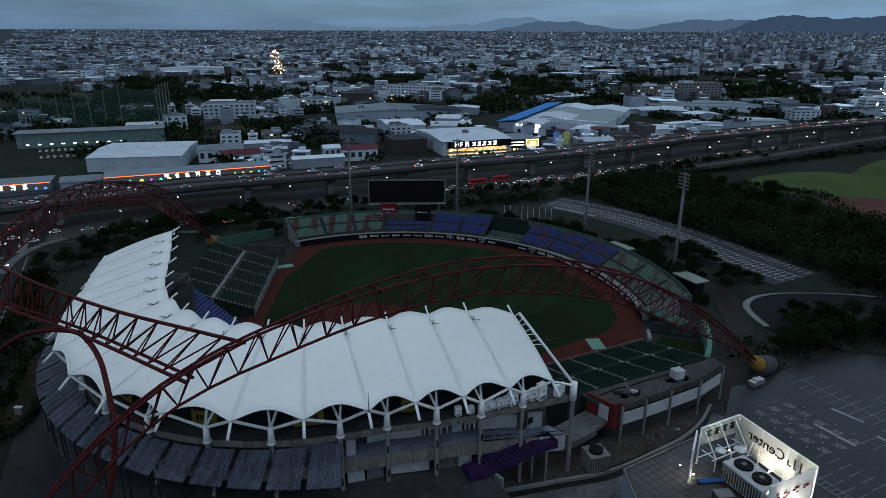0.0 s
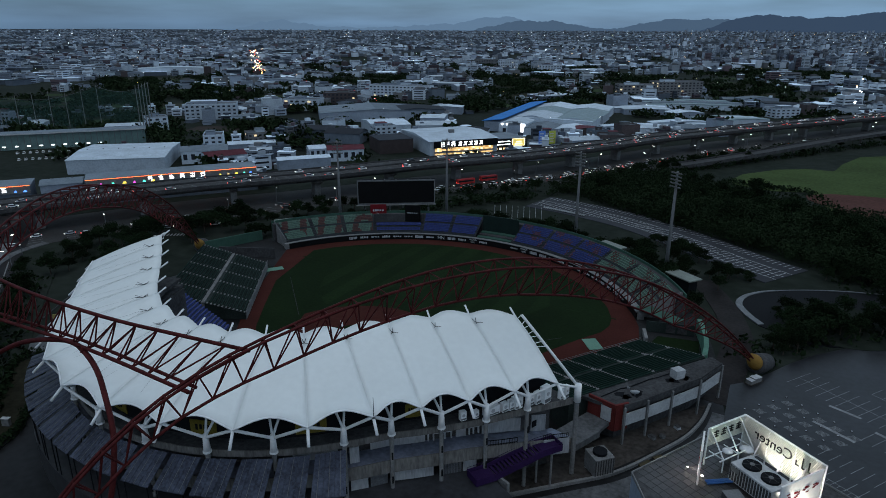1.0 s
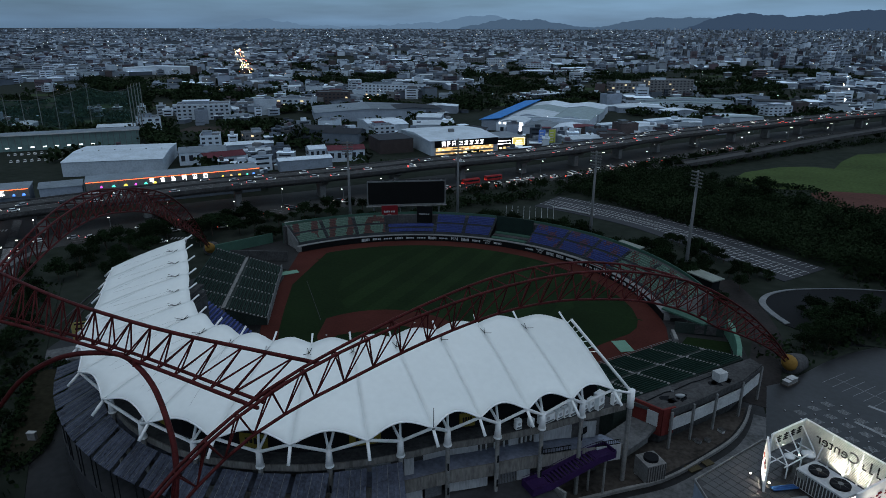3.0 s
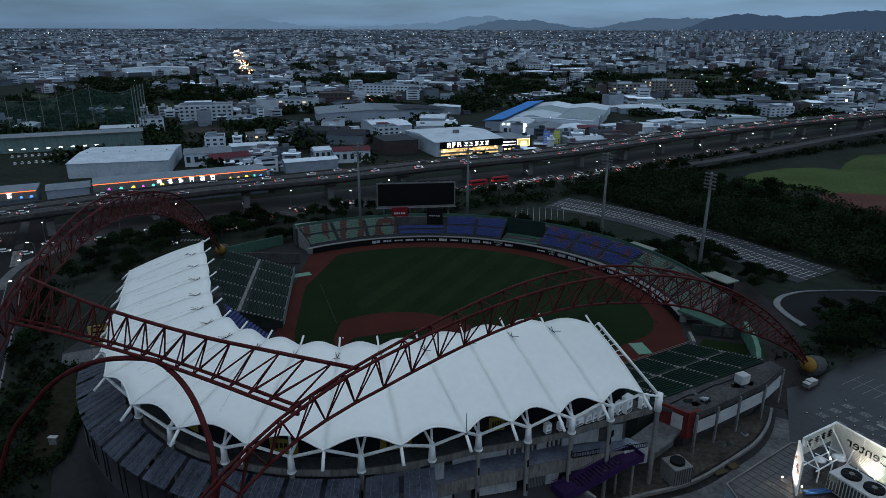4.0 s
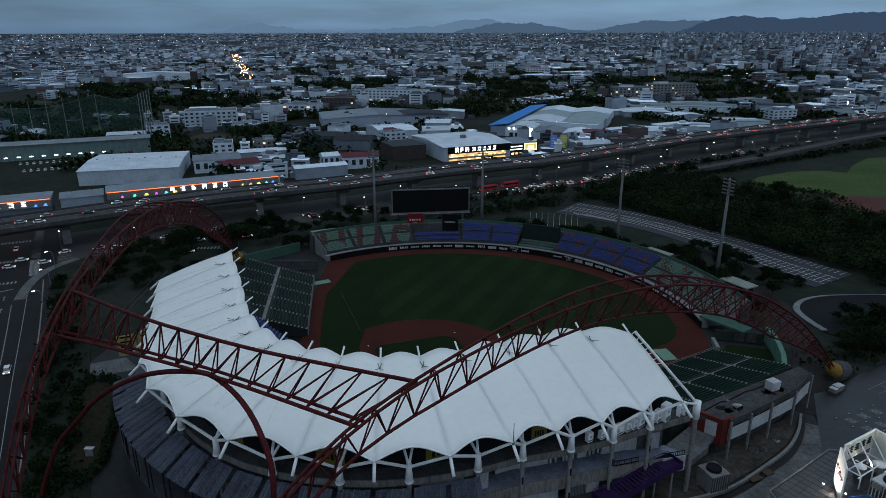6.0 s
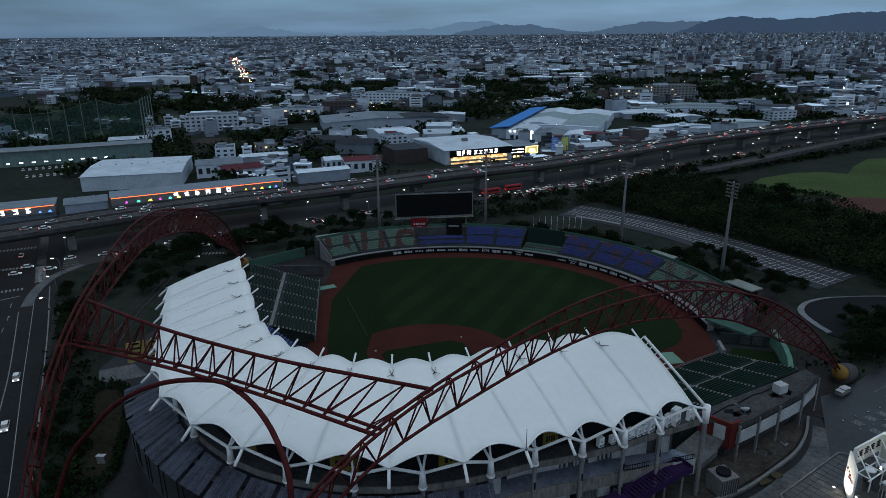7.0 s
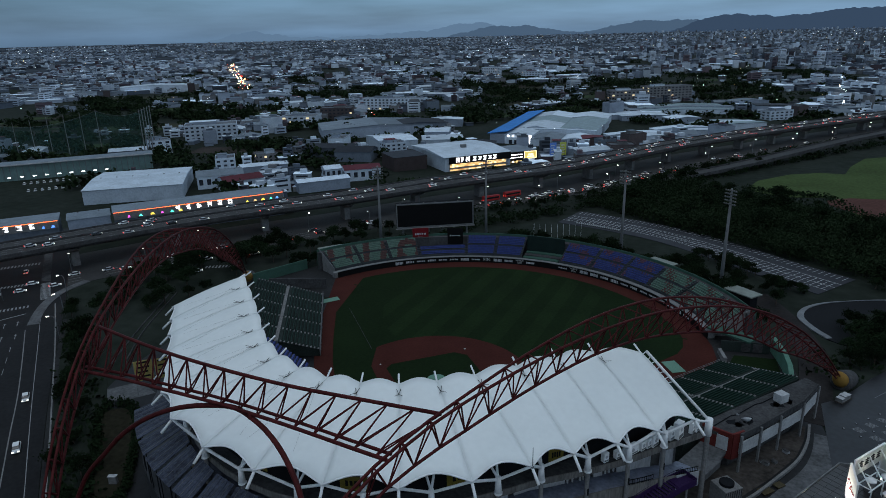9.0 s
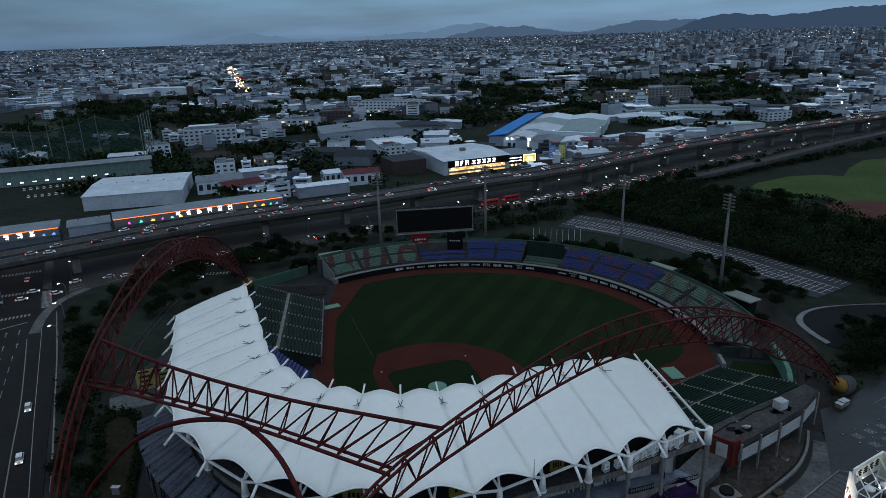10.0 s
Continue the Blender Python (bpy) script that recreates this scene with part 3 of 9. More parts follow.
def roof_rib(i):
    """Inner and outer end of a rib; i may be a fraction."""
    a, b = interp(i, IDX, TH_I), interp(i, IDX, TH_O)
    pa = abs(a + 90)
    return Vector((*pol(*RC, a, interp(pa, PHI, RIN) + interp(i, IDX, D_IN)), interp(pa, PHI, ZIN))), Vector((*pol(*RC, b, interp(i, IDX, R_O)), interp(i, IDX, Z_O)))


def rib_at(i, d, from_outer=False):
    """Plan point on a rib's line, d metres outward from its inner (or outer) end."""
    a, b = roof_rib(i)
    u = (b - a).xy.normalized()
    p = (b if from_outer else a).xy + u * d
    return p.x, p.y


def roof_point(i, s):
    """Point of the membrane: i counts bays, s from 0 at the inner to 1 at the outer edge."""
    a, b3 = roof_rib(i)
    f = i - math.floor(i + 1e-9)
    b = math.sin(math.pi * f)
    u = (b3 - a).xy.normalized()
    we, wi = s**5, (1 - s) ** 4
    p = a.lerp(b3, s)
    q = p.xy - u * (1.3 * b * s + 0.2 * b * (1 - s))
    z = a.z + (b3.z - a.z) * (0.72 * s + 0.28 * s * s) + 0.3 * b * b + 1.25 * b * we + 0.8 * b * wi
    return Vector((q.x, q.y, z))


roof = thing("stadium_roof", "white tensile membrane roof with scalloped edges over the main stand", "roof")
NS, NF = 10, 10
for i in range(BAYS):
    mb = MB()
    for side in (0, 1):
        for a in range(NF + 1):
            for b in range(NS + 1):
                p = roof_point(i + a / NF, b / NS)
                mb.v.append((p.x, p.y, p.z - 0.12 * side))
    n = (NF + 1) * (NS + 1)
    for a in range(NF):
        for b in range(NS):
            q = (a * (NS + 1) + b, a * (NS + 1) + b + 1, (a + 1) * (NS + 1) + b + 1, (a + 1) * (NS + 1) + b)
            mb.f += [q, tuple(n + v for v in reversed(q))]
    for a in range(NF):
        for b in (0, NS):
            v0, v1 = a * (NS + 1) + b, (a + 1) * (NS + 1) + b
            mb.f.append((v0, v1, n + v1, n + v0))
    for b in range(NS):
        for a in (0, NF):
            v0, v1 = a * (NS + 1) + b, a * (NS + 1) + b + 1
            mb.f.append((v0, v1, n + v1, n + v0))
    part("membrane_panel", mb, M_MEMB, roof, smooth=True)
    # rolled edge pipes
    part("edge_pipe", MB().tube([roof_point(i + min(a / 10, 0.9999), 1.0) for a in range(11)], 0.16, 6), M_WHITE, roof, smooth=True)

for i in range(BAYS + 1):
    e_in, e_out = roof_rib(i)
    zi, zo = e_in.z, e_out.z
    # seam strip along the rib
    part("rib_cable", MB().tube([roof_point(i, b / NS) + Vector((0, 0, 0.02)) for b in range(NS + 1)], 0.07, 5), M_MEMB, roof)
    part("flying_mast", MB().tube([(*rib_at(i, 2.0), zi - 1.6), (*rib_at(i, -1.9), zi + 1.1)], [0.17, 0.2], 8), M_WHITE, roof, "white steel mast tip", smooth=True)
    # tie-down tripod on the membrane with its shackles
    if 0 < i < BAYS:
        xb, yb = rib_at(i, 3.1)
        zb = zi + (zo - zi) * 0.09
        for da, dr, dz in ((0.7, 1.5, 0.55), (-0.7, 1.5, 0.55), (0.4, -1.1, 0.5), (-0.4, -1.1, 0.5)):
            ct = Vector(rib_at(i, 3.1 + dr))
            cu = (Vector(rib_at(i, 1)) - Vector(rib_at(i, 0))).normalized()
            rod("tie_bar", (xb, yb, zb), (ct.x - cu.y * da, ct.y + cu.x * da, zb + dz), 0.05, M_DARK, roof)
        for j in (-1, 1) if i > 7 else ():
            p = roof_point(i + j * 0.42, 0.86)
            rod("guy_cable", (xb, yb, zb + 0.5), (p.x, p.y, p.z + 0.12), 0.012, M_STEEL, roof)
    # strut that runs out and down past the edge
    part("outrigger", MB().tube([(*rib_at(i, -0.4, True), zo - 0.1), (*rib_at(i, 2.1, True), zo - 2.3)], 0.28, 8), M_WHITE, roof, smooth=True)

# columns of the roof with branching heads, between the ribs
FAC = [(0, 68.7), (5, 68.6), (15, 67.7), (25, 66.2), (35.4, 64.1), (43, 62.9), (51.2, 63.9), (58.7, 65.5), (66.3, 67.0), (74.8, 71.2), (80, 75.0)]
PLAZA, DECK, SLAB = 6.2, 11.8, 16.7  # levels of the raised plaza, the terrace and the upper slab


def fac_r(th):
    return interp(abs(th + 90), [a for a, _ in FAC], [b for _, b in FAC])


for i in range(BAYS):
    th = TH_C[i]
    rf = fac_r(th) + 0.9
    x, y = pol(*RC, th, rf)
    col = thing("roof_column", "white branching steel column on a concrete pillar", "column", group="columns along the facade")
    part("pillar", MB().tube([(x, y, 0 if th > -31.5 else PLAZA), (x, y, 18.0)], 0.42, 8), M_CONC, col)
    for z in (7.4, 12.6):
        part("bracket", MB().obox(x + 0.3 * math.cos(radians(th)), y + 0.3 * math.sin(radians(th)), z, 0.4, 0.3, 1.5, radians(th)), M_DARK, col, "dark cable bracket")
    part("collar_ring", MB().tube([(x, y, 17.7), (x, y, 18.0)], 0.78, 12), M_WHITE, col)
    head = part("collar", MB().tube([(x, y, 18.0), (x, y, 19.8), (x, y, 21.2)], [0.68, 0.55, 0.5], 12), M_WHITE, col, smooth=True)
    for j in (0, 1):
        ez = roof_rib(i + j)[1].z
        rod("strut", (x, y, 20.6), (*rib_at(i + j, -0.3, True), ez - 0.15), 0.3, M_WHITE, head)
        p = roof_point(i + 0.25 + 0.5 * j, 0.55)
        rod("branch", (x, y, 20.8), (p.x, p.y, p.z - 0.2), 0.24, M_WHITE, head)

# heavy end frame
for k, (x, y), sgn in ((0, (73.5, -6.9), 1), (BAYS, pol(*RC, -164.9, 73.6), -1)):
    e_in, e_out = roof_rib(k)
    zi = e_in.z
    ends = thing("roof_end_frame", "white tubular truss that closes the end of the roof", "truss", group="roof end frames")
    part("pillar", MB().tube([(x, y, 0), (x, y, 17.2)], 0.5, 8), M_CONC, ends)
    part("post", MB().tube([(x, y, 17.1), (x, y, 20.9)], 0.72, 12), M_WHITE, ends, smooth=True)
    foot = Vector((x, y, 20.4))
    u = (e_out - e_in).xy.normalized()
    side = Vector((-u.y, u.x)) * sgn
    tip = Vector((e_in.x + side.x * 1.6, e_in.y + side.y * 1.6, zi - 0.2))
    part("end_tube", MB().tube([tip, foot], 0.3, 8), M_WHITE, ends, smooth=True)
    a, b = tip, tip.lerp(foot, 0.45)
    lo_a, lo_b = Vector((e_in.x, e_in.y, zi - 1.2)), e_in.lerp(e_out, 0.42) + Vector((0, 0, -0.8))
    rod("lower_tube", lo_a, lo_b, 0.14, M_WHITE, ends)
    for n in range(7):
        rod("lacing", a.lerp(b, n / 6), lo_a.lerp(lo_b, min(1, (n + 0.5 * (n % 2)) / 6)), 0.09, M_WHITE, ends)
    p = roof_point(abs(k - 0.04), 0.99)
    rod("brace", (x, y, 20.2), (p.x, p.y, p.z - 0.4), 0.25, M_WHITE, ends)


# ---------------------------------------------------------------- red arch trusses
PROF_S = [0, 10, 20, 35, 54, 73, 90, 104, 118, 130, 140, 150, 160, 168, 176, 181]
PROF_Z = [2.5, 11, 18.5, 28.3, 38.3, 44.8, 48.4, 49.4, 48.6, 46.8, 44.6, 40.6, 33.6, 25, 12, 0]


def arch_truss(foot, node, node_s, out, label):
    f, nd = Vector(foot), Vector(node)
    d = (nd - f).normalized()
    k = (nd - f).length / node_s
    lat = Vector((-d.y, d.x))
    prof = smooth_line(list(zip(PROF_S, PROF_Z)), 240)
    # even steps along the curve
    n = 44
    P = np.array(prof)
    s = np.r_[0, np.cumsum(np.linalg.norm(np.diff(P, axis=0), axis=1))]
    q = np.linspace(0, s[-1], n + 1)
    S, Z = np.interp(q, s, P[:, 0]), np.interp(q, s, P[:, 1])
    ob = thing("arch_truss", label, "arch", group="red arches over the stand")
    top1, top2, bot = [], [], []
    for i in range(n + 1):
        j0, j1 = max(i - 1, 0), min(i + 1, n)
        t = Vector((S[j1] - S[j0], Z[j1] - Z[j0])).normalized()
        nx, nz = -t.y, t.x
        tap = max(min(1.0, i / 9, (n - i) / 9), 0.16)
        hw = min(2.9 * tap, interp(S[i], [80, 104, 116, 128, 136, 181], [2.9, 2.1, 1.4, 0.8, 0.5, 0.45]))
        dep = min(6.2 * tap, interp(S[i], [80, 104, 136, 150, 181], [6.2, 5.4, 5.0, 3.9, 3.4]))
        c = f + d * (S[i] * k) + lat * (out * interp(S[i], [70, 104, 136], [0, 0.8, 1.3]))
        top1.append((c.x + lat.x * hw, c.y + lat.y * hw, Z[i]))
        top2.append((c.x - lat.x * hw, c.y - lat.y * hw, Z[i]))
        b = c - d * (nx * dep * k)
        bot.append((b.x, b.y, max(Z[i] - nz * dep, 0.0)))
    for line in (top1, top2, bot):
        part("chord", MB().tube(line, 0.23, 8), M_RED, ob, "dark red steel tube", smooth=True)
    for i in range(1, n):
        rod("crossbar", top1[i], top2[i], 0.12, M_RED, ob)
        for line in (top1, top2):
            rod("web_bar", line[i], bot[i], 0.125, M_RED, ob)
            if i < n - 1:
                rod("diagonal", line[i], bot[i + 1], 0.125, M_RED, ob)
    ob2 = thing("arch_footing", "grey concrete block with a yellow steel shoe under the arch", "footing", foot[0], foot[1], 0, math.atan2(d.y, d.x), "arch footings")
    part("block", MB().tube([(-6.5, 0, 0), (-5.5, 0, 0.9), (-1.0, 0, 1.8), (0.2, 0, 2.2)], [1.2, 2.4, 3.0, 2.6], 14), M_CONC_D, ob2, smooth=True)
    part("shoe", MB().tube([(-1.4, 0, 1.6), (0.6, 0, 2.9), (2.4, 0, 4.6)], [2.3, 2.0, 1.3], 12), M_YELLOW, ob2, "yellow steel shoe", smooth=True)
    return ob


arch_truss((104.0, 58.0), (40.3, -59.6), 136.5, 1, "huge dark red lattice arch of steel tubes over the stand")
arch_truss((-105.5, 58.5), (-29.0, -60.0), 138.5, -1, "huge dark red lattice arch of steel tubes over the stand")

bridge = thing("bridge_truss", "dark red lattice girder that ties the two arches together", "truss")
B_TOP = [(-29.2, -60.0, 45.3), (-18.9, -61.3, 45.15), (-9.6, -62.2, 45.0), (3.1, -62.6, 44.8), (16.1, -62.1, 44.5), (28.2, -60.6, 44.2), (39.9, -59.0, 43.9)]
B_LOW = [(-28.4, -65.2, 39.4), (-18.5, -64.3, 39.4), (-9.7, -64.0, 39.4), (3.5, -63.7, 39.4), (17.1, -64.2, 39.4), (28.7, -65.0, 39.4), (34.8, -65.4, 39.4)]
nb = 17
top_l, low_l = smooth_line(B_TOP, 2 * nb), smooth_line(B_LOW, 2 * nb)
low_a, low_b = [Vector((x, y - 0.55, z)) for x, y, z in low_l], [Vector((x, y + 0.75, z + 0.1)) for x, y, z in low_l]
part("chord", MB().tube(top_l, 0.3, 8), M_RED, bridge, smooth=True)
part("chord", MB().tube(low_a, 0.3, 8), M_RED, bridge, smooth=True)
part("chord", MB().tube(low_b, 0.26, 8), M_RED, bridge, smooth=True)
for i in range(nb):
    m = 2 * i + 1
    rod("crossbar", low_a[m], low_b[m], 0.16, M_RED, bridge)
    for low in (low_a, low_b):
        rod("diagonal", top_l[2 * i], low[m], 0.13, M_RED, bridge)
        rod("diagonal", low[m], top_l[2 * i + 2], 0.13, M_RED, bridge)

tie = thing("arch_tube", "single curved dark red tube arch under the girder", "arch")
half = [(5.5, -63.6, 39.0), (10, -64.5, 38.6), (15, -66.2, 37.6), (20, -68.7, 35.6), (22.8, -70.2, 32.2), (24.0, -71.8, 27.0), (23.8, -74.2, 19.0), (22.6, -77.0, 9.0), (21.5, -79.0, 0)]
left = [(-36.0, -72.0, 0), (-34.2, -71.0, 6.0), (-32.2, -70.0, 11.5), (-28.6, -68.4, 19.2), (-24.2, -67.4, 24.0), (-19.8, -66.5, 28.6), (-15.4, -65.8, 32.0), (-11.2, -65.4, 34.5), (-5.8, -64.9, 36.9), (0, -64.2, 38.4)]
line = left + half
part("tube", MB().tube(smooth_line(line, 60), 0.42, 10), M_RED, tie, smooth=True)
part("hub", MB().tube([(9.6, -64.7, 38.6), (9.6, -64.4, 39.4)], 0.4, 8), M_RED, tie)


# ---------------------------------------------------------------- main stand: bowl, terrace, facade
def band(th0, th1, r_in, r_out, n=28):
    """Two plan lines round the main stand; radii are functions of the angle."""
    a = [pol(*RC, th0 + (th1 - th0) * i / n, r_in(th0 + (th1 - th0) * i / n)) for i in range(n + 1)]
    b = [pol(*RC, th0 + (th1 - th0) * i / n, r_out(th0 + (th1 - th0) * i / n)) for i in range(n + 1)]
    return a, b


bowl = thing("main_stand", "raked covered main stand with blue seats under the membrane", "stand")
for k in range(16):
    r0 = 33.0 + k * 1.05
    a, b = band(-12, -173, lambda t: r0 + 5.5 * (abs(t + 90) / 70) ** 2, lambda t: r0 + 1.05 + 5.5 * (abs(t + 90) / 70) ** 2)
    part("step", MB().slab(a, b, 0, 2.6 + 0.55 * k), M_TREAD, bowl)
    a, b = band(-12, -173, lambda t: r0 + 0.25 + 5.5 * (abs(t + 90) / 70) ** 2, lambda t: r0 + 0.9 + 5.5 * (abs(t + 90) / 70) ** 2)
    part("seat_row", MB().slab(a, b, 2.62 + 0.55 * k, 3.2 + 0.55 * k), M_SEAT_B, bowl)

def deck_z(t):
    """The terrace runs level along the back and ramps down to the end of the stand."""
    return interp(abs(t + 90), [0, 57, 75], [DECK, DECK, 8.3])


def ramp_band(th0, th1, r_in, r_out, z0, z1, n=24):
    """A curved slab whose levels are functions of the angle."""
    a, b = band(th0, th1, r_in, r_out, n)
    ts = [th0 + (th1 - th0) * i / n for i in range(n + 1)]
    return MB().slab(a, b, [z0(t) for t in ts], [z1(t) for t in ts])


def flat(z):
    return lambda t: z


M_DECKB = mat("blue_grey_deck", (0.12, 0.135, 0.18), 0.45, var=0.35, scale=0.3, fine=1.2, spec=0.25)
M_FASCIA = mat("streaked_fascia", (0.125, 0.12, 0.115), 0.85, var=0.45, scale=0.5, fine=2.5, stretch=(1, 1, 0.25))
M_PANELW = mat("weathered_white_panel", (0.30, 0.31, 0.325), 0.7, var=0.25, scale=0.5, fine=3.0, stretch=(1, 1, 0.2))
M_SHUT = mat("grey_shutter", (0.10, 0.105, 0.115), 0.6, var=0.3, scale=0.6, fine=3.0)
base = thing("stand_building", "concrete stand building with open terraces and pale infill panels", "building")
a, b = band(-16, -164, lambda t: 49.5, lambda t: fac_r(t) - 4.4)
part("core_wall", MB().slab(a, b, 0, SLAB - 0.1), M_CONC_D, base)
part("terrace_slab", ramp_band(-15.2, -164, lambda t: fac_r(t) - 4.6, lambda t: fac_r(t) + 0.2, lambda t: deck_z(t) - 0.5, deck_z, 40), M_DECKB, base, "blue-grey terrace deck")
part("fascia", ramp_band(-15.2, -164, lambda t: fac_r(t) + 0.2, lambda t: fac_r(t) + 0.5, lambda t: deck_z(t) - 2.5, lambda t: deck_z(t) + 0.15, 40), M_FASCIA, base, "rain-streaked concrete fascia")
a, b = band(-15.5, -164.5, lambda t: 50.0, lambda t: fac_r(t) + 0.1)
part("roof_slab", MB().slab(a, b, SLAB, SLAB + 0.9), M_CONC_D, base, "stained concrete slab")
a, b = band(-15.5, -164.5, lambda t: fac_r(t) + 0.1, lambda t: fac_r(t) + 0.35)
part("slab_edge", MB().slab(a, b, SLAB - 0.3, SLAB + 1.0), M_FASCIA, base, "dark stained slab edge")
# near-black rear wall: the deep shade under the membrane is in its colour
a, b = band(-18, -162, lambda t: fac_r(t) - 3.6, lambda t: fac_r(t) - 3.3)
part("upper_back_wall", MB().slab(a, b, SLAB + 0.9, 21.6), M_DARK, base, "rear wall of the upper tier, near-black for the shade under the roof")
a, b = band(-18, -162, lambda t: 49.0, lambda t: fac_r(t) - 3.6)
part("upper_tier", MB().slab(a, b, 19.6, 20.4), M_CONC_D, base)
# infill along the back of the terrace: (first angle, last angle, height above the deck at foot and head, depth)
for t0, t1, h0, h1, rr, m, lab in (
    (-53.9, -52.3, 0.0, 3.4, -1.4, M_PANELW, "white plant cabinet wall"), (-50.2, -40.0, 0.1, 2.6, -4.2, M_PANELW, "pale infill panel"),
    (-34.2, -32.4, 0.0, 3.2, -4.2, M_PANELW, "pale infill panel"), (-29.2, -21.6, 0.2, 3.3, -4.2, M_PANELW, "pale infill panel"),
    (-19.6, -17.0, 0.0, 3.8, -4.2, M_PANELW, "pale infill panel"), (-63.5, -56.0, 0.1, 2.8, -4.2, M_PANELW, "pale infill panel"),
):
    part("infill_panel", ramp_band(t0, t1, lambda t: fac_r(t) + rr, lambda t: fac_r(t) + rr + 0.25, lambda t: deck_z(t) + h0, lambda t: deck_z(t) + h1, 6), m, base, lab)
for t in (-39.3, -38.3, -36.8, -36.2, -35.0, -31.6, -30.8, -29.8):
    a, b = band(t, t - 0.22, lambda q: fac_r(q) - 4.2, lambda q: fac_r(q) - 3.9, 2)
    part("door_frame", MB().slab(a, b, DECK, DECK + 3.6), M_WALLW, base, "white door post")
for t0, t1 in ((-38.3, -36.2), (-36.2, -35.0), (-31.6, -29.8)):
    a, b = band(t0, t1, lambda q: fac_r(q) - 4.15, lambda q: fac_r(q) - 4.0, 2)
    part("door_rail", MB().slab(a, b, DECK + 1.4, DECK + 1.6), M_WALLW, base)
x, y = pol(*RC, -19.3, fac_r(-19.3) - 3.7)
part("window", MB().obox(x, y, 10.4, 0.2, 1.2, 1.3, radians(-19.3)), M_DARK, base, "dark window in the pale panel")
# ground storey on the plaza: low wall, shutters, dark openings
for t0, t1, z0, z1, m, lab in ((-46.3, -39.6, 0.2, 2.4, M_PANELW, "long pale panel at plaza level"), (-38.3, -34.6, 0.0, 3.0, M_SHUT, "grey roller shutter"), (-34.4, -32.0, 0.0, 3.0, M_PANELW, "pale door at plaza level"), (-53.9, -51.0, 0.0, 2.6, M_PANELW, "pale grille panel at plaza level"), (-50.6, -47.6, 0.0, 2.2, M_SHUT, "grey roller shutter")):
    a, b = band(t0, t1, lambda t: fac_r(t) - 0.9, lambda t: fac_r(t) - 0.65, 6)
    part("infill_panel", MB().slab(a, b, PLAZA + z0, PLAZA + z1), m, base, lab)
for k in range(14):
    t = -34.7 - 0.27 * k
    a, b = band(t, t - 0.05, lambda q: fac_r(q) - 0.66, lambda q: fac_r(q) - 0.58, 1)
    part("shutter_rib", MB().slab(a, b, PLAZA, PLAZA + 2.9), M_CONC_D, base)
part("infill_panel", ramp_band(-16.0, -20.4, lambda t: fac_r(t) + 0.5, lambda t: fac_r(t) + 0.75, lambda t: deck_z(t) - 3.2, lambda t: deck_z(t) + 0.3, 6), M_PANELW, base, "white parapet wall of the terrace")
# dark railings on the terrace edge
for t0, t1 in ((-16.0, -20.4), (-25.0, -31.2)):
    for k in range(13):
        t = t0 + (t1 - t0) * k / 12
        x, y = pol(*RC, t, fac_r(t) + 0.4)
        rod("rail_post", (x, y, deck_z(t) + 0.1), (x, y, deck_z(t) + 1.35), 0.05, M_DARK, base)
    for h in (0.35, 1.3):
        part("hand_rail", ramp_band(t0, t1, lambda t: fac_r(t) + 0.33, lambda t: fac_r(t) + 0.47, lambda t: deck_z(t) + h, lambda t: deck_z(t) + h + 0.12, 6), M_DARK, base)
# plant on the upper slab
for th, w, d, h in ((-34.6, 0.9, 1.2, 2.4), (-32.3, 0.9, 1.0, 2.0), (-29.5, 1.2, 3.4, 2.2), (-27.1, 1.0, 1.5, 2.3), (-25.8, 1.0, 1.3, 2.5), (-24.6, 1.4, 1.9, 2.9), (-22.2, 0.9, 1.3, 2.6), (-21.1, 0.9, 1.4, 3.2), (-19.7, 1.3, 2.0, 4.2), (-17.0, 0.8, 1.1, 3.0), (-16.1, 0.8, 1.1, 3.2)):
    x, y = pol(*RC, th, fac_r(th) - 0.75)
    ob = thing("air_conditioner", "white boxy air-conditioning unit on the slab", "air conditioner", x, y, SLAB + 0.9, radians(th), "white units on the slab")
    h *= 0.85
    box = part("casing", MB().box(-w / 2, -d / 2, 0.15, w / 2, d / 2, h), M_WHITE, ob)
    part("fan_grille", MB().tube([(w / 2, 0, h * 0.6), (w / 2 + 0.05, 0, h * 0.6)], min(d, 1.6) * 0.26, 12), M_WALLW, box)
    part("louvre", MB().box(w / 2, -d * 0.42, 0.3, w / 2 + 0.04, d * 0.42, h * 0.3), M_STEEL, box)
    part("foot", MB().box(-w / 2 + 0.05, -d / 2 + 0.1, 0, w / 2 - 0.05, d / 2 - 0.1, 0.15), M_STEEL, ob)
ob = thing("mast_aerial", "thin steel aerial on the edge of the roof", "aerial", *roof_rib(4)[1])
part("rod", MB().tube([(0, 0, -0.2), (0, 0, 3.8)], [0.09, 0.05], 6), M_STEEL, ob)
part("foot", MB().box(-0.2, -0.2, -0.3, 0.2, 0.2, 0.1), M_STEEL, ob)
M_BANNER = mat("yellow_banner", (0.15, 0.12, 0.025), 0.7)
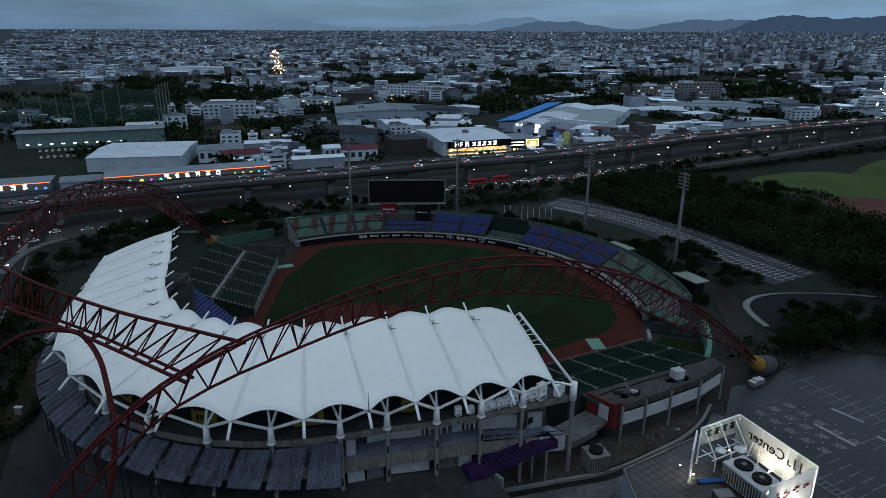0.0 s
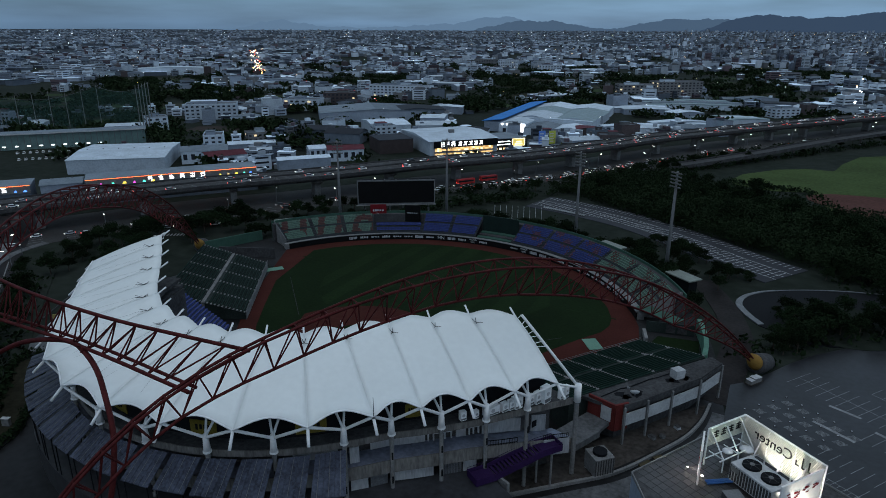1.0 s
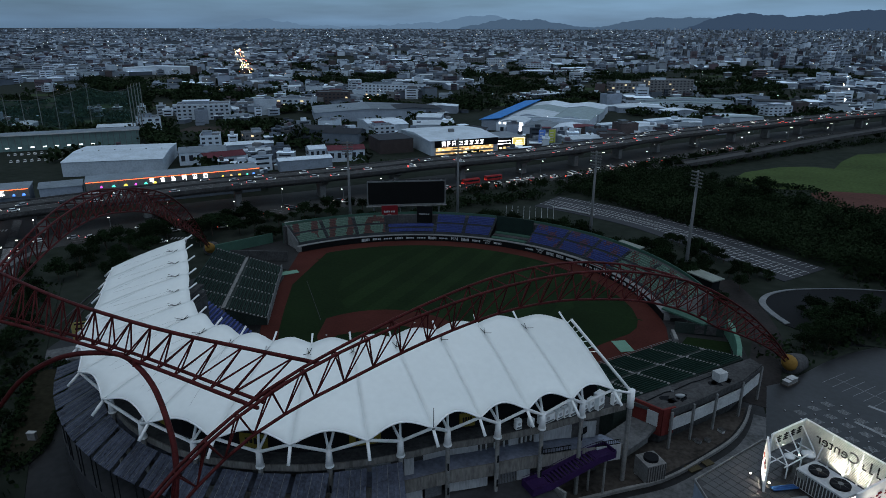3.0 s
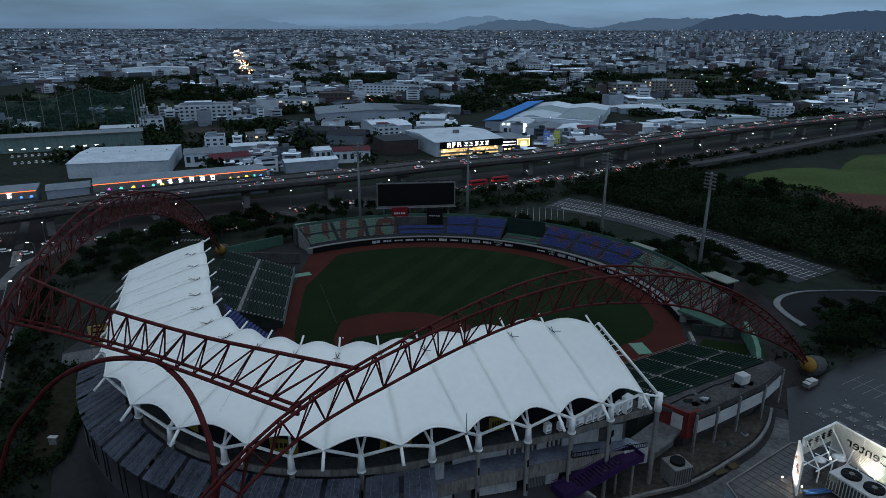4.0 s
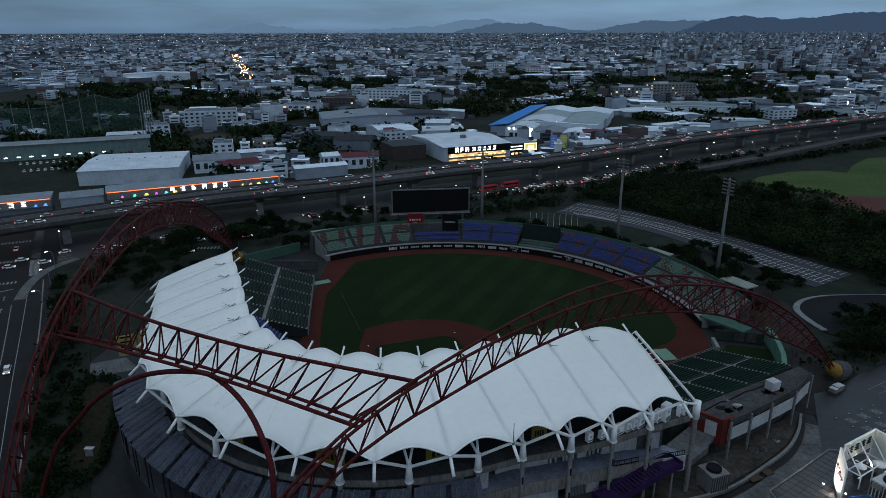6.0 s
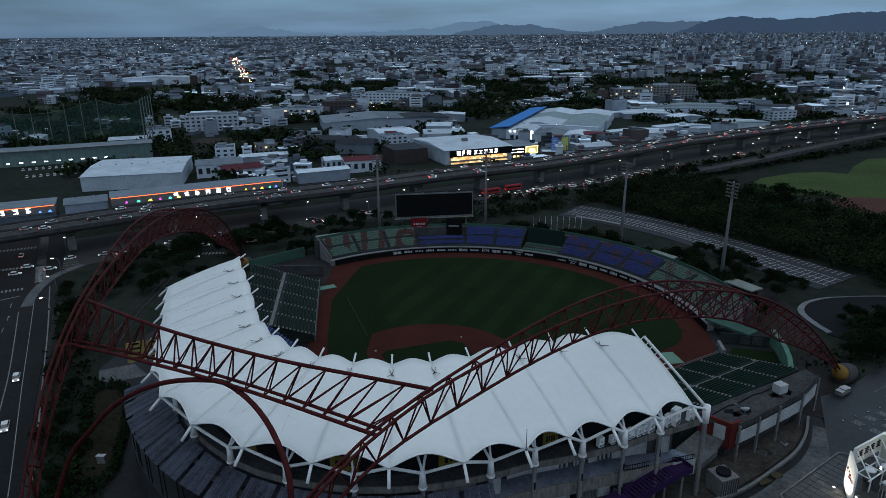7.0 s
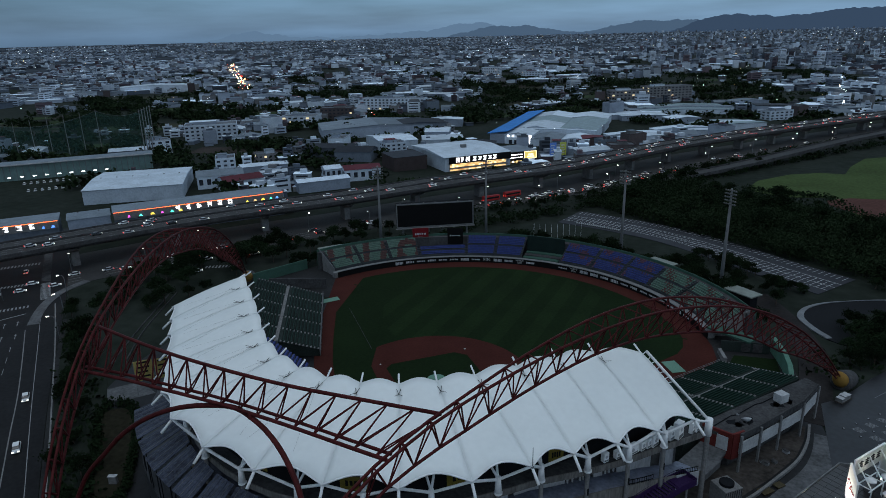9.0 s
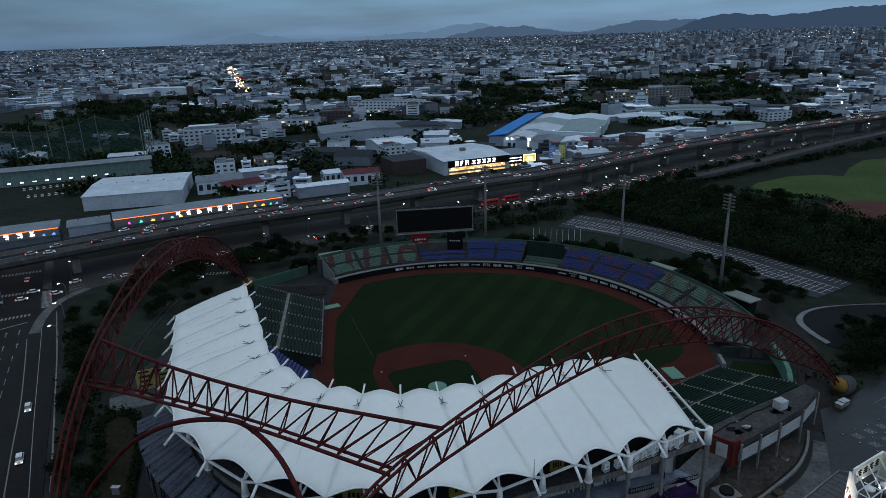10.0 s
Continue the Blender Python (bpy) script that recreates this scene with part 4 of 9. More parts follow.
for t0, t1 in ((-43.8, -41.0), (-62.5, -57.5), (-79.5, -75.0), (-98, -93), (-122, -117)):
    a, b = band(t0, t1, lambda t: fac_r(t) - 3.3, lambda t: fac_r(t) - 3.15, 4)
    ob = thing("banner", "yellow banner with dark marks hung behind the columns", "banner", group="yellow banners")
    part("cloth", MB().slab(a, b, 18.2, 21.0), M_BANNER, ob)
    for k in range(4):
        f = 0.2 + 0.16 * k
        a, b = band(t0 + (t1 - t0) * f, t0 + (t1 - t0) * (f + 0.1), lambda t: fac_r(t) - 3.15, lambda t: fac_r(t) - 3.1, 1)
        part("dark_mark", MB().slab(a, b, 19.0 + 0.2 * (k % 2), 20.2), M_DARK, ob)

# raised plaza under the back of the stand, with its end wall
a, b = band(-31.0, -76.0, lambda t: 56.0, lambda t: 92.0, 20)
plz = structure("plaza", MB().slab(a, b, -0.25, PLAZA), M_PLAZA, "dark wet raised plaza behind the stand", "pavement")
a, b = band(-76.0, -150.0, lambda t: 56.0, lambda t: 75.2, 24)
part("plaza_slab", MB().slab(a, b, -0.25, PLAZA), M_PLAZA, plz)
part("end_wall", MB().slab([pol(*RC, -30.9, 64.5), pol(*RC, -30.2, 72.0)], [pol(*RC, -30.5, 64.5), pol(*RC, -29.8, 72.0)], -0.2, PLAZA + 0.5), M_CONC, plz, "pale retaining wall")

# fan of sloping grey metal canopies along the back
CAN_T = [-54, -70, -80, -95, -150]
CAN_O = [73.5, 74.3, 75.0, 75.3, 75.8]


def can_out(t):
    return interp(-t, [-v for v in CAN_T], CAN_O)


for i in range(15):
    t0 = -54.4 - 5.28 * i
    ob = thing("metal_canopy", "sloping grey ribbed metal canopy along the back of the stand", "canopy", group="fan of metal canopies")
    t1 = t0 - 4.55
    q = []
    for t, ro, z in ((t0, fac_r(t0) + 1.3, 16.6), (t1, fac_r(t1) + 1.3, 16.6), (t1, can_out(t1), 13.4), (t0, can_out(t0), 13.4)):
        q.append(Vector((*pol(*RC, t, ro), z)))
    strips = 6
    for k in range(strips):
        a0, a1 = q[0].lerp(q[1], k / strips), q[0].lerp(q[1], (k + 0.97) / strips)
        b0, b1 = q[3].lerp(q[2], k / strips), q[3].lerp(q[2], (k + 0.97) / strips)
        up = Vector((0, 0, 0.06 if k % 2 else 0.12))
        vs = [a0 + up, a1 + up, b1 + up, b0 + up]
        part("roof_sheet", MB().add([*vs, *[v - Vector((0, 0, 0.16)) for v in vs]], [(0, 1, 2, 3), (7, 6, 5, 4), (0, 4, 5, 1), (1, 5, 6, 2), (2, 6, 7, 3), (3, 7, 4, 0)]), M_MROOF, ob)
    for k in range(1, 6, 2):
        rod("seam", q[0].lerp(q[1], k / strips) + Vector((0, 0, 0.16)), q[3].lerp(q[2], k / strips) + Vector((0, 0, 0.16)), 0.05, M_STEEL, ob)
    for k in (0.08, 0.92):
        b = q[3].lerp(q[2], k) * 0.94 + q[0].lerp(q[1], k) * 0.06
        rod("post", (b.x, b.y, PLAZA), (b.x, b.y, b.z), 0.12, M_DARK, ob)

# purple outside stair
stair = thing("outside_stair", "purple steel stair with landings from the terrace to the ground", "stairs")
st_a, st_b = Vector((69.9, -12.6)), Vector((61.2, -24.6))
st_d = (st_b - st_a).normalized()
st_n = Vector((-st_d.y, st_d.x))
st_yaw = math.atan2(st_d.y, st_d.x)
for c, z, ln in ((st_a, 9.1, 4.2), (st_b, 7.2, 4.2)):
    part("landing", MB().obox(c.x, c.y, z - 0.25, ln, 3.6, 0.25, st_yaw), M_PURPLE, stair)
f0, f1 = st_a + st_d * 2.0, st_b - st_d * 2.2
for k in range(13):
    p = f0.lerp(f1, (k + 0.5) / 13)
    part("tread", MB().obox(p.x, p.y, 8.9 - 1.9 * (k + 0.5) / 13, 0.5, 3.0, 0.18, st_yaw), M_PURPLE, stair)
for sd in (-1.75, 1.75):
    a2, b2 = st_a - st_d * 2.1 + st_n * sd, st_b + st_d * 2.3 + st_n * sd
    line = [a2, f0 + st_n * sd, f1 + st_n * sd, b2]
    zz = [9.1, 9.1, 7.2, 7.2]
    o1, o2 = [tuple(p) for p in line], [tuple(p + st_n * 0.15) for p in line]
    part("side_panel", MB().slab(o1, o2, [z - 0.7 for z in zz], [z + 0.75 for z in zz]), M_PURPLE, stair)
    part("hand_rail", MB().tube([(*p, z + 1.15) for p, z in zip(line, zz)], 0.05, 6), M_PURPLE, stair)
for c in (st_a, st_b):
    e = c + st_d * (2.3 if c == st_b else -2.2)
    part("end_panel", MB().obox(e.x, e.y, (7.2 if c == st_b else 9.1) - 0.7, 0.15, 3.6, 1.5, st_yaw), M_PURPLE, stair)
for c in (st_a + st_n * 1.4, st_a - st_n * 1.2 + st_d * 1.6):
    rod("post", (c.x, c.y, 0), (c.x, c.y, 8.9), 0.25, M_CONC, stair)
part("plinth", MB().obox(st_b.x, st_b.y, 0, 4.2, 3.2, 6.95, st_yaw), M_PURPLE, stair)
terr = thing("link_terrace", "pale concrete terrace that links stand and service building", "terrace")
part("slab", MB().prism([(66.5, -5.5), (68.6, -9.4), (72.6, -7.0), (75.8, 0.6), (77.4, 6.8), (72.0, 8.6)], 4.6, 5.4), M_RING, terr)
part("edge_wall", MB().obox(74.9, -1.6, 4.2, 8.2, 0.3, 1.5, math.atan2(7.6, 3.2)), M_RING, terr)

# service building behind the uncovered stand
srv = thing("service_building", "flat-roofed concrete building with stained pale wall bands", "building")
roof_poly = [(70.5, 8.5), (78.2, 7.2), (80.5, 9.5), (93.3, 28.8), (97.0, 39.0), (94.0, 42.0)]
part("roof", MB().prism(roof_poly, 8.4, 9.2), M_CONC_D, srv, "dark weathered flat roof")
body = [(71.5, 9.5), (78.0, 9.5), (91.0, 30.0), (94.0, 39.0), (92.8, 40.5)]
part("wall", MB().prism(body, 0, 8.4), M_CONC_D, srv)


def wall_strip(p, q, z0, z1, t, material, parent, name, label=""):
    v = (Vector(q) - Vector(p))
    c = (Vector(p) + Vector(q)) / 2
    return part(name, MB().obox(c.x, c.y, z0, v.length, t, z1 - z0, math.atan2(v.y, v.x)), material, parent, label)


fac = [(80.0, 8.2), (83.8, 13.8), (87.9, 20.5), (92.9, 28.8), (96.6, 38.8)]
for p, q in zip(fac[:-1], fac[1:]):
    wall_strip(p, q, 4.4, 7.3, 0.3, M_WALLW, srv, "wall_band", "streaked off-white wall band")
    wall_strip(p, q, 8.0, 9.7, 0.35, M_CONC_D, srv, "parapet")
for x, y in fac:
    part("pillar", MB().obox(x + 0.3, y - 0.2, 0, 0.45, 0.45, 9.2, 0.9), M_CONC, srv)
wall_strip((72.0, 9.0), (78.4, 7.0), 3.4, 9.9, 0.5, mat("brick_red_paint", (0.11, 0.022, 0.02), 0.75), srv, "end_wall", "dull red end wall")
wall_strip((78.4, 7.0), (80.6, 9.6), 3.4, 9.9, 0.5, mat("brick_red_paint_b", (0.11, 0.022, 0.02), 0.75), srv, "end_wall", "dull red end wall")
wall_strip((75.2, 7.85), (77.6, 7.1), 5.4, 8.8, 0.4, M_WALLW, srv, "door_panel", "white door panel")
ob = thing("air_conditioner", "white boxy unit on the flat roof", "air conditioner", 88.0, 27.0, 9.2, 0.9)
part("casing", MB().box(-1.3, -1.1, 0.2, 1.3, 1.1, 2.3), M_WALLW, ob)
part("foot", MB().box(-1.2, -1.0, 0, 1.2, 1.0, 0.2), M_STEEL, ob)
ob = thing("roof_cable", "loose dark cable lying along the edge of the flat roof", "cable")
part("cable", MB().tube([(74.5, 10.0, 9.3), (77.5, 15.5, 9.3), (79.0, 16.5, 9.5), (82.5, 23.0, 9.3), (84.0, 23.6, 9.8), (88.5, 31.5, 9.3)], 0.13, 6), M_DARK, ob)
part("clamp", MB().box(78.7, 16.2, 9.2, 79.3, 16.8, 9.6), M_STEEL, ob)
krng = random.Random(14)
for k in range(9):
    f = krng.random()
    x, y = 77.0 + 13.5 * f + krng.uniform(-0.5, 1.5), 11.0 + 19.0 * f + krng.uniform(-1.5, 0.5)
    ob = thing("roof_patch", "torn dark felt patch on the flat roof", "roofing", x, y, 9.2, krng.uniform(0, 3))
    part("felt", MB().prism([pol(0, 0, 40 * q, krng.uniform(0.5, 1.6)) for q in range(9)], 0, 0.05), M_DARK, ob)
for k in range(8):
    f = krng.random()
    x, y = 72.0 + 18.0 * f + krng.uniform(-1.0, 1.0), -9.0 + 29.0 * f + krng.uniform(-1.0, 1.0)
    ob = thing("crate", "small weathered crate lying in the yard", "crate", x, y, -0.06, krng.uniform(0, 3), "crates in the yard")
    w = krng.uniform(0.35, 0.7)
    part("box", MB().box(-w, -w * 0.7, 0, w, w * 0.7, w), krng.choice((M_WALLW, M_CONC_D, M_CONC)), ob)
    part("lid", MB().box(-w - 0.05, -w * 0.7 - 0.05, w, w + 0.05, w * 0.7 + 0.05, w + 0.06), M_CONC_D, ob)
ob = thing("satellite_dish", "white satellite dish lying on the flat roof", "satellite dish", 81.0, 14.0, 9.2, 0.3)
part("dish", MB().tube([(0, 0, 0.4), (0, 0.2, 0.6), (0, 0.5, 0.9)], [0.2, 0.8, 1.1], 16), M_WALLW, ob, smooth=True)
part("stem", MB().tube([(0, 0, 0), (0, 0, 0.5)], 0.08, 6), M_STEEL, ob)
ob = thing("cooling_tower", "grey ribbed cooling tower box on the ground", "cooling tower", 78.2, -3.4, 0, 0.8)
part("casing", MB().box(-2.2, -2.2, 0.2, 2.2, 2.2, 4.3), M_CONC, ob)
for k in range(8):
    part("rib", MB().box(-2.2 + k * 0.58, -2.28, 0.4, -2.0 + k * 0.58, -2.2, 4.1), M_CONC_D, ob)
part("fan", MB().tube([(0, 0, 4.3), (0, 0, 4.9)], 1.5, 16), M_DARK, ob)
part("foot", MB().box(-2.0, -2.0, 0, 2.0, 2.0, 0.2), M_DARK, ob)
for x, y, w, d in ((86.0, 3.5, 3.0, 2.2), (88.6, 6.6, 2.2, 1.6)):
    ob = thing("hatch_cover", "rusty brown hatch cover on the ground", "hatch", x, y, 0.0, 0.9)
    part("plate", MB().box(-w / 2, -d / 2, 0, w / 2, d / 2, 0.25), mat("rust_plate", (0.06, 0.05, 0.03), 0.8), ob)
ob = thing("pallet_stack", "wrapped pale boxes on a wooden pallet beside the arch footing", "pallet", 104.3, 51.3, -0.1, 1.02)
part("pallet", MB().box(-2.6, -1.1, 0, 2.6, 1.1, 0.3), M_YARD, ob, "wooden pallet boards")
for k, (x0, x1, h) in enumerate(((-2.3, -0.9, 1.3), (-0.8, 0.6, 1.6), (0.7, 2.0, 1.4))):
    part("wrapped_box", MB().box(x0, -0.9, 0.3, x1, 0.8, h), M_CONC, ob)
    part("cover_sheet", MB().box(x0 - 0.05, -0.95, h, x1 + 0.05, 0.85, h + 0.08), M_WALLW, ob)

# right field corner: green gate wall and dark structure under the arch
ob = thing("corner_wall", "faded green wall and concrete bays in the right field corner", "wall")
M_GATE = mat("pale_green_wall_paint", (0.075, 0.16, 0.12), 0.6, var=0.2)
for p, q in (((87.2, 75.0), (89.0, 69.5)), ((89.0, 69.5), (90.5, 63.5)), ((90.5, 63.5), (91.4, 57.5)), ((91.4, 57.5), (91.6, 51.5))):
    wall_strip(p, q, 0, 4.6, 1.3, M_GATE, ob, "green_wall", "pale green curving end wall")
wall_strip((73.0, 69.0), (86.6, 72.0), 0, 3.4, 0.4, M_TREAD_D, ob, "bay_wall")
for u in (0.42, 0.66):
    x, y = 73.0 + 13.6 * u, 68.7 + 3.0 * u
    wall_strip((x, y), (x + 2.6, y + 0.57), 0.3, 3.0, 0.1, M_CONC_D, ob, "bay_panel", "pale grey bay panel")
wall_strip((72.8, 67.0), (74.8, 60.8), 0, 1.6, 1.0, M_CONC, ob, "ramp_wall", "pale concrete ramp wall")
structure("corner_lawn", MB().prism([(76.2, 62.0), (90.0, 58.5), (88.4, 69.0), (77.0, 67.0)], -0.3, 0.08), M_GRASS, "dark grass plot behind the right field corner", "grass")
wall_strip((69.0, 79.0), (82.0, 72.0), 3.2, 3.8, 5.0, M_GREENP, ob, "canopy", "faded green canopy")
for x, y in ((70, 78), (76, 75), (81, 72)):
    rod("post", (x, y, 0), (x, y, 3.4), 0.2, M_CONC, ob)
ob = thing("corner_wall", "faded green wall in the left field corner", "wall")
wall_strip((-72.0, 66.0), (-93.0, 57.0), 0, 4.0, 0.5, M_CONC_D, ob, "end_wall")
wall_strip((-102.5, 58.5), (-93.0, 81.5), 0, 4.2, 0.6, M_GREENP, ob, "green_wall")
for deg in (153.2, 27.2):
    ends2 = thing("stand_end_panel", "pale concrete end panel of the raked outfield stand", "wall", group="stand end panels")
    mb = MB()
    for d2 in (deg, deg + 0.2):
        for r2, z2 in ((R0 - 0.2, 0.0), (RB + 2.0, 0.0), (RB + 2.0, Z0 + 11 * RI + 0.6), (R0 - 0.2, Z0 + 0.6)):
            mb.v.append((*pol(*FC, d2, r2), z2))
    mb.f += [(0, 1, 2, 3), (7, 6, 5, 4), (0, 1, 5, 4), (1, 2, 6, 5), (2, 3, 7, 6), (3, 0, 4, 7)]
    part("panel", mb, M_CONC, ends2)
    part("cap", MB().tube([(*pol(*FC, deg + 0.1, R0 - 0.2), Z0 + 0.7), (*pol(*FC, deg + 0.1, RB + 2.0), Z0 + 11 * RI + 0.7)], 0.15, 6), M_STEEL, ends2)

# ---------------------------------------------------------------- paving, roads, car parks
apron = [pol(4, 12, d, 100 if -170 < d < -10 else 112) for d in range(-200, 20, 6)]
apron_poly = arc(4, 14, 97, -205, 25, 60)
structure("stadium_apron", MB().prism(apron_poly, -0.3, -0.1), M_WET, "dark wet asphalt apron round the stadium", "pavement")
structure("outfield_apron", MB().prism(arc(-3, 41, 99, 10, 170, 60), -0.3, -0.12), M_PAVE, "grey paving behind the outfield stands", "pavement")


def strip(name, line, width, z, material, label, category="road"):
    pts = [p[:2] for p in smooth_line(line, max(12, len(line) * 6))]
    return structure(name, MB().slab(offset_line(pts, width / 2), offset_line(pts, -width / 2), -0.3, z), material, label, category)


curb_line = [(63.4, -21.0), (73.8, -10.8), (80.6, -4.0), (88.0, 8.2), (93.0, 18.6), (95.0, 27.0), (95.6, 34.1)]
strip("ring_road", [(x + 4.8 * (0.75 + 0.003 * k), y - 3.0) for k, (x, y) in enumerate(curb_line)], 5.5, -0.04, M_RING, "pale worn concrete ring road", "road")
pts = [p[:2] for p in smooth_line(curb_line, 60)]
structure("service_yard", MB().prism([(64.0, -19.5), (73.8, -9.6), (80.0, -2.8), (87.2, 9.0), (92.2, 19.0), (94.2, 27.0), (94.8, 34.0), (88.0, 26.0), (76.0, 8.0), (66.0, -6.0), (60.0, -12.0)], -0.3, -0.06), M_YARD, "stained brownish concrete yard along the service building", "pavement")
kerb = thing("kerb_wall", "low curved concrete kerb wall beside the ring road", "kerb")
part("kerb", MB().slab(offset_line(pts, 0.3), offset_line(pts, -0.3), -0.3, 0.6), M_CONC, kerb)

# ------- elevated highway
HW = [(-320.0, -230.0), (-278.0, -120.0), (-242.0, -45.0), (-208.0, 23.0), (-189.0, 60.0), (-163.0, 106.0), (-128.0, 151.0), (-90.0, 209.0), (-43.0, 272.0), (-13.0, 324.0), (17.0, 383.0), (53.0, 440.0), (95.0, 503.0), (177.0, 617.0), (290.0, 775.0), (420.0, 955.0), (630.0, 1255.0)]
HWL = [p[:2] for p in smooth_line(HW, 150)]
HZ, HHW = 12.0, 11.4
hw = thing("elevated_highway", "long elevated concrete highway on broad pillars", "highway")
part("deck", MB().slab(offset_line(HWL, HHW), offset_line(HWL, -HHW), HZ - 1.3, HZ), M_DECK, hw, "dark asphalt deck")
part("girder", MB().slab(offset_line(HWL, HHW - 4), offset_line(HWL, -HHW + 4), HZ - 3.0, HZ - 1.3), M_CONC_D, hw)
for s in (-1, 1):
    part("barrier", MB().slab(offset_line(HWL, s * HHW), offset_line(HWL, s * (HHW + 0.4)), HZ - 0.8, HZ + 0.85), M_CONC_D, hw, "concrete side barrier")
part("median_barrier", MB().slab(offset_line(HWL, 0.3), offset_line(HWL, -0.3), HZ, HZ + 0.95), M_CONC_D, hw)
for off in (-7.6, -4.3, 4.3, 7.6):
    la, lb = offset_line(HWL, off + 0.1), offset_line(HWL, off - 0.1)
    mb = MB()
    for i in range(0, len(HWL) - 1):
        for f in (0.0, 0.5):
            a0, b0 = Vector(la[i]).lerp(Vector(la[i + 1]), f), Vector(lb[i]).lerp(Vector(lb[i + 1]), f)
            a1, b1 = Vector(la[i]).lerp(Vector(la[i + 1]), f + 0.2), Vector(lb[i]).lerp(Vector(lb[i + 1]), f + 0.2)
            mb.add([(*a0, HZ + 0.02), (*b0, HZ + 0.02), (*b1, HZ + 0.02), (*a1, HZ + 0.02)], [(0, 1, 2, 3)])
    tagged(part("lane_marking", mb, M_LINE, hw), kind="stuff")
for off in (-10.8, -1.0, 1.0, 10.8):
    part("edge_line", MB().slab(offset_line(HWL, off + 0.1), offset_line(HWL, off - 0.1), HZ, HZ + 0.03), M_LINE, hw)


def along(line, dist):
    """Point and heading at a distance along a plan line."""
    for a, b in zip(line[:-1], line[1:]):
        v = Vector(b) - Vector(a)
        if dist <= v.length:
            return Vector(a) + v * (dist / v.length), math.atan2(v.y, v.x)
        dist -= v.length
    return Vector(line[-1]), 0.0


pier_mesh = MB().box(-1.6, -3.2, 0, 1.6, 3.2, 6.5).add(
    [(-1.6, -3.2, 6.5), (1.6, -3.2, 6.5), (1.6, 3.2, 6.5), (-1.6, 3.2, 6.5), (-1.7, -9.5, 9.0), (1.7, -9.5, 9.0), (1.7, 9.5, 9.0), (-1.7, 9.5, 9.0)],
    [(0, 1, 5, 4), (1, 2, 6, 5), (2, 3, 7, 6), (3, 0, 4, 7), (4, 5, 6, 7)]).mesh("pier", M_CONC)
d = 40
while d < 1900:
    p, yaw = along(HWL, d)
    ob = part("pier", pier_mesh, None, hw)
    ob.matrix_basis = Matrix.Translation((p.x, p.y, -0.2)) @ Matrix.Rotation(yaw, 4, "Z")
    d += 44
# second, narrower viaduct on the near side farther along
V2 = [(-16.0, 246.0), (18.0, 293.0), (65.0, 358.0), (101.0, 416.0), (143.0, 483.0), (176.0, 530.0), (250.0, 640.0), (340.0, 770.0), (480.0, 960.0)]
V2L = [p[:2] for p in smooth_line(V2, 60)]
v2z = [1.0 + 8.0 * min(1.0, i / 26) for i in range(61)]
hw2 = thing("viaduct_ramp", "narrow concrete ramp viaduct beside the highway", "viaduct")
part("deck", MB().slab(offset_line(V2L, 5), offset_line(V2L, -5), [z - 1.0 for z in v2z], v2z), M_DECK, hw2)
for s in (-1, 1):
    part("barrier", MB().slab(offset_line(V2L, s * 5.0), offset_line(V2L, s * 5.3), [z - 1.2 for z in v2z], [z + 1.0 for z in v2z]), M_CONC_D, hw2)
for k in range(12, 60, 3):
    x, y = V2L[k]
    part("pier", MB().tube([(x, y, 0), (x, y, v2z[k] - 1.0)], 1.0, 8), M_CONC, hw2)

strip("under_road", [(x, y) for x, y in HW], 30, -0.14, M_ROAD, "dark asphalt under the highway", "road")
SR = [offset_line(HWL, -22)[i] for i in range(0, 151, 10)]
strip("frontage_road", SR, 15, -0.1, M_ROAD, "asphalt frontage road beside the highway", "road")
SRL = [p[:2] for p in smooth_line(SR, 120)]
for off in (-3.4, 0.0, 3.4):
    mb = MB()
    for i in range(0, 119, 1):
        a, b = Vector(offset_line(SRL, off)[i]), Vector(offset_line(SRL, off)[i + 1])
        v = (b - a)
        c = a + v * 0.25
        mb.obox(c.x, c.y, -0.1, v.length * 0.4, 0.15, 0.03, math.atan2(v.y, v.x))
    tagged(structure("lane_markings", mb, M_LINE, "dashed white lane markings on the frontage road", "marking"), kind="stuff")

# ------- the broad avenue and its crossing
AV = [(15.0, -114.0), (-20.0, -87.0), (-58.6, -58.7), (-88.3, -36.6), (-117.8, -13.7), (-149.6, 11.8), (-190.0, 43.0), (-250.0, 90.0)]
AVL = [p[:2] for p in smooth_line(AV, 80)]
structure("avenue", MB().slab(offset_line(AVL, 40), offset_line(AVL, 2.8), -0.3, -0.06), M_AVENUE, "broad dark asphalt avenue", "road")


def av_line(name, off, w, i0, i1, z=-0.03, material=M_LINE, dash=0):
    mb = MB()
    la, lb = offset_line(AVL, off + w / 2), offset_line(AVL, off - w / 2)
    for i in range(i0, i1):
        if dash and i % dash:
            continue
        mb.add([(*la[i], z), (*lb[i], z), (*lb[i + 1], z), (*la[i + 1], z)], [(0, 1, 2, 3)])
    return structure(name, mb, material, "white road line on the avenue", "marking")


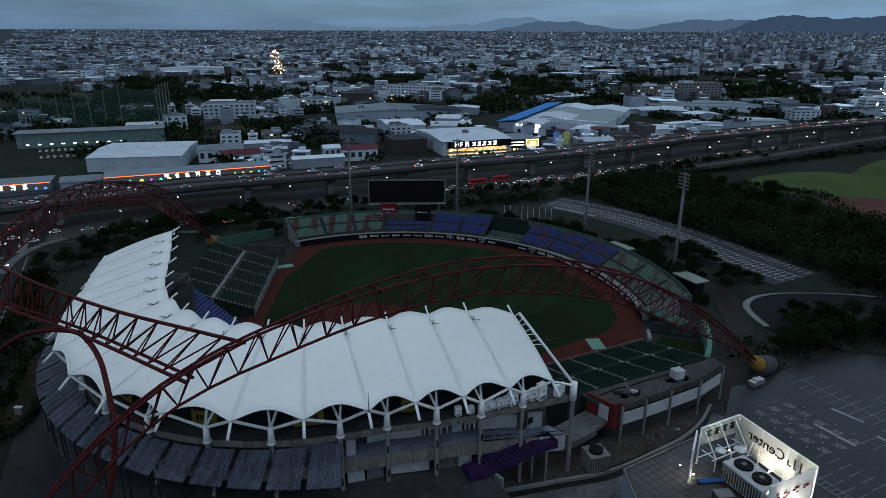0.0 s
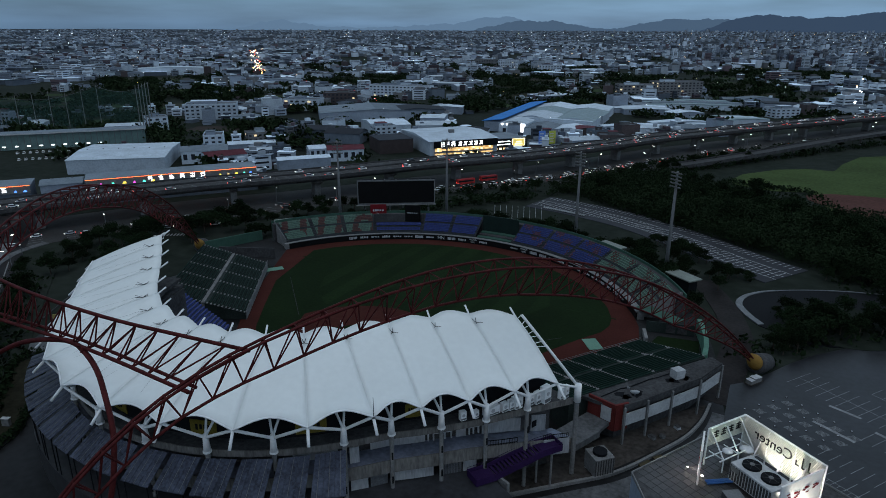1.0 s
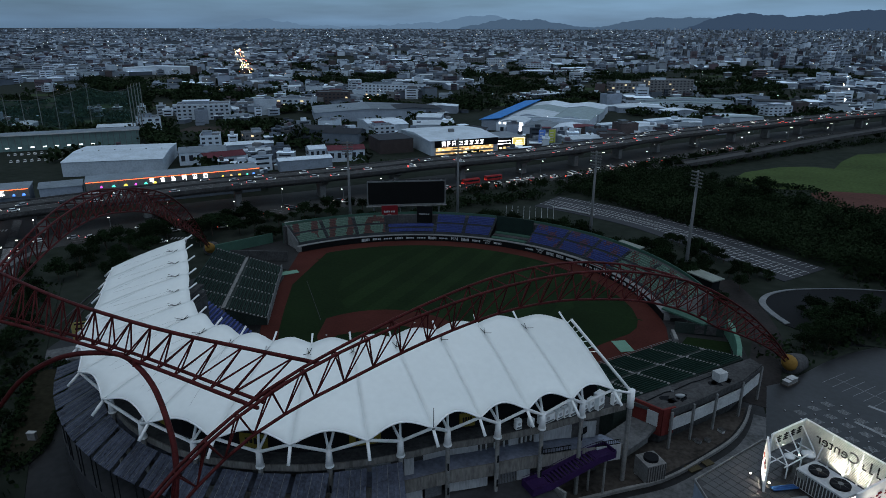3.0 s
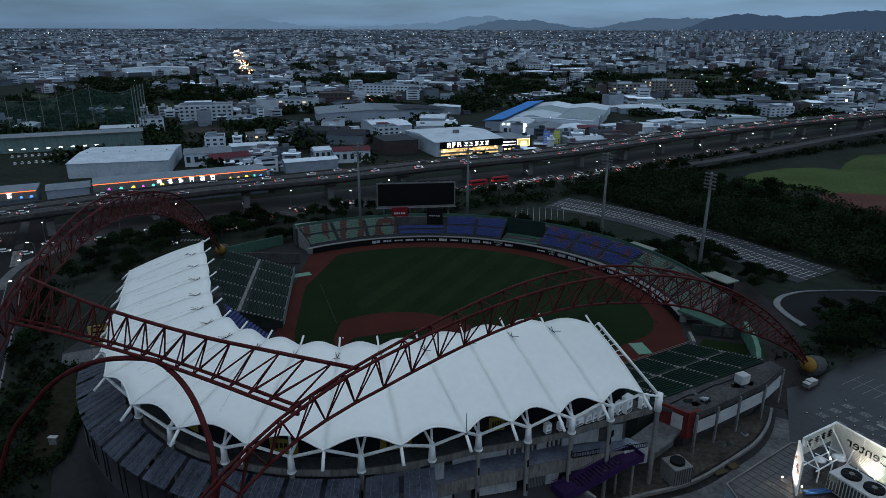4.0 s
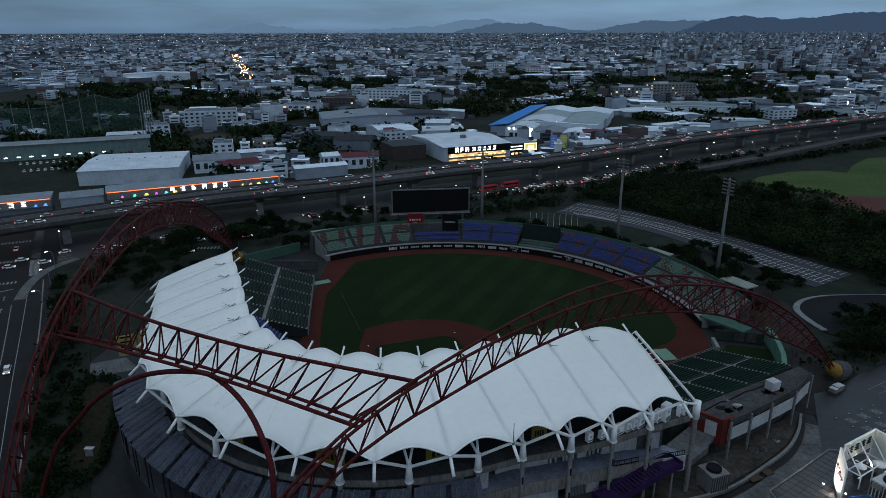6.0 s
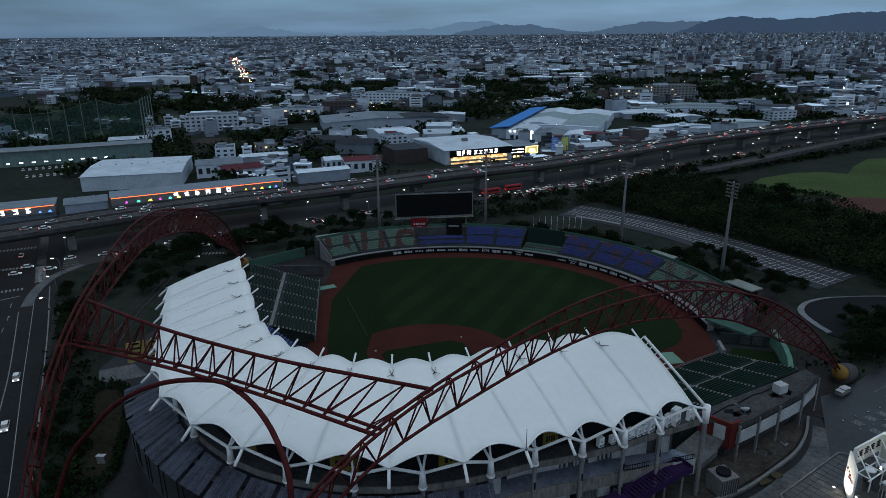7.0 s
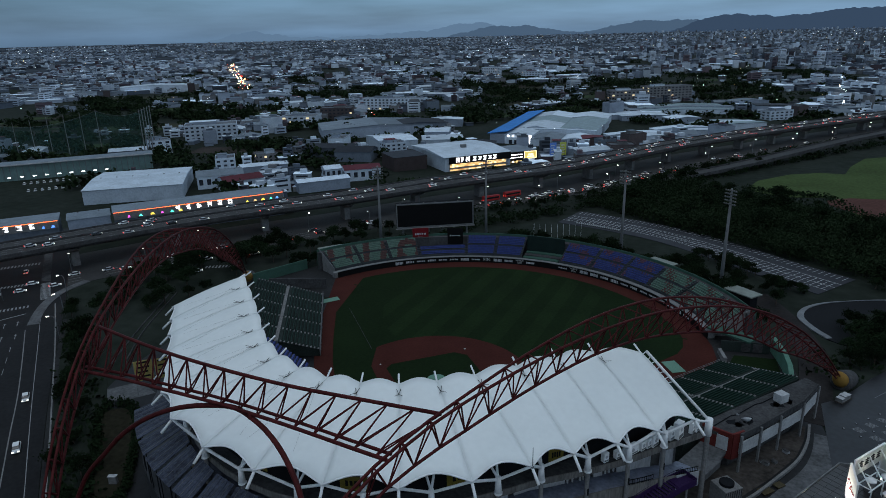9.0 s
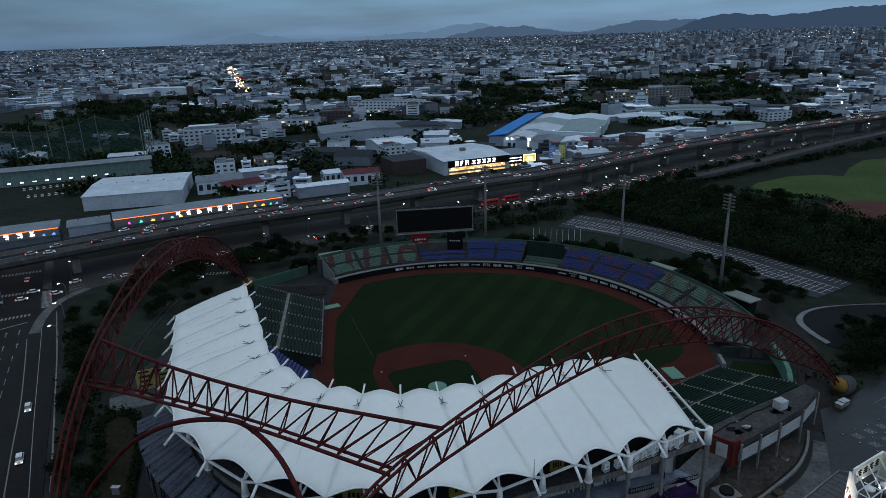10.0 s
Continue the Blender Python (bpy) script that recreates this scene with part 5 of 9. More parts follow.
for name, w, pts in (("edge_line", 0.18, [(-159.4, 6.2), (-126.5, -17.3), (-95.4, -39.6), (-74.3, -54.5), (-64.6, -61.3), (-40, -79)]), ("median_line", 0.3, [(-147.1, -7.9), (-123.7, -24.1), (-104.9, -37.4), (-87.7, -50.4), (-71.7, -62.3), (-44, -83)])):
    ln = [p[:2] for p in smooth_line(pts, 40)]
    structure(name, MB().slab(offset_line(ln, w / 2), offset_line(ln, -w / 2), -0.1, -0.03), M_LINE if w < 0.25 else M_CONC, "worn pale road line on the avenue", "marking")
kr = [p[:2] for p in smooth_line([(-160, 12.2), (-153.2, 7.5), (-121.0, -15.0), (-101.3, -29.3), (-75.7, -47.8), (-55, -63)], 40)]
structure("avenue_kerb", MB().slab(offset_line(kr, 0.2), offset_line(kr, -0.2), -0.3, 0.1), M_CONC, "pale concrete kerb along the avenue", "kerb")
av_line("edge_line", 26.5, 0.2, 0, 48)
for off in (16.5, 20.0):
    av_line("lane_line", off, 0.18, 0, 44, dash=2)
structure("footway", MB().slab(offset_line(AVL[0:48], 2.6), offset_line(AVL[0:48], 1.2), -0.3, 0.08), M_PAVE, "grey footway beside the avenue", "pavement")
structure("verge", MB().slab(offset_line(AVL[0:48], 1.2), offset_line(AVL[0:48], -12), -0.3, 0.05), M_LAND, "planted verge beside the avenue", "verge")
lawn = [p[:2] for p in smooth_line([(-51.4, -55.6), (-59.3, -48.1), (-68.0, -40.5), (-76.5, -33.1), (-78.2, -29.6), (-74.8, -26.2), (-66.6, -28.9), (-56.7, -37.1), (-46.8, -47.2), (-40.4, -54.5), (-39.0, -61.0), (-44.0, -62.5), (-51.4, -55.6)], 48)][:-1]
lcx, lcy = sum(p[0] for p in lawn) / len(lawn), sum(p[1] for p in lawn) / len(lawn)
structure("lawn", MB().prism([(lcx + (x - lcx) * 0.8, lcy + (y - lcy) * 0.8) for x, y in lawn], -0.3, 0.15), mat("dry_lawn", (0.0175, 0.0165, 0.0105), 0.95, var=0.5, scale=0.12, fine=0.8), "dark rounded lawn beside the stand", "grass")
structure("lawn_hedge", MB().prism(lawn, -0.3, 0.08), M_BLACK, "dark planted rim round the lawn", "grass")
structure("lawn_paving", MB().prism([(-86, -26), (-79, -17), (-70, -20), (-74, -25.6), (-79, -29)], -0.3, -0.05), M_RING, "worn grey paving at the head of the lawn", "pavement")
for pts in ([(-125.8, 35.8), (-105.2, 0.0), (-97.0, -13.1)], [(-124.9, 39.3), (-105.1, 4.5), (-95, -9)]):
    ln = [p[:2] for p in smooth_line(pts, 20)]
    structure("path_kerb", MB().slab(offset_line(ln, 0.15), offset_line(ln, -0.15), -0.3, 0.12), M_CONC_D, "grey kerb of the path round the stand", "kerb")
ob = thing("sign_box", "small pale grey metal cabinet standing on the grass", "cabinet", -46.5, -52.5, 0.1, 0.4)
part("casing", MB().box(-0.9, -0.4, 0.1, 0.9, 0.4, 1.9), M_CONC, ob)
part("cap", MB().box(-1.0, -0.5, 1.9, 1.0, 0.5, 2.0), M_WALLW, ob)
part("plinth", MB().box(-1.0, -0.5, 0, 1.0, 0.5, 0.1), M_CONC_D, ob)
for cx, cy in ((-71.6, -21.2), (-67.6, -17.6)):
    ob = thing("banner", "yellow banner with dark marks hung on the end of the stand", "banner", cx, cy, 4.4, 0.85, "yellow banners")
    part("cloth", MB().box(-2.4, -0.1, 0, 2.4, 0.1, 6.0), mat("yellow_end_banner", (0.28, 0.235, 0.085), 0.7), ob)
    for k in range(4):
        part("dark_mark", MB().box(-1.6, -0.14, 1.0 + 1.4 * k, 1.5 - 0.4 * (k % 2), 0.14, 1.5 + 1.4 * k), M_DARK, ob)
    part("frame", MB().box(-2.5, -0.06, -4.4, -2.4, 0.06, 6.0).box(2.4, -0.06, -4.4, 2.5, 0.06, 6.0), M_STEEL, ob)


def zebra(cx, cy, yaw, length, bar, n):
    ob = thing("zebra_crossing", "white zebra crossing bars on dark asphalt", "crossing", cx, cy, 0, yaw, "zebra crossings", "structure")
    for k in range(n):
        x = -length / 2 + length * (k + 0.5) / n
        part("bar", MB().box(x - length / n * 0.25, -bar / 2, -0.03, x + length / n * 0.25, bar / 2, 0.0), M_LINE, ob)


ay = math.atan2(31, -40)
zebra(-218, 33.5, math.atan2(11.8, 10.5), 20, 3.0, 15)
zebra(-195, 16.0, math.atan2(7.4, 6.9), 16, 2.6, 13)
zebra(-171, 1.0, math.atan2(7.2, 5.6), 14, 2.4, 11)
zebra(-176.5, 19.5, math.atan2(-12.0, 17.6), 21, 3.6, 16)
structure("crossing_walk", MB().prism([(-225.2, 52.1), (-221.2, 53.6), (-185.0, 27.5), (-188.4, 25.8)], -0.3, 0.06), M_CONC_D, "grey paved island beside the crossing", "pavement")
strip("footpath", [(-171.0, 34.0), (-169.5, 22.0), (-165.0, 13.0), (-157.5, 4.0), (-149.0, -4.0)], 3.6, 0.05, M_RING, "pale curving footpath between the crossing and the verge", "pavement")
structure("stop_line", MB().prism([(-164.4, -6.5), (-164.0, -6.9), (-160.9, 1.2), (-161.3, 1.6)], -0.1, -0.03), M_LINE, "white stop line before the crossing", "marking")
zebra(-131, 69, ay + 1.2, 13, 3.0, 9)
for k in range(3):
    for j in range(2):
        ob = thing("road_arrow", "white turn arrow painted on the avenue", "arrow", -145 - 10.0 * j - k * 2.4, -12.8 + 7.2 * j - k * 3.3, -0.04, ay, "arrows on the avenue", "structure")
        part("paint", MB().box(-2.2, -0.12, -0.03, 1.2, 0.12, 0.0).add([(1.2, -0.5, 0), (2.3, 0, 0), (1.2, 0.5, 0)], [(0, 1, 2)]), M_LINE, ob)

# ------- car park behind right field
CP0 = [(-9.0, 210.0), (15.0, 205.0), (45.0, 195.0), (75.0, 176.0), (100.0, 157.0), (114.0, 148.0)]
cpl = [p[:2] for p in smooth_line(CP0, 60)]
cpl = offset_line(cpl, -8)
M_BAY = mat("fresh_bay_paint", (0.38, 0.385, 0.39), 0.7, var=0.3, scale=0.6)
structure("car_park", MB().slab(offset_line(cpl, 13.5), offset_line(cpl, -12.5), -0.3, -0.02), mat("pale_asphalt", (0.035, 0.0375, 0.044), 0.7, var=0.25, scale=0.1), "grey asphalt car park with white bay lines", "car park")
mb = MB()
for i in range(1, 60):
    for off, ln in ((10.6, 4.8), (1.2, 4.8), (-3.8, 4.8)):
        a, b = offset_line(cpl, off + ln / 2)[i], offset_line(cpl, off - ln / 2)[i]
        a2, b2 = Vector(a), Vector(b)
        t = (Vector(cpl[min(i + 1, 60)]) - Vector(cpl[i])).normalized() * 0.12
        mb.add([(*(a2 - t), 0.0), (*(b2 - t), 0.0), (*(b2 + t), 0.0), (*(a2 + t), 0.0)], [(0, 1, 2, 3)])
tagged(structure("bay_markings", mb, M_BAY, "white parking bay lines", "marking"), kind="stuff")
for off in (-1.3, 3.7, -6.3):
    structure("bay_line", MB().slab(offset_line(cpl, off + 0.1), offset_line(cpl, off - 0.1), -0.03, 0.0), M_BAY, "long white parking line", "marking")

# ------- loop road with its pale kerb
loop = [p[:2] for p in smooth_line([(152.0, 140.0), (137.0, 137.0), (124.0, 133.0), (112.0, 127.0), (102.0, 120.2), (96.9, 113.3), (95.2, 105.5), (98.4, 97.0), (103.1, 90.0)], 48)]
structure("loop_road", MB().prism(loop + [(118.0, 82.0), (150.0, 95.0), (160.0, 120.0)], -0.3, -0.02), M_ASPHALT, "dark asphalt loop road", "road")
inner = [Vector(p).lerp(Vector((124.0, 108.0)), 0.012 + 0.062 * min(1, max(0, (i - 24) / 14))) for i, p in enumerate(loop)]
structure("loop_kerb", MB().slab([tuple(p) for p in inner], loop, -0.3, 0.25), mat("pale_kerb", (0.15, 0.16, 0.17), 0.7), "pale concrete kerb strip of the loop road", "kerb")
structure("loop_lawn", MB().prism(arc(126, 102, 17, 0, 354, 40), -0.3, 0.12), M_LAND, "dark planted island inside the loop", "lawn")

# ------- lane past the right field corner
strip("service_lane", [(82.0, 122.0), (89.0, 108.0), (95.0, 92.0), (98.5, 76.0), (98.5, 62.0), (97.5, 48.0), (96.5, 36.0)], 8.5, -0.05, mat("dirty_lane_asphalt", (0.019, 0.0165, 0.0162), 0.7, var=0.4, scale=0.12, fine=1.0), "dirty dark lane between the stand and the loop road", "road")

# ------- near car park
EDGE_X, EDGE_Y = [96, 103, 108, 112.4, 118.2, 126.3, 135.1, 175, 230], [42, 51, 59.1, 67, 75.7, 84.7, 92.8, 120, 150]
NP = [(99, 47)] + list(zip(EDGE_X, EDGE_Y))[1:] + [(230, -60), (120, -60), (100, -16)]
structure("near_car_park", MB().prism(NP, -0.3, -0.03), M_CARPARK, "wet dark car park with worn white markings", "car park")
ax, ay2 = Vector((0.56, 0.83)), Vector((0.83, -0.56))
O = Vector((106.0, 36.0))
mb = MB()


def np_line(u0, v0, u1, v1, w=0.12):
    a, b = O + ax * u0 + ay2 * v0, O + ax * u1 + ay2 * v1
    t = (b - a).normalized()
    n2 = Vector((-t.y, t.x)) * w / 2
    mb.add([(*(a - n2), 0.0), (*(b - n2), 0.0), (*(b + n2), 0.0), (*(a + n2), 0.0)], [(0, 1, 2, 3)])


for r0 in (-27.5, -24.6, -18.5, -15.6, -10.5):
    for k in range(46):
        np_line(r0, 1.15 * k + 14, r0 + 2.3, 1.15 * k + 14, 0.1)
    np_line(r0, 14, r0, 66, 0.12)
    np_line(r0 + 2.3, 14, r0 + 2.3, 66, 0.12)
for k in range(16):
    np_line(19.5, 2.6 * k - 6, 24.5, 2.6 * k - 6)
    np_line(24.5, 2.6 * k - 6, 29.5, 2.6 * k - 6)
    if k > 6:
        np_line(11, 2.6 * k, 16, 2.6 * k)
np_line(24.5, -6, 24.5, 34, 0.14)
for k in range(12):
    np_line(-2.5, 2.4 * k + 17, 2.0, 2.4 * k + 17)
for k in range(14):
    np_line(33.0, 2.6 * k + 8, 38.0, 2.6 * k + 8)
    if k < 9:
        np_line(-9.0, 2.4 * k + 22, -4.5, 2.4 * k + 22)
np_line(33.0, 8, 33.0, 44, 0.14)
tagged(structure("bay_markings", mb, M_LINE, "worn white parking lines on wet asphalt", "marking"), kind="stuff")
for (u0, v0, u1, v1) in ((18.5, 6.1, 19.8, 13.2), (8.7, 8.4, 9.1, 18.1), (17.0, 18.0, 17.4, 27.0)):
    mb = MB()
    np_line(u0, v0, u1, v1, 0.9)
    structure("stop_band", mb, M_LINE, "broad white painted band on the asphalt", "marking")
# hatched islands, and unlit discs for the small pale marks between them
mb = MB()
for ru in (1.2, 5.8, 10.4):
    for k in range(5):
        v0 = -1.5 + 4.1 * k + 0.1 * ru
        for q in range(7):
            np_line(ru - 1.0, v0 + 0.32 * q, ru + 1.0, v0 + 0.32 * q + 0.5, 0.11)
tagged(structure("hatch_markings", mb, M_LINE, "hatched white islands on the wet asphalt", "marking"), kind="stuff")
for ru in (-1.2, 3.5, 8.1, 12.6):
    for k in range(5):
        p = O + ax * ru + ay2 * (-2.4 + 4.1 * k + 0.1 * ru)
        ob = thing("ground_light", "small round disc for a pale mark on the car park", "light", p.x, p.y, -0.03, 0, "ground lights on the car park")
        part("rim", MB().tube([(0, 0, 0), (0, 0, 0.12)], 0.34, 10), M_CONC_D, ob)
        part("lens", MB().tube([(0, 0, 0.12), (0, 0, 0.16)], 0.18, 10), M_LETTER, ob)

# ------- meadow and bare earth beyond the wood
structure("meadow", MB().prism([(74, 306), (80, 296), (99, 290), (119, 297), (128, 250), (140, 240), (240, 250), (330, 330), (360, 520), (190, 470), (150, 436), (138, 400), (132, 370), (117, 370), (99, 358), (80, 331)], -0.3, -0.05), M_FIELD, "wide mown green meadow", "grass")
structure("bare_patch", MB().prism([(115.7, 286.5), (121, 292), (128, 297.7), (147, 301), (175, 301), (205, 290), (212, 268), (185, 248), (150, 243), (135, 251), (124.9, 266.3), (117, 277)], -0.3, 0.0), M_EARTH, "reddish bare earth in the meadow", "earth")


# ---------------------------------------------------------------- town beyond the highway
# wall and roof colours, tinged blue for the haze over the town
PALETTE = [mat("render_" + n, c, 0.85, var=0.18, scale=0.15, fine=1.0, rand=0.2, bump=0.0) for n, c in (
    ("grey_white", (0.42, 0.48, 0.55)), ("pale_blue_grey", (0.23, 0.27, 0.33)), ("mid_grey", (0.10, 0.12, 0.148)), ("dull_brown", (0.07, 0.058, 0.06)), ("tile_beige", (0.14, 0.142, 0.148)))]
ROOFS = [mat("roof_" + n, c, 0.7, var=0.2, scale=0.12, fine=0.9, rand=0.2, bump=0.0) for n, c in (
    ("pale_metal", (0.46, 0.53, 0.60)), ("grey_metal", (0.14, 0.17, 0.20)), ("dark_sheet", (0.028, 0.032, 0.04)), ("dull_red", (0.09, 0.026, 0.034)), ("blue_sheet", (0.035, 0.16, 0.42)), ("concrete", (0.095, 0.105, 0.12)))]
def islands(n, c, k):
    return mat("far_" + n, c, 0.8, var=0.15, scale=0.05, fine=0.3, bump=0.0, island=k)


# colours of the small and far houses, their blue tinge standing for haze
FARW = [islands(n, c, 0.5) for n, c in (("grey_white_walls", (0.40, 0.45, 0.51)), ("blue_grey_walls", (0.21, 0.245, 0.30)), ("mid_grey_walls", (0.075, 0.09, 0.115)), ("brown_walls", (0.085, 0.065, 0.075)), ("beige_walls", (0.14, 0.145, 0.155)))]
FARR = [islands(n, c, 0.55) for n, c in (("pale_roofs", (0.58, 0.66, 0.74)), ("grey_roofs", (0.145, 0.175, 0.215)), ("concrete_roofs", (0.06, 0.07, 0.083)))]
M_WIN = mat("window_glass", (0.025, 0.03, 0.04), 0.15, var=0.2, bump=0.0, spec=0.5)
M_WIN_LIT = glow("lit_window", (1.0, 0.72, 0.4), 0.9)
L_WHITE = glow("lamp_cool_white", (0.85, 0.95, 1.0), 12.0)
L_WARM = glow("lamp_warm", (1.0, 0.62, 0.25), 10.0)
L_RED = glow("tail_lamp", (1.0, 0.05, 0.03), 3.5)
L_SIGN = glow("lit_white_sign", (0.95, 0.97, 1.0), 3.0)
L_SHOP = glow("lit_shop_window", (1.0, 0.66, 0.28), 0.95)
L_NEON = glow("orange_neon", (1.0, 0.16, 0.04), 3.0)
L_GREEN = glow("green_sign", (0.1, 0.9, 0.6), 1.5)
L_BLUE = glow("blue_sign", (0.1, 0.3, 1.0), 1.6)

unit_win = MB().box(-0.5, -0.5, -0.5, 0.5, 0.5, 0.5)
win_mesh, win_lit_mesh = unit_win.mesh("window", M_WIN), unit_win.mesh("window_lit", M_WIN_LIT)


def windows_on(ob, w, d, h, floors, across, rng, z0=0.0, lit=0.04, front_only=False, wall=None):
    """Recess-dark panes on the faces of a block, each an object of its own."""
    fh = h / floors
    yaw = ob.matrix_basis.to_euler().z
    for fl in range(floors):
        z = z0 + fh * (fl + 0.55)
        for side in range(1 if front_only else 4):
            # the faces turned away from the stadium stay plain
            if math.sin(yaw + (side - 1) * math.pi / 2) > 0.2:
                continue
            L, D = (w, d) if side % 2 == 0 else (d, w)
            n = max(1, int(across * L / w))
            for k in range(n):
                x = -L / 2 + L * (k + 0.5) / n
                a = side * math.pi / 2
                px, py = x * math.cos(a) + (D / 2) * math.sin(a), x * math.sin(a) - (D / 2) * math.cos(a)
                win = part("window", win_lit_mesh if rng.random() < lit else win_mesh, None, wall or ob)
                win.matrix_basis = Matrix.LocRotScale((px, py, z), Euler((0, 0, a)), Vector((L / n * 0.5, 0.12, fh * 0.45)))


def flat_block(x, y, w, d, h, yaw, label, wall=0, across=5, floors=3, rng=None, lit=0.04, name="house", windows=True):
    """Flat-roofed building with parapet, rooftop room and windows."""
    rng = rng or random.Random(int(x * 13 + y * 7))
    ob = thing(name, label, "building", x, y, -0.2, radians(yaw))
    body = part("wall", MB().box(-w / 2, -d / 2, 0, w / 2, d / 2, h), PALETTE[wall], ob)
    part("roof", MB().box(-w / 2 + 0.3, -d / 2 + 0.3, h, w / 2 - 0.3, d / 2 - 0.3, h + 0.12), ROOFS[5], ob)
    par = MB()
    for q in ((-w / 2, -d / 2, w / 2, -d / 2 + 0.3), (-w / 2, d / 2 - 0.3, w / 2, d / 2), (-w / 2, -d / 2 + 0.3, -w / 2 + 0.3, d / 2 - 0.3), (w / 2 - 0.3, -d / 2 + 0.3, w / 2, d / 2 - 0.3)):
        par.box(q[0], q[1], h, q[2], q[3], h + 1.0)
    part("parapet", par, PALETTE[wall], ob)
    sw, sd = w * rng.uniform(0.25, 0.5), d * rng.uniform(0.3, 0.55)
    sx, sy = rng.uniform(-0.2, 0.2) * w, rng.uniform(-0.1, 0.2) * d
    part("rooftop_room", MB().box(sx - sw / 2, sy - sd / 2, h + 0.12, sx + sw / 2, sy + sd / 2, h + 2.8), PALETTE[(wall + 1) % 5], ob)
    part("rooftop_sheet", MB().box(sx - sw / 2 - 0.4, sy - sd / 2 - 0.4, h + 2.8, sx + sw / 2 + 0.4, sy + sd / 2 + 0.4, h + 3.0), ROOFS[rng.choice((0, 1, 1, 3))], ob)
    if rng.random() < 0.6:
        tx, ty = rng.uniform(-0.35, 0.35) * w, -0.3 * d
        part("water_tank", MB().tube([(tx, ty, h + 0.12), (tx, ty, h + 2.0)], 0.7, 8), M_STEEL, ob)
    if windows:
        windows_on(ob, w, d, h, floors, across, rng, lit=lit, wall=body)
    return ob


def shed(x, y, w, d, h, yaw, label, wall=0, roof=0, rise=2.5, across=0, name="warehouse", ridge="x"):
    """Gabled metal shed with eaves; the ridge runs along its width (x) or depth (y)."""
    ob = thing(name, label, "building", x, y, -0.2, radians(yaw))
    part("wall", MB().box(-w / 2, -d / 2, 0, w / 2, d / 2, h), PALETTE[wall], ob)
    e = 0.5
    if ridge == "x" and y < 420:
        prof = [(-d / 2 - e, h), (0, h + rise), (d / 2 + e, h), (0, h + rise - 0.3)]
        pts = [(sx * (w / 2 + e), py, pz) for sx in (-1, 1) for py, pz in prof]
        gab = [(sx * w / 2, py, pz) for sx in (-1, 1) for py, pz in ((-d / 2, h), (0, h + rise - 0.35), (d / 2, h))]
    else:
        prof = [(-w / 2 - e, h), (0, h + rise), (w / 2 + e, h), (0, h + rise - 0.3)]
        pts = [(px, sy * (d / 2 + e), pz) for sy in (-1, 1) for px, pz in prof]
        gab = [(px, sy * d / 2, pz) for sy in (-1, 1) for px, pz in ((-w / 2, h), (0, h + rise - 0.35), (w / 2, h))]
    half_a = MB().add([pts[0], pts[1], pts[5], pts[4], pts[3], pts[7]], [(0, 1, 2, 3), (0, 4, 1), (3, 2, 5), (0, 3, 5, 4)])
    half_b = MB().add([pts[2], pts[1], pts[5], pts[6], pts[3], pts[7]], [(0, 1, 2, 3), (0, 4, 1), (3, 2, 5), (0, 3, 5, 4)])
    part("roof_slope", half_a, ROOFS[roof], ob)
    part("roof_slope", half_b, ROOFS[roof], ob)
    part("gable", MB().add(gab, [(0, 1, 2), (3, 5, 4), (0, 3, 4, 1), (1, 4, 5, 2)]), PALETTE[wall], ob)
    if ridge == "x" and y < 420:
        n = max(2, int(w / 9))
        for k in range(n):
            part("ridge_vent", MB().box(-w / 2 + w * (k + 0.5) / n - 0.4, -0.4, h + rise - 0.25, -w / 2 + w * (k + 0.5) / n + 0.4, 0.4, h + rise + 0.35), M_STEEL, ob)
    if across:
        windows_on(ob, w, d, h, 1, across, random.Random(int(x)), lit=0.0)
    return ob


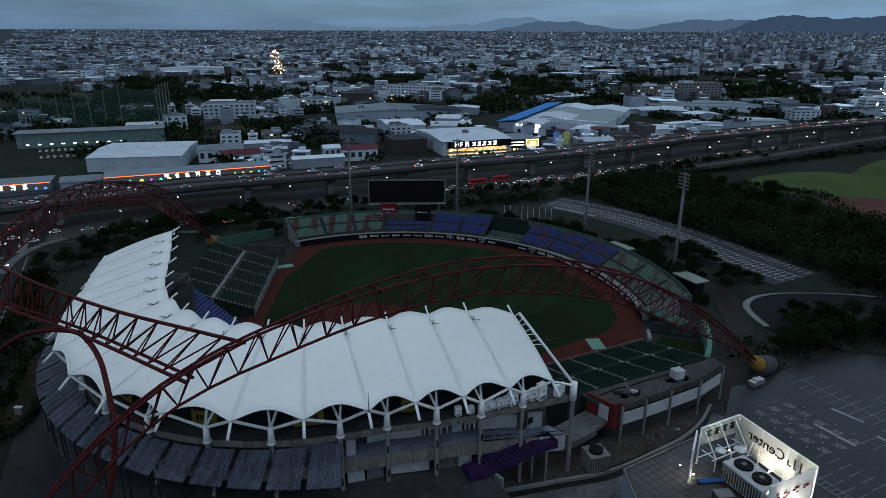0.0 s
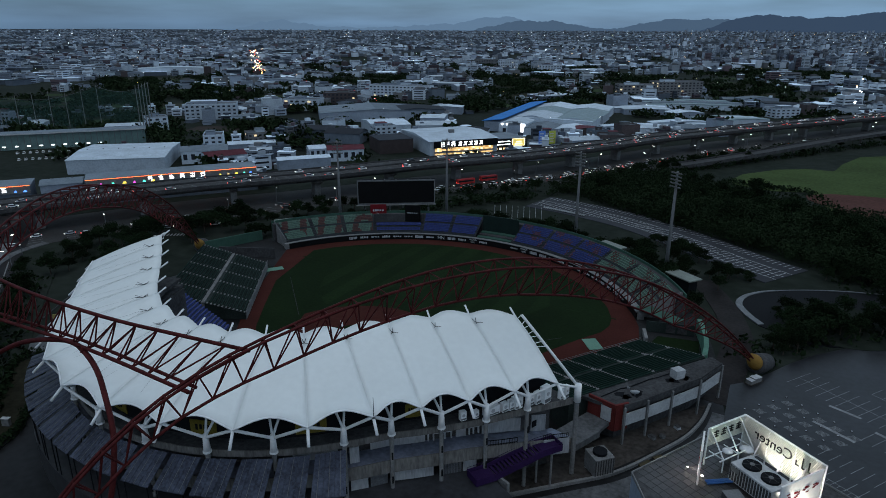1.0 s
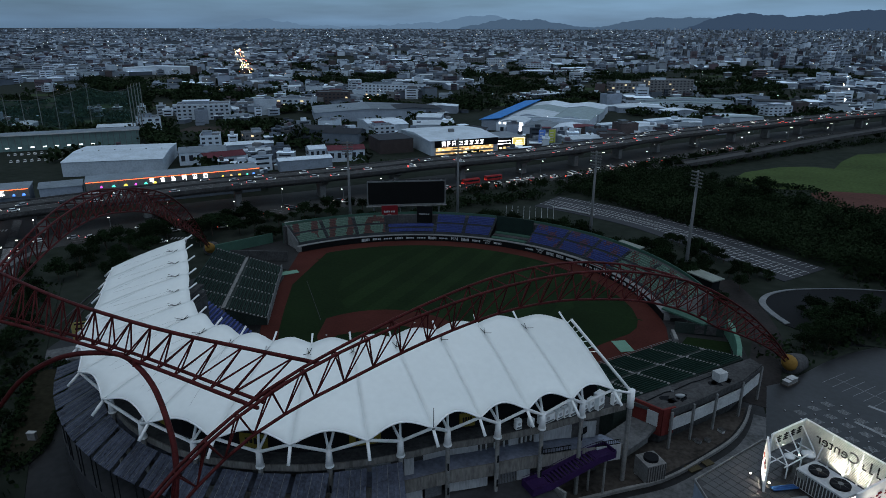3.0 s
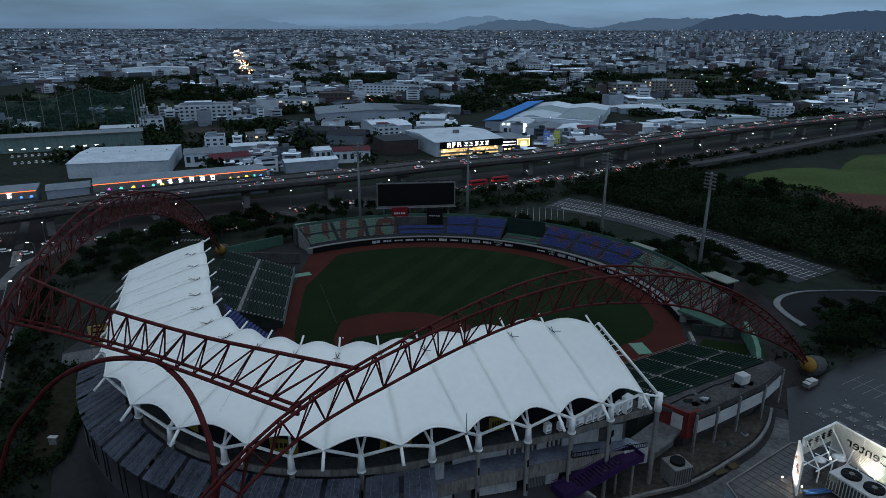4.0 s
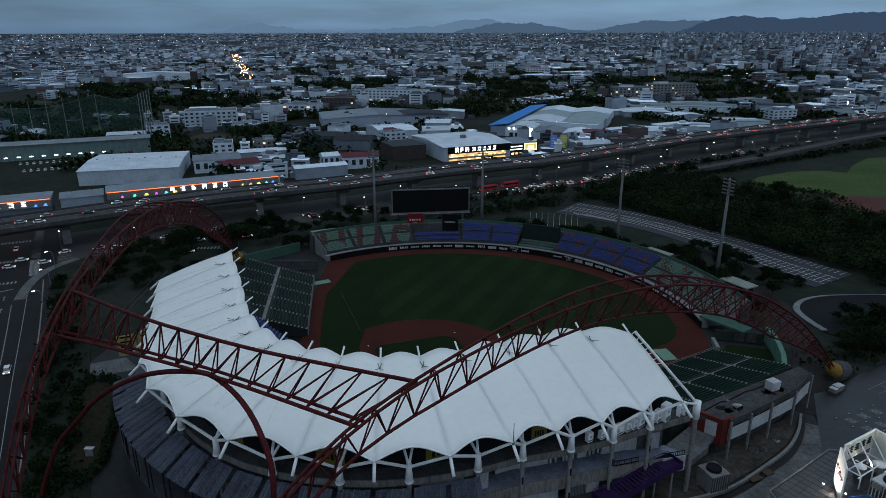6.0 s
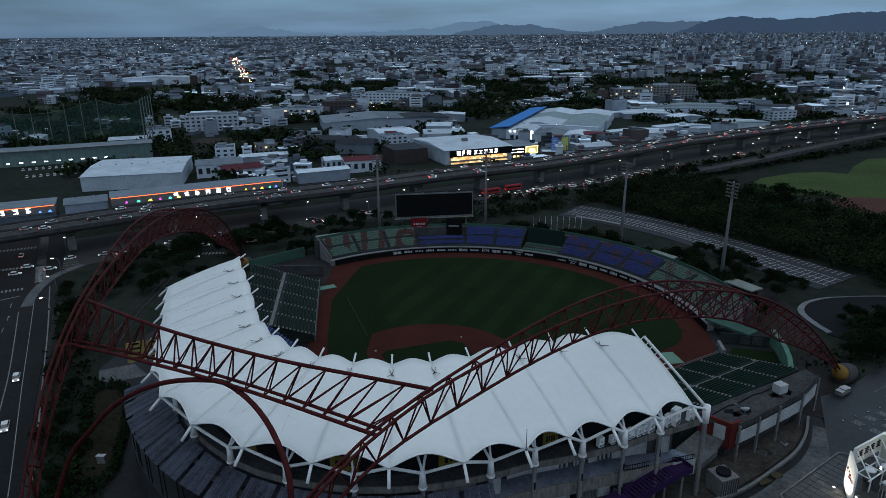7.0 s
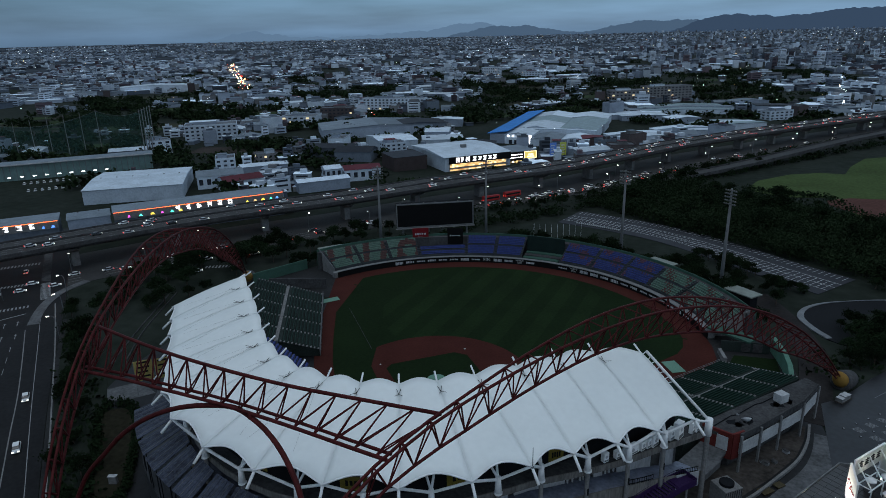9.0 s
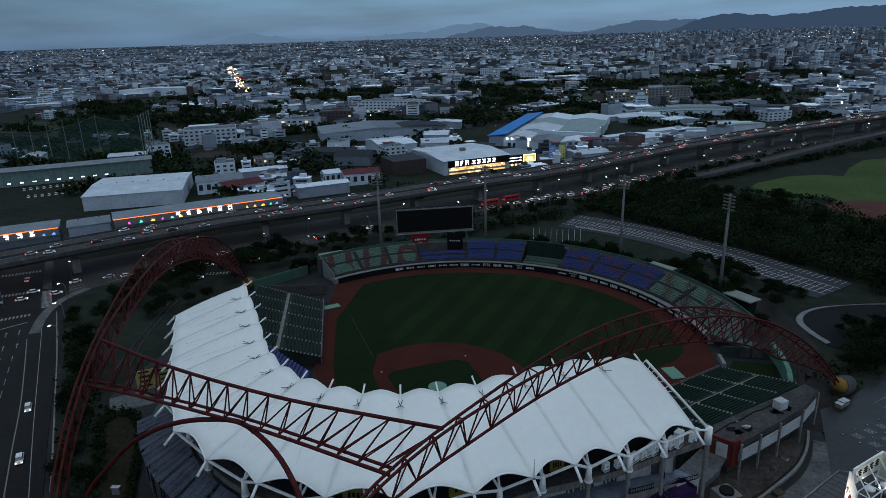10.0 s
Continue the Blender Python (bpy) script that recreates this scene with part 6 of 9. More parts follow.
# long furniture shops facing the highway, with lit lettering
def lit_shop(x, y, w, d, h, yaw, n_big, rng, shift, small):
    ob = thing("roadside_shop", "long low shop with a glowing orange roof line and white signs", "building", x, y, -0.2, radians(yaw), "shops along the highway")
    part("wall", MB().box(-w / 2, -d / 2, 0, w / 2, d / 2, h), PALETTE[2], ob)
    part("roof", MB().box(-w / 2 - 0.4, -d / 2, h, w / 2 + 0.4, d / 2 + 0.4, h + 0.5), ROOFS[1], ob)
    board = part("sign_board", MB().box(-w / 2, -d / 2 - 0.35, h - 3.6, w / 2, -d / 2 - 0.02, h - 0.1), M_CONC, ob)
    part("neon_line", MB().box(-w / 2, -d / 2 - 0.6, h + 0.05, w / 2, -d / 2 - 0.4, h + 0.27), L_NEON, ob, "glowing orange tube")
    # white characters in the middle of the board, small coloured signs on both sides of them
    for k in range(n_big):
        xx, zz = (0.03 + 0.062 * (k - n_big / 2 + 0.5)) * 86 + shift, h - 2.5
        mb = MB()
        for f in rng.sample((0.1, 0.75, 1.4, 1.95), 3):
            mb.box(xx - rng.uniform(0.6, 1.15), -d / 2 - 0.5, zz + f, xx + rng.uniform(0.6, 1.15), -d / 2 - 0.36, zz + f + 0.32)
        for f in rng.sample((-0.85, -0.2, 0.45, 0.8), 2):
            mb.box(xx + f, -d / 2 - 0.5, zz - 0.1, xx + f + 0.3, -d / 2 - 0.36, zz + 2.3)
        part("sign_mark", mb, L_SIGN, board, "lit white sign mark")
    for k, (f, m) in enumerate(small):
        xx, zz, q = f * w, h - 3.0, 0.6 + 0.2 * (k % 3)
        mb = MB().box(xx - q, -d / 2 - 0.5, zz, xx + q, -d / 2 - 0.36, zz + 0.4).box(xx - 0.5 * q, -d / 2 - 0.5, zz + 0.4, xx + 0.7 * q, -d / 2 - 0.36, zz + 1.0)
        part("sign_mark", mb, m, board, "small coloured lit sign")
    return ob


rng = random.Random(9)
L_PINK, L_YELLOW = glow("magenta_sign", (0.9, 0.1, 0.7), 1.5), glow("yellow_sign", (1.0, 0.75, 0.1), 1.4)
lit_shop(-193.5, 122.0, 86, 16, 12.9, 53, 6, rng, -1.8, ((-0.42, L_PINK), (-0.355, L_GREEN), (-0.29, L_YELLOW), (-0.235, L_PINK), (-0.18, L_GREEN), (-0.13, L_YELLOW), (0.27, L_YELLOW), (0.32, L_SHOP), (0.37, L_YELLOW), (0.42, L_GREEN), (0.46, L_BLUE)))
lit_shop(-249.0, 50.5, 46, 16, 12.6, 52, 3, rng, 4.0, ((0.36, L_BLUE), (0.45, L_BLUE)))
shed(-228.5, 80.5, 19, 16, 11.6, 53, "plain pale shop hall between the lit furniture shops", 1, 1, 1.4)

shed(-290, 165, 58, 60, 9.0, 40, "large white warehouse with a pale metal roof", 0, 0, 1.6, 0)
shed(-255, 200, 30, 24, 8.5, 46, "white workshop with a dull red stripe", 0, 1, 1.5, 6)
shed(-231, 194, 26, 16, 7.5, 60, "white house with a dull red gable roof", 0, 3, 2.4, 4, name="house")
flat_block(-405, 282, 18, 15, 11.5, 60, "small white three-storey house", 0, 3, 3)
flat_block(-423, 365, 50, 26, 14.5, 42, "pale four-storey apartment block with balconies", 0, 10, 4)
shed(-196, 248, 12, 12, 6.5, 51, "small white house with a gabled roof", 0, 0, 2.0, 3, name="house")
shed(-172, 250, 25, 16, 8.0, 41, "pale two-storey house with a dull red roof", 0, 3, 2.2, 5, name="house")
flat_block(-193, 332, 18, 16, 12, 50, "white four-storey house with rows of square windows", 0, 4, 4)
shed(-221, 378, 34, 46, 8.0, 48, "pale metal warehouse among the houses", 0, 0, 2.2)
shed(-252, 322, 52, 22, 7.5, 17, "long dark-roofed open shed", 2, 2, 2.4)
shed(-216, 312, 30, 22, 8.0, 17, "dark-roofed open shed with steel posts", 2, 2, 3.0)
shed(-283, 450, 110, 62, 9.0, 40, "broad grey industrial hall with metal roof", 1, 1, 3.0)
shed(-245, 470, 60, 40, 9.5, 40, "dark-roofed industrial hall beside another", 2, 2, 2.5)
flat_block(-389, 468, 40, 22, 12, 20, "white workshop block of three storeys", 0, 6, 3)
flat_block(-379, 524, 38, 22, 15, 29, "brown brick apartment block", 3, 8, 4)
flat_block(-370, 648, 86, 18, 15, 12, "long white row of terraced houses", 0, 16, 4)
shed(-181, 400, 36, 30, 7.0, 30, "pale metal shed behind the store", 0, 0, 1.8)
shed(-255, 245, 34, 14, 6.0, 48, "low pale shed behind the shops", 1, 0, 1.4)
shed(-226, 230, 30, 12, 6.0, 50, "low pale shed beside the highway", 1, 0, 1.2)
shed(-178, 212, 34, 12, 7.0, 50, "low pale shed beside the highway", 1, 0, 1.2)
def shed_row(x, y, w, d, n, h, yaw, label, wall=0, seed=1):
    """A block of n narrow sheds side by side, each with a roof, height and length of its own."""
    rr = random.Random(seed)
    c, sn = math.cos(radians(yaw)), math.sin(radians(yaw))
    for k in range(n):
        o = d * ((k + 0.5) / n - 0.5)
        e = rr.uniform(-0.12, 0.12) * w
        shed(x - sn * o + c * e, y + c * o + sn * e, w * rr.uniform(0.75, 1.0), d / n - 0.6, h * rr.uniform(0.8, 1.15), yaw, label, wall, rr.choice((0, 0, 0, 1, 6)), rr.uniform(1.0, 1.7))


M_SHEET = mat("weathered_teal_sheet", (0.20, 0.26, 0.28), 0.6, var=0.25, scale=0.1, fine=0.8, stretch=(1, 4, 1))
ROOFS.append(M_SHEET)
shed_row(-13, 478, 58, 36, 3, 6.0, 38, "white metal warehouse along the highway", 0, 1)
shed_row(12, 526, 58, 36, 3, 6.0, 38, "white metal warehouse along the highway", 0, 2)
shed_row(-5, 706, 112, 54, 4, 6.5, 25, "long blue-white factory hall", 0, 3)
shed_row(-42, 636, 66, 44, 3, 6.0, 25, "pale factory hall beside the warehouses", 1, 4)
shed_row(46, 575, 70, 36, 3, 6.0, 42, "pale warehouse along the highway", 0, 5)
shed(2, 604, 34, 20, 6.5, 37, "small pale shed beside warehouses", 1, 0, 1.6)
shed(60, 775, 46, 20, 9.0, 30, "low grey shed beside the road", 1, 1, 2.0)
flat_block(-88, 780, 48, 25, 18.5, 28, "beige apartment block with balconies", 4, 9, 5, lit=0.05)
flat_block(-45, 836, 66, 25, 20.5, 40, "beige apartment block with balconies", 4, 12, 6, lit=0.05)
flat_block(-497, 1327, 42, 20, 20, 5, "pale far apartment block with flat roof", 0, 8, 6)
flat_block(-583, 1386, 53, 20, 17.5, 0, "pale far apartment block with flat roof", 4, 8, 5)
flat_block(-378, 1273, 50, 20, 14, 30, "white row of houses with flat roofs", 0, 8, 4)
flat_block(91, 668, 30, 20, 9, 42, "pale workshop building beside the highway", 0, 5, 3)
shed(-57, 442, 32, 15, 6.0, 44, "shop hall with a dull red front", 3, 3, 1.5)
shed(-997, 802, 121, 40, 13, 50, "long white factory with a metal roof", 0, 0, 3)
shed(-634, 714, 55, 30, 9, 20, "grey hall with a metal roof", 1, 1, 2.5)

# the furniture store with its lit front
store = thing("furniture_store", "white-roofed store with a black lit front and yellow windows", "building", -132, 330, -0.2, radians(49.5))
part("wall", MB().box(-27, -32, 0, 27, 32, 10.5), PALETTE[0], store)
part("roof", MB().add([(-28, -33, 10.5), (28, -33, 10.5), (28, 33, 10.5), (-28, 33, 10.5), (-28, 0, 12.6), (28, 0, 12.6)], [(0, 1, 5, 4), (3, 2, 5, 4), (0, 4, 3), (1, 2, 5)]), ROOFS[0], store, "pale metal roof")
front = part("front_panel", MB().box(-24, -32.9, 5.4, 27, -32.1, 10.4), M_BLACK, store)
SHOPS = [L_SHOP, glow("dim_shop_window", (1.0, 0.6, 0.22), 0.35), glow("bright_shop_window", (1.0, 0.8, 0.45), 1.7)]
wrng = random.Random(4)
for k in range(28):
    x0 = -23 + k * 1.65
    for z0, z1 in ((2.9, 4.0), (4.1, 5.2), (0.4, 1.5)):
        part("shop_window", MB().box(x0, -32.5, z0, x0 + 1.45, -32.05, z1), SHOPS[wrng.choice((0, 0, 1, 2))], store, "lit yellow shop window" if k == 0 else "")
for z in (1.6, 2.75):
    part("canopy_rail", MB().box(-24, -33.2, z, 24, -32.2, z + 0.14), M_STEEL, store)
for k, wd in enumerate((2.6, 2.2, 2.8)):
    mb = MB()
    x0 = -18.5 + k * 4.0
    mb.box(x0, -33.1, 6.3, x0 + 0.7, -32.95, 9.7).box(x0 + 0.7, -33.1, 9.1, x0 + wd, -32.95, 9.7).box(x0 + 0.7, -33.1, 7.7, x0 + wd, -32.95, 8.3)
    if k != 1:
        mb.box(x0 + wd - 0.6, -33.1, 6.3, x0 + wd, -32.95, 9.2)
    part("sign_mark", mb, L_SIGN, front, "lit white sign mark")
for k in range(5):
    mb = MB()
    x0 = -5.0 + k * 4.2
    mb.box(x0, -33.1, 6.6, x0 + 2.6, -32.95, 7.1).box(x0 + 0.2, -33.1, 8.8, x0 + 2.8, -32.95, 9.3).box(x0 + 1.0, -33.1, 7.1, x0 + 1.5, -32.95, 8.8).box(x0 + 2.1, -33.1, 7.3, x0 + 2.5, -32.95, 8.6)
    part("sign_mark", mb, L_SIGN, front, "lit white sign mark")
part("roof_box", MB().box(-2, -8, 12.0, 2, -5, 14.5), M_STEEL, store)
annex = thing("shop_annex", "black shop hall with a bright yellow lit corner", "building", -97.5, 349, -0.2, radians(49.5))
part("wall", MB().box(-15, -14, 0, 15, 14, 8.5), M_BLACK, annex)
part("roof", MB().box(-15.3, -14.3, 8.5, 15.3, 14.3, 8.9), ROOFS[1], annex)
part("lit_corner", MB().box(5, -14.4, 3.0, 15.2, -14.0, 8.0), glow("lit_picture_board", (0.75, 0.6, 0.16), 0.55), annex, "bright yellow lit front")
part("board_frame", MB().box(4.6, -14.7, 7.9, 15.4, -14.0, 8.3).box(4.6, -14.7, 2.7, 15.4, -14.0, 3.0).box(4.6, -14.7, 3.0, 5.0, -14.0, 7.9).box(15.0, -14.7, 3.0, 15.4, -14.0, 7.9), SHOPS[2], annex, "glowing frame")
part("pale_mark", MB().box(7, -14.5, 3.6, 13.4, -14.4, 4.8).box(8, -14.5, 5.2, 12.6, -14.4, 6.4), SHOPS[2], annex)
for k in range(8):
    part("shop_window", MB().box(-13 + k * 3.4, -14.4, 0.5, -11 + k * 3.4, -14.0, 1.9), SHOPS[k % 3], annex)
for z in (4.0, 6.2):
    part("sign_mark", MB().box(-13, -14.35, z, 3, -14.05, z + 0.6), L_SIGN, annex)
side = thing("dark_hall", "dark brown windowless hall beside the store", "building", -163, 296, -0.2, radians(49.5))
part("wall", MB().box(-13, -14, 0, 13, 14, 10), mat("dark_brown_cladding", (0.05, 0.04, 0.04), 0.8), side)
part("roof", MB().box(-13.2, -14.2, 10, 13.2, 14.2, 10.3), ROOFS[2], side)

# the blue-roofed market hall: a row of broad low sheds side by side
hall = thing("market_hall", "big hall with pale metal roofs and a bright blue side roof", "building", -119, 488, -0.2, radians(96))
def hall_shed(x0, x1, y0, y1, h, r, m, ridge=0.5):
    part("wall", MB().box(x0, y0, 0, x1, y1, h), PALETTE[0], hall)
    ym = y0 + (y1 - y0) * ridge
    part("roof_slope", MB().add([(x0 - 0.4, y0 - 0.5, h), (x1, y0 - 0.5, h), (x1, ym, h + r), (x0 - 0.4, ym, h + r)], [(0, 1, 2, 3)]), ROOFS[m], hall)
    part("roof_slope", MB().add([(x0 - 0.4, ym, h + r), (x1, ym, h + r), (x1, y1 + 0.5, h), (x0 - 0.4, y1 + 0.5, h)], [(0, 1, 2, 3)]), ROOFS[m], hall)
    for x in (x0 - 0.1, x1 - 0.2):
        part("gable", MB().add([(x, y0, h), (x, ym, h + r), (x, y1, h)], [(0, 1, 2)]), PALETTE[0], hall)


hall_shed(-64, -32, -8, 17, 8.0, 2.6, 0)
hall_shed(-72, -36, -34, -8.2, 6.0, 2.2, 1)
hall_shed(-66, -34, -58, -34.2, 5.5, 2.0, 0)
hall_shed(-31.6, -27, -60, 17, 9.0, 0.8, 0)
hall_shed(-26.6, 20, -60, -24, 8.0, 3.0, 6)
hall_shed(-26.6, 20, -23.8, 17, 8.4, 3.0, 0)
hall_shed(20.4, 64, -62, -24, 8.0, 2.8, 6)
hall_shed(20.4, 64, -23.8, 17, 8.4, 2.8, 6)
hall_shed(64.4, 108, -60, -20, 8.2, 2.6, 0)
hall_shed(64.4, 108, -19.8, 17, 8.4, 2.6, 0)
part("blue_roof", MB().add([(-64, 14.2, 11.4), (108, 14.2, 11.4), (108, 33, 9.2), (-64, 33, 9.2), (-64, 14.2, 11.0), (108, 14.2, 11.0), (108, 33, 8.8), (-64, 33, 8.8)], [(0, 1, 2, 3), (4, 5, 6, 7), (0, 1, 5, 4), (2, 3, 7, 6), (0, 3, 7, 4), (1, 2, 6, 5)]), ROOFS[4], hall, "bright blue metal roof")
part("side_wall", MB().box(-63, 17.2, 0, 107, 31, 8.7), PALETTE[1], hall)
part("lit_sign", MB().box(-64.8, -7.5, 0.8, -64.3, -3.0, 8.2), L_SIGN, hall, "tall lit white sign")
for k in range(4):
    part("wall_lamp", MB().box(-64.9, -0.5 + k * 4.4, 6.4, -64.2, 1.1 + k * 4.4, 7.9), L_SIGN, hall)
for k in range(3):
    part("front_door", MB().box(-64.5, 0 + k * 5, 0.2, -64.1, 3 + k * 5, 3.6), M_WIN, hall)
for k in range(2):
    ob = thing("billboard", "blue and yellow-green roadside billboard on a steel frame", "billboard", -66.5 + 6.5 * k, 362 + 5 * k, -0.2, radians(45))
    part("board", MB().box(-2.7, -0.3, 3, 2.7, 0.3, 13), glow("billboard_glow", (0.05, 0.12, 0.35) if k == 0 else (0.20, 0.24, 0.04), 0.3), ob)
    for z in (4.5, 6.5, 8.5, 10.5):
        part("print_mark", MB().box(-2.1, -0.36, z, 1.6 - 0.3 * (z % 3), -0.3, z + 0.8), M_LETTER, ob)
    part("post", MB().box(-0.4, -0.2, 0, 0.4, 0.2, 3), M_STEEL, ob)
for x, y, w, m, lab in ((-43, 361, 14, L_RED, "dark shop hut with a dim red lit front"), (-30, 376, 12, L_GREEN, "low shop hut with a lit green sign"), (-50, 352, 9, L_SIGN, "low shop hut with a lit white sign")):
    ob = thing("roadside_shop", lab, "shop", x, y, -0.2, radians(47))
    part("wall", MB().box(-w / 2, -4, 0, w / 2, 4, 4.5), PALETTE[2], ob)
    part("roof", MB().box(-w / 2 - 0.3, -4.5, 4.5, w / 2 + 0.3, 4.3, 4.8), ROOFS[1], ob)
    part("lit_sign", MB().box(-w / 2 + 0.6, -4.7, 3.2, w / 2 - 0.6, -4.5, 4.3), glow("dim_red_sign", (0.8, 0.06, 0.04), 0.5) if m is L_RED else m, ob)

# lit boards along the far side of the highway
for k in range(16):
    f = k / 15
    ob = thing("roadside_board", "low lit white shop board beside the highway", "sign", 37 + 51 * f, 474 + 56 * f, -0.2, radians(48), "lit boards by the highway")
    part("board", MB().box(-1.7, -0.2, 7.0, 1.7, 0.2, 8.1), (L_SIGN, L_SIGN, L_SIGN, L_GREEN)[k % 4], ob)
    part("post", MB().box(-0.15, -0.15, 0, 0.15, 0.15, 7.0), M_STEEL, ob)
for k in range(7):
    f = k / 6
    ob = thing("roadside_board", "low lit yellow shop board beside the highway", "sign", -5.6 + 23 * f, 404.5 + 42 * f, -0.2, radians(60), "lit boards by the highway")
    part("board", MB().box(-1.8, -0.2, 6.2, 1.8, 0.2, 7.4), L_SHOP, ob)
    part("post", MB().box(-0.15, -0.15, 0, 0.15, 0.15, 6.2), M_STEEL, ob)

# glazed clubhouse and net poles of the practice range
club = thing("driving_range", "long glazed two-storey clubhouse with a flat pale roof edge", "building", -390, 192, -0.2, radians(50))
part("wall", MB().box(-52, -7, 0, 52, 7, 11), mat("green_grey_glass", (0.12, 0.19, 0.185), 0.3, spec=0.4), club)
part("roof", MB().box(-53, -8.5, 11, 53, 8.5, 12), ROOFS[1], club)
part("roof_edge", MB().box(-53.2, -8.9, 11.3, 53.2, -8.5, 12.1), M_WALLW, club)
for k in range(26):
    part("mullion", MB().box(-52 + k * 4.1, -7.2, 0, -51.6 + k * 4.1, -7.0, 11), M_STEEL, club)
for k in range(9):
    part("lit_bay", MB().box(-46 + k * 8.0, -7.15, 2.2, -43.6 + k * 8.0, -7.02, 2.9), L_SIGN, club)
for k in range(7):
    ob = thing("net_pole", "tall thin steel pole of the practice range net", "pole", -512 + 9 * k, 208 + 9.5 * k, -0.2, 0, "net poles of the range")
    part("pole", MB().tube([(0, 0, 0), (0, 0, 30 + 1.4 * k)], [0.4, 0.25], 6), M_CONC, ob)
for k in range(5):
    ob = thing("net_pole", "tall thin steel pole of the practice range net", "pole", -386 - 5 * k, 251 + 7 * k, -0.2, 0, "net poles of the range")
    part("pole", MB().tube([(0, 0, 0), (0, 0, 42)], [0.5, 0.3], 6), M_CONC, ob)

M_NET = bpy.data.materials.new("green_net")
M_NET.use_nodes = True
nb_ = M_NET.node_tree.nodes["Principled BSDF"]
nb_.inputs["Base Color"].default_value, nb_.inputs["Roughness"].default_value, nb_.inputs["Alpha"].default_value = (0.022, 0.075, 0.066, 1), 0.9, 0.34
net = thing("practice_net", "dark green net hung between tall poles of the practice range", "net")
for (ax0, ay0, az0), (ax1, ay1, az1) in (((-512, 208, 29), (-458, 265, 37)), ((-458, 265, 37), (-406, 279, 41)), ((-512, 208, 29), (-440, 150, 27))):
    mb = MB()
    for k in range(13):
        f = k / 12
        zt = az0 + (az1 - az0) * f - 6.0 * math.sin(math.pi * f)
        for z in (0.0, zt * 0.5, zt):
            mb.v.append((ax0 + (ax1 - ax0) * f, ay0 + (ay1 - ay0) * f, z))
    for k in range(12):
        for j in range(2):
            mb.f.append((3 * k + j, 3 * k + 3 + j, 3 * k + 4 + j, 3 * k + 1 + j))
    part("net_sheet", mb, M_NET, net)
    part("top_cable", MB().tube([v for v in mb.v[2::3]], 0.12, 5), M_STEEL, net)


def hw_side(x, y):
    """Signed distance from the highway's line: positive on the town's side."""
    best, sign = 1e9, 1
    p = Vector((x, y))
    for a, b in zip(HW[:-1], HW[1:]):
        a, b = Vector(a), Vector(b)
        v = b - a
        t = max(0, min(1, (p - a).dot(v) / v.dot(v)))
        q = a + v * t
        d = (p - q).length
        if d < best:
            best = d
            sign = 1 if v.x * (p - a).y - v.y * (p - a).x > 0 else -1
    return best * sign


TAKEN = [(o.location.x, o.location.y) for o in scene.objects if o.get("category") == "building" and o.location.y > 60 and not o.parent]


def free(x, y, r):
    return all((x - a) ** 2 + (y - b) ** 2 > r * r for a, b in TAKEN)


GREEN = ((-640, 330, 110), (-740, 440, 110), (-520, 540, 70), (-390, 1300, 90), (-210, 1110, 80), (-120, 1190, 90), (-30, 1340, 100), (80, 1440, 100), (170, 1300, 90), (-300, 910, 60), (-900, 690, 110), (-580, 755, 60), (-340, 285, 70), (-470, 300, 60), (-230, 610, 70), (-130, 690, 60), (-250, 800, 90), (-330, 1000, 110), (-130, 950, 90), (-560, 420, 90), (-660, 520, 90), (60, 900, 100), (-30, 1100, 130), (-820, 640, 90), (-760, 420, 80), (-300, 560, 60), (-560, 900, 70))


def in_green(x, y, k=1.0):
    return any((x - a) ** 2 + ((y - b) * 0.8) ** 2 < (k * r) ** 2 for a, b, r in GREEN)


def built_up(x, y):
    return noise.noise(Vector((x / 170, y / 170, 3.1))) + 0.35 * noise.noise(Vector((x / 60, y / 60, 9.1)))


# nearer town: separate houses and sheds
rng = random.Random(21)
count = 0
tries = 0
while count < 330 and tries < 6000:
    tries += 1
    y = rng.uniform(120, 1150)
    x = rng.uniform(-0.95 * y - 420, 0.38 * y + 40)
    if hw_side(x, y) < 32 or in_green(x, y) or built_up(x, y) < -0.12:
        continue
    if any((x - a) ** 2 + (y - b) ** 2 < q * q for a, b, q in ((-290, 165, 62), (-390, 192, 50), (-355, 232, 40), (-425, 152, 40), (-283, 450, 75), (-228, 80, 40), (-193, 122, 52), (-245, 470, 45), (-221, 378, 36), (-252, 322, 36))):
        continue
    if not free(x, y, 26 if y < 600 else 20) or (x + 132) ** 2 + (y - 330) ** 2 < 48**2 or (x + 112) ** 2 + (y - 500) ** 2 < 92**2 or (x + 5) ** 2 + (y - 700) ** 2 < 75**2:
        continue
    TAKEN.append((x, y))
    yaw = rng.choice((45, 50, 20, 135, 110)) + rng.uniform(-6, 6)
    near = y < 520
    if rng.random() < 0.5:
        w, d = rng.uniform(16, 40), rng.uniform(12, 24)
        shed(x, y, w, d, rng.uniform(4.5, 8), yaw, rng.choice(("low metal shed with a pale roof", "grey metal workshop with a low roof")), rng.choice((0, 1, 1, 2)), rng.choice((0, 0, 1, 1, 1, 2, 5)), rng.uniform(1, 2.4))
    else:
        fl = rng.choice((2, 3, 3, 4, 4, 5))
        flat_block(x, y, rng.uniform(9, 22), rng.uniform(9, 16), fl * 3.1, yaw, rng.choice(("pale concrete house of several storeys", "grey concrete house with rooftop sheds")), rng.choice((0, 0, 1, 1, 2, 4, 3)), rng.randint(3, 5), fl, rng, windows=y < 330)
    count += 1

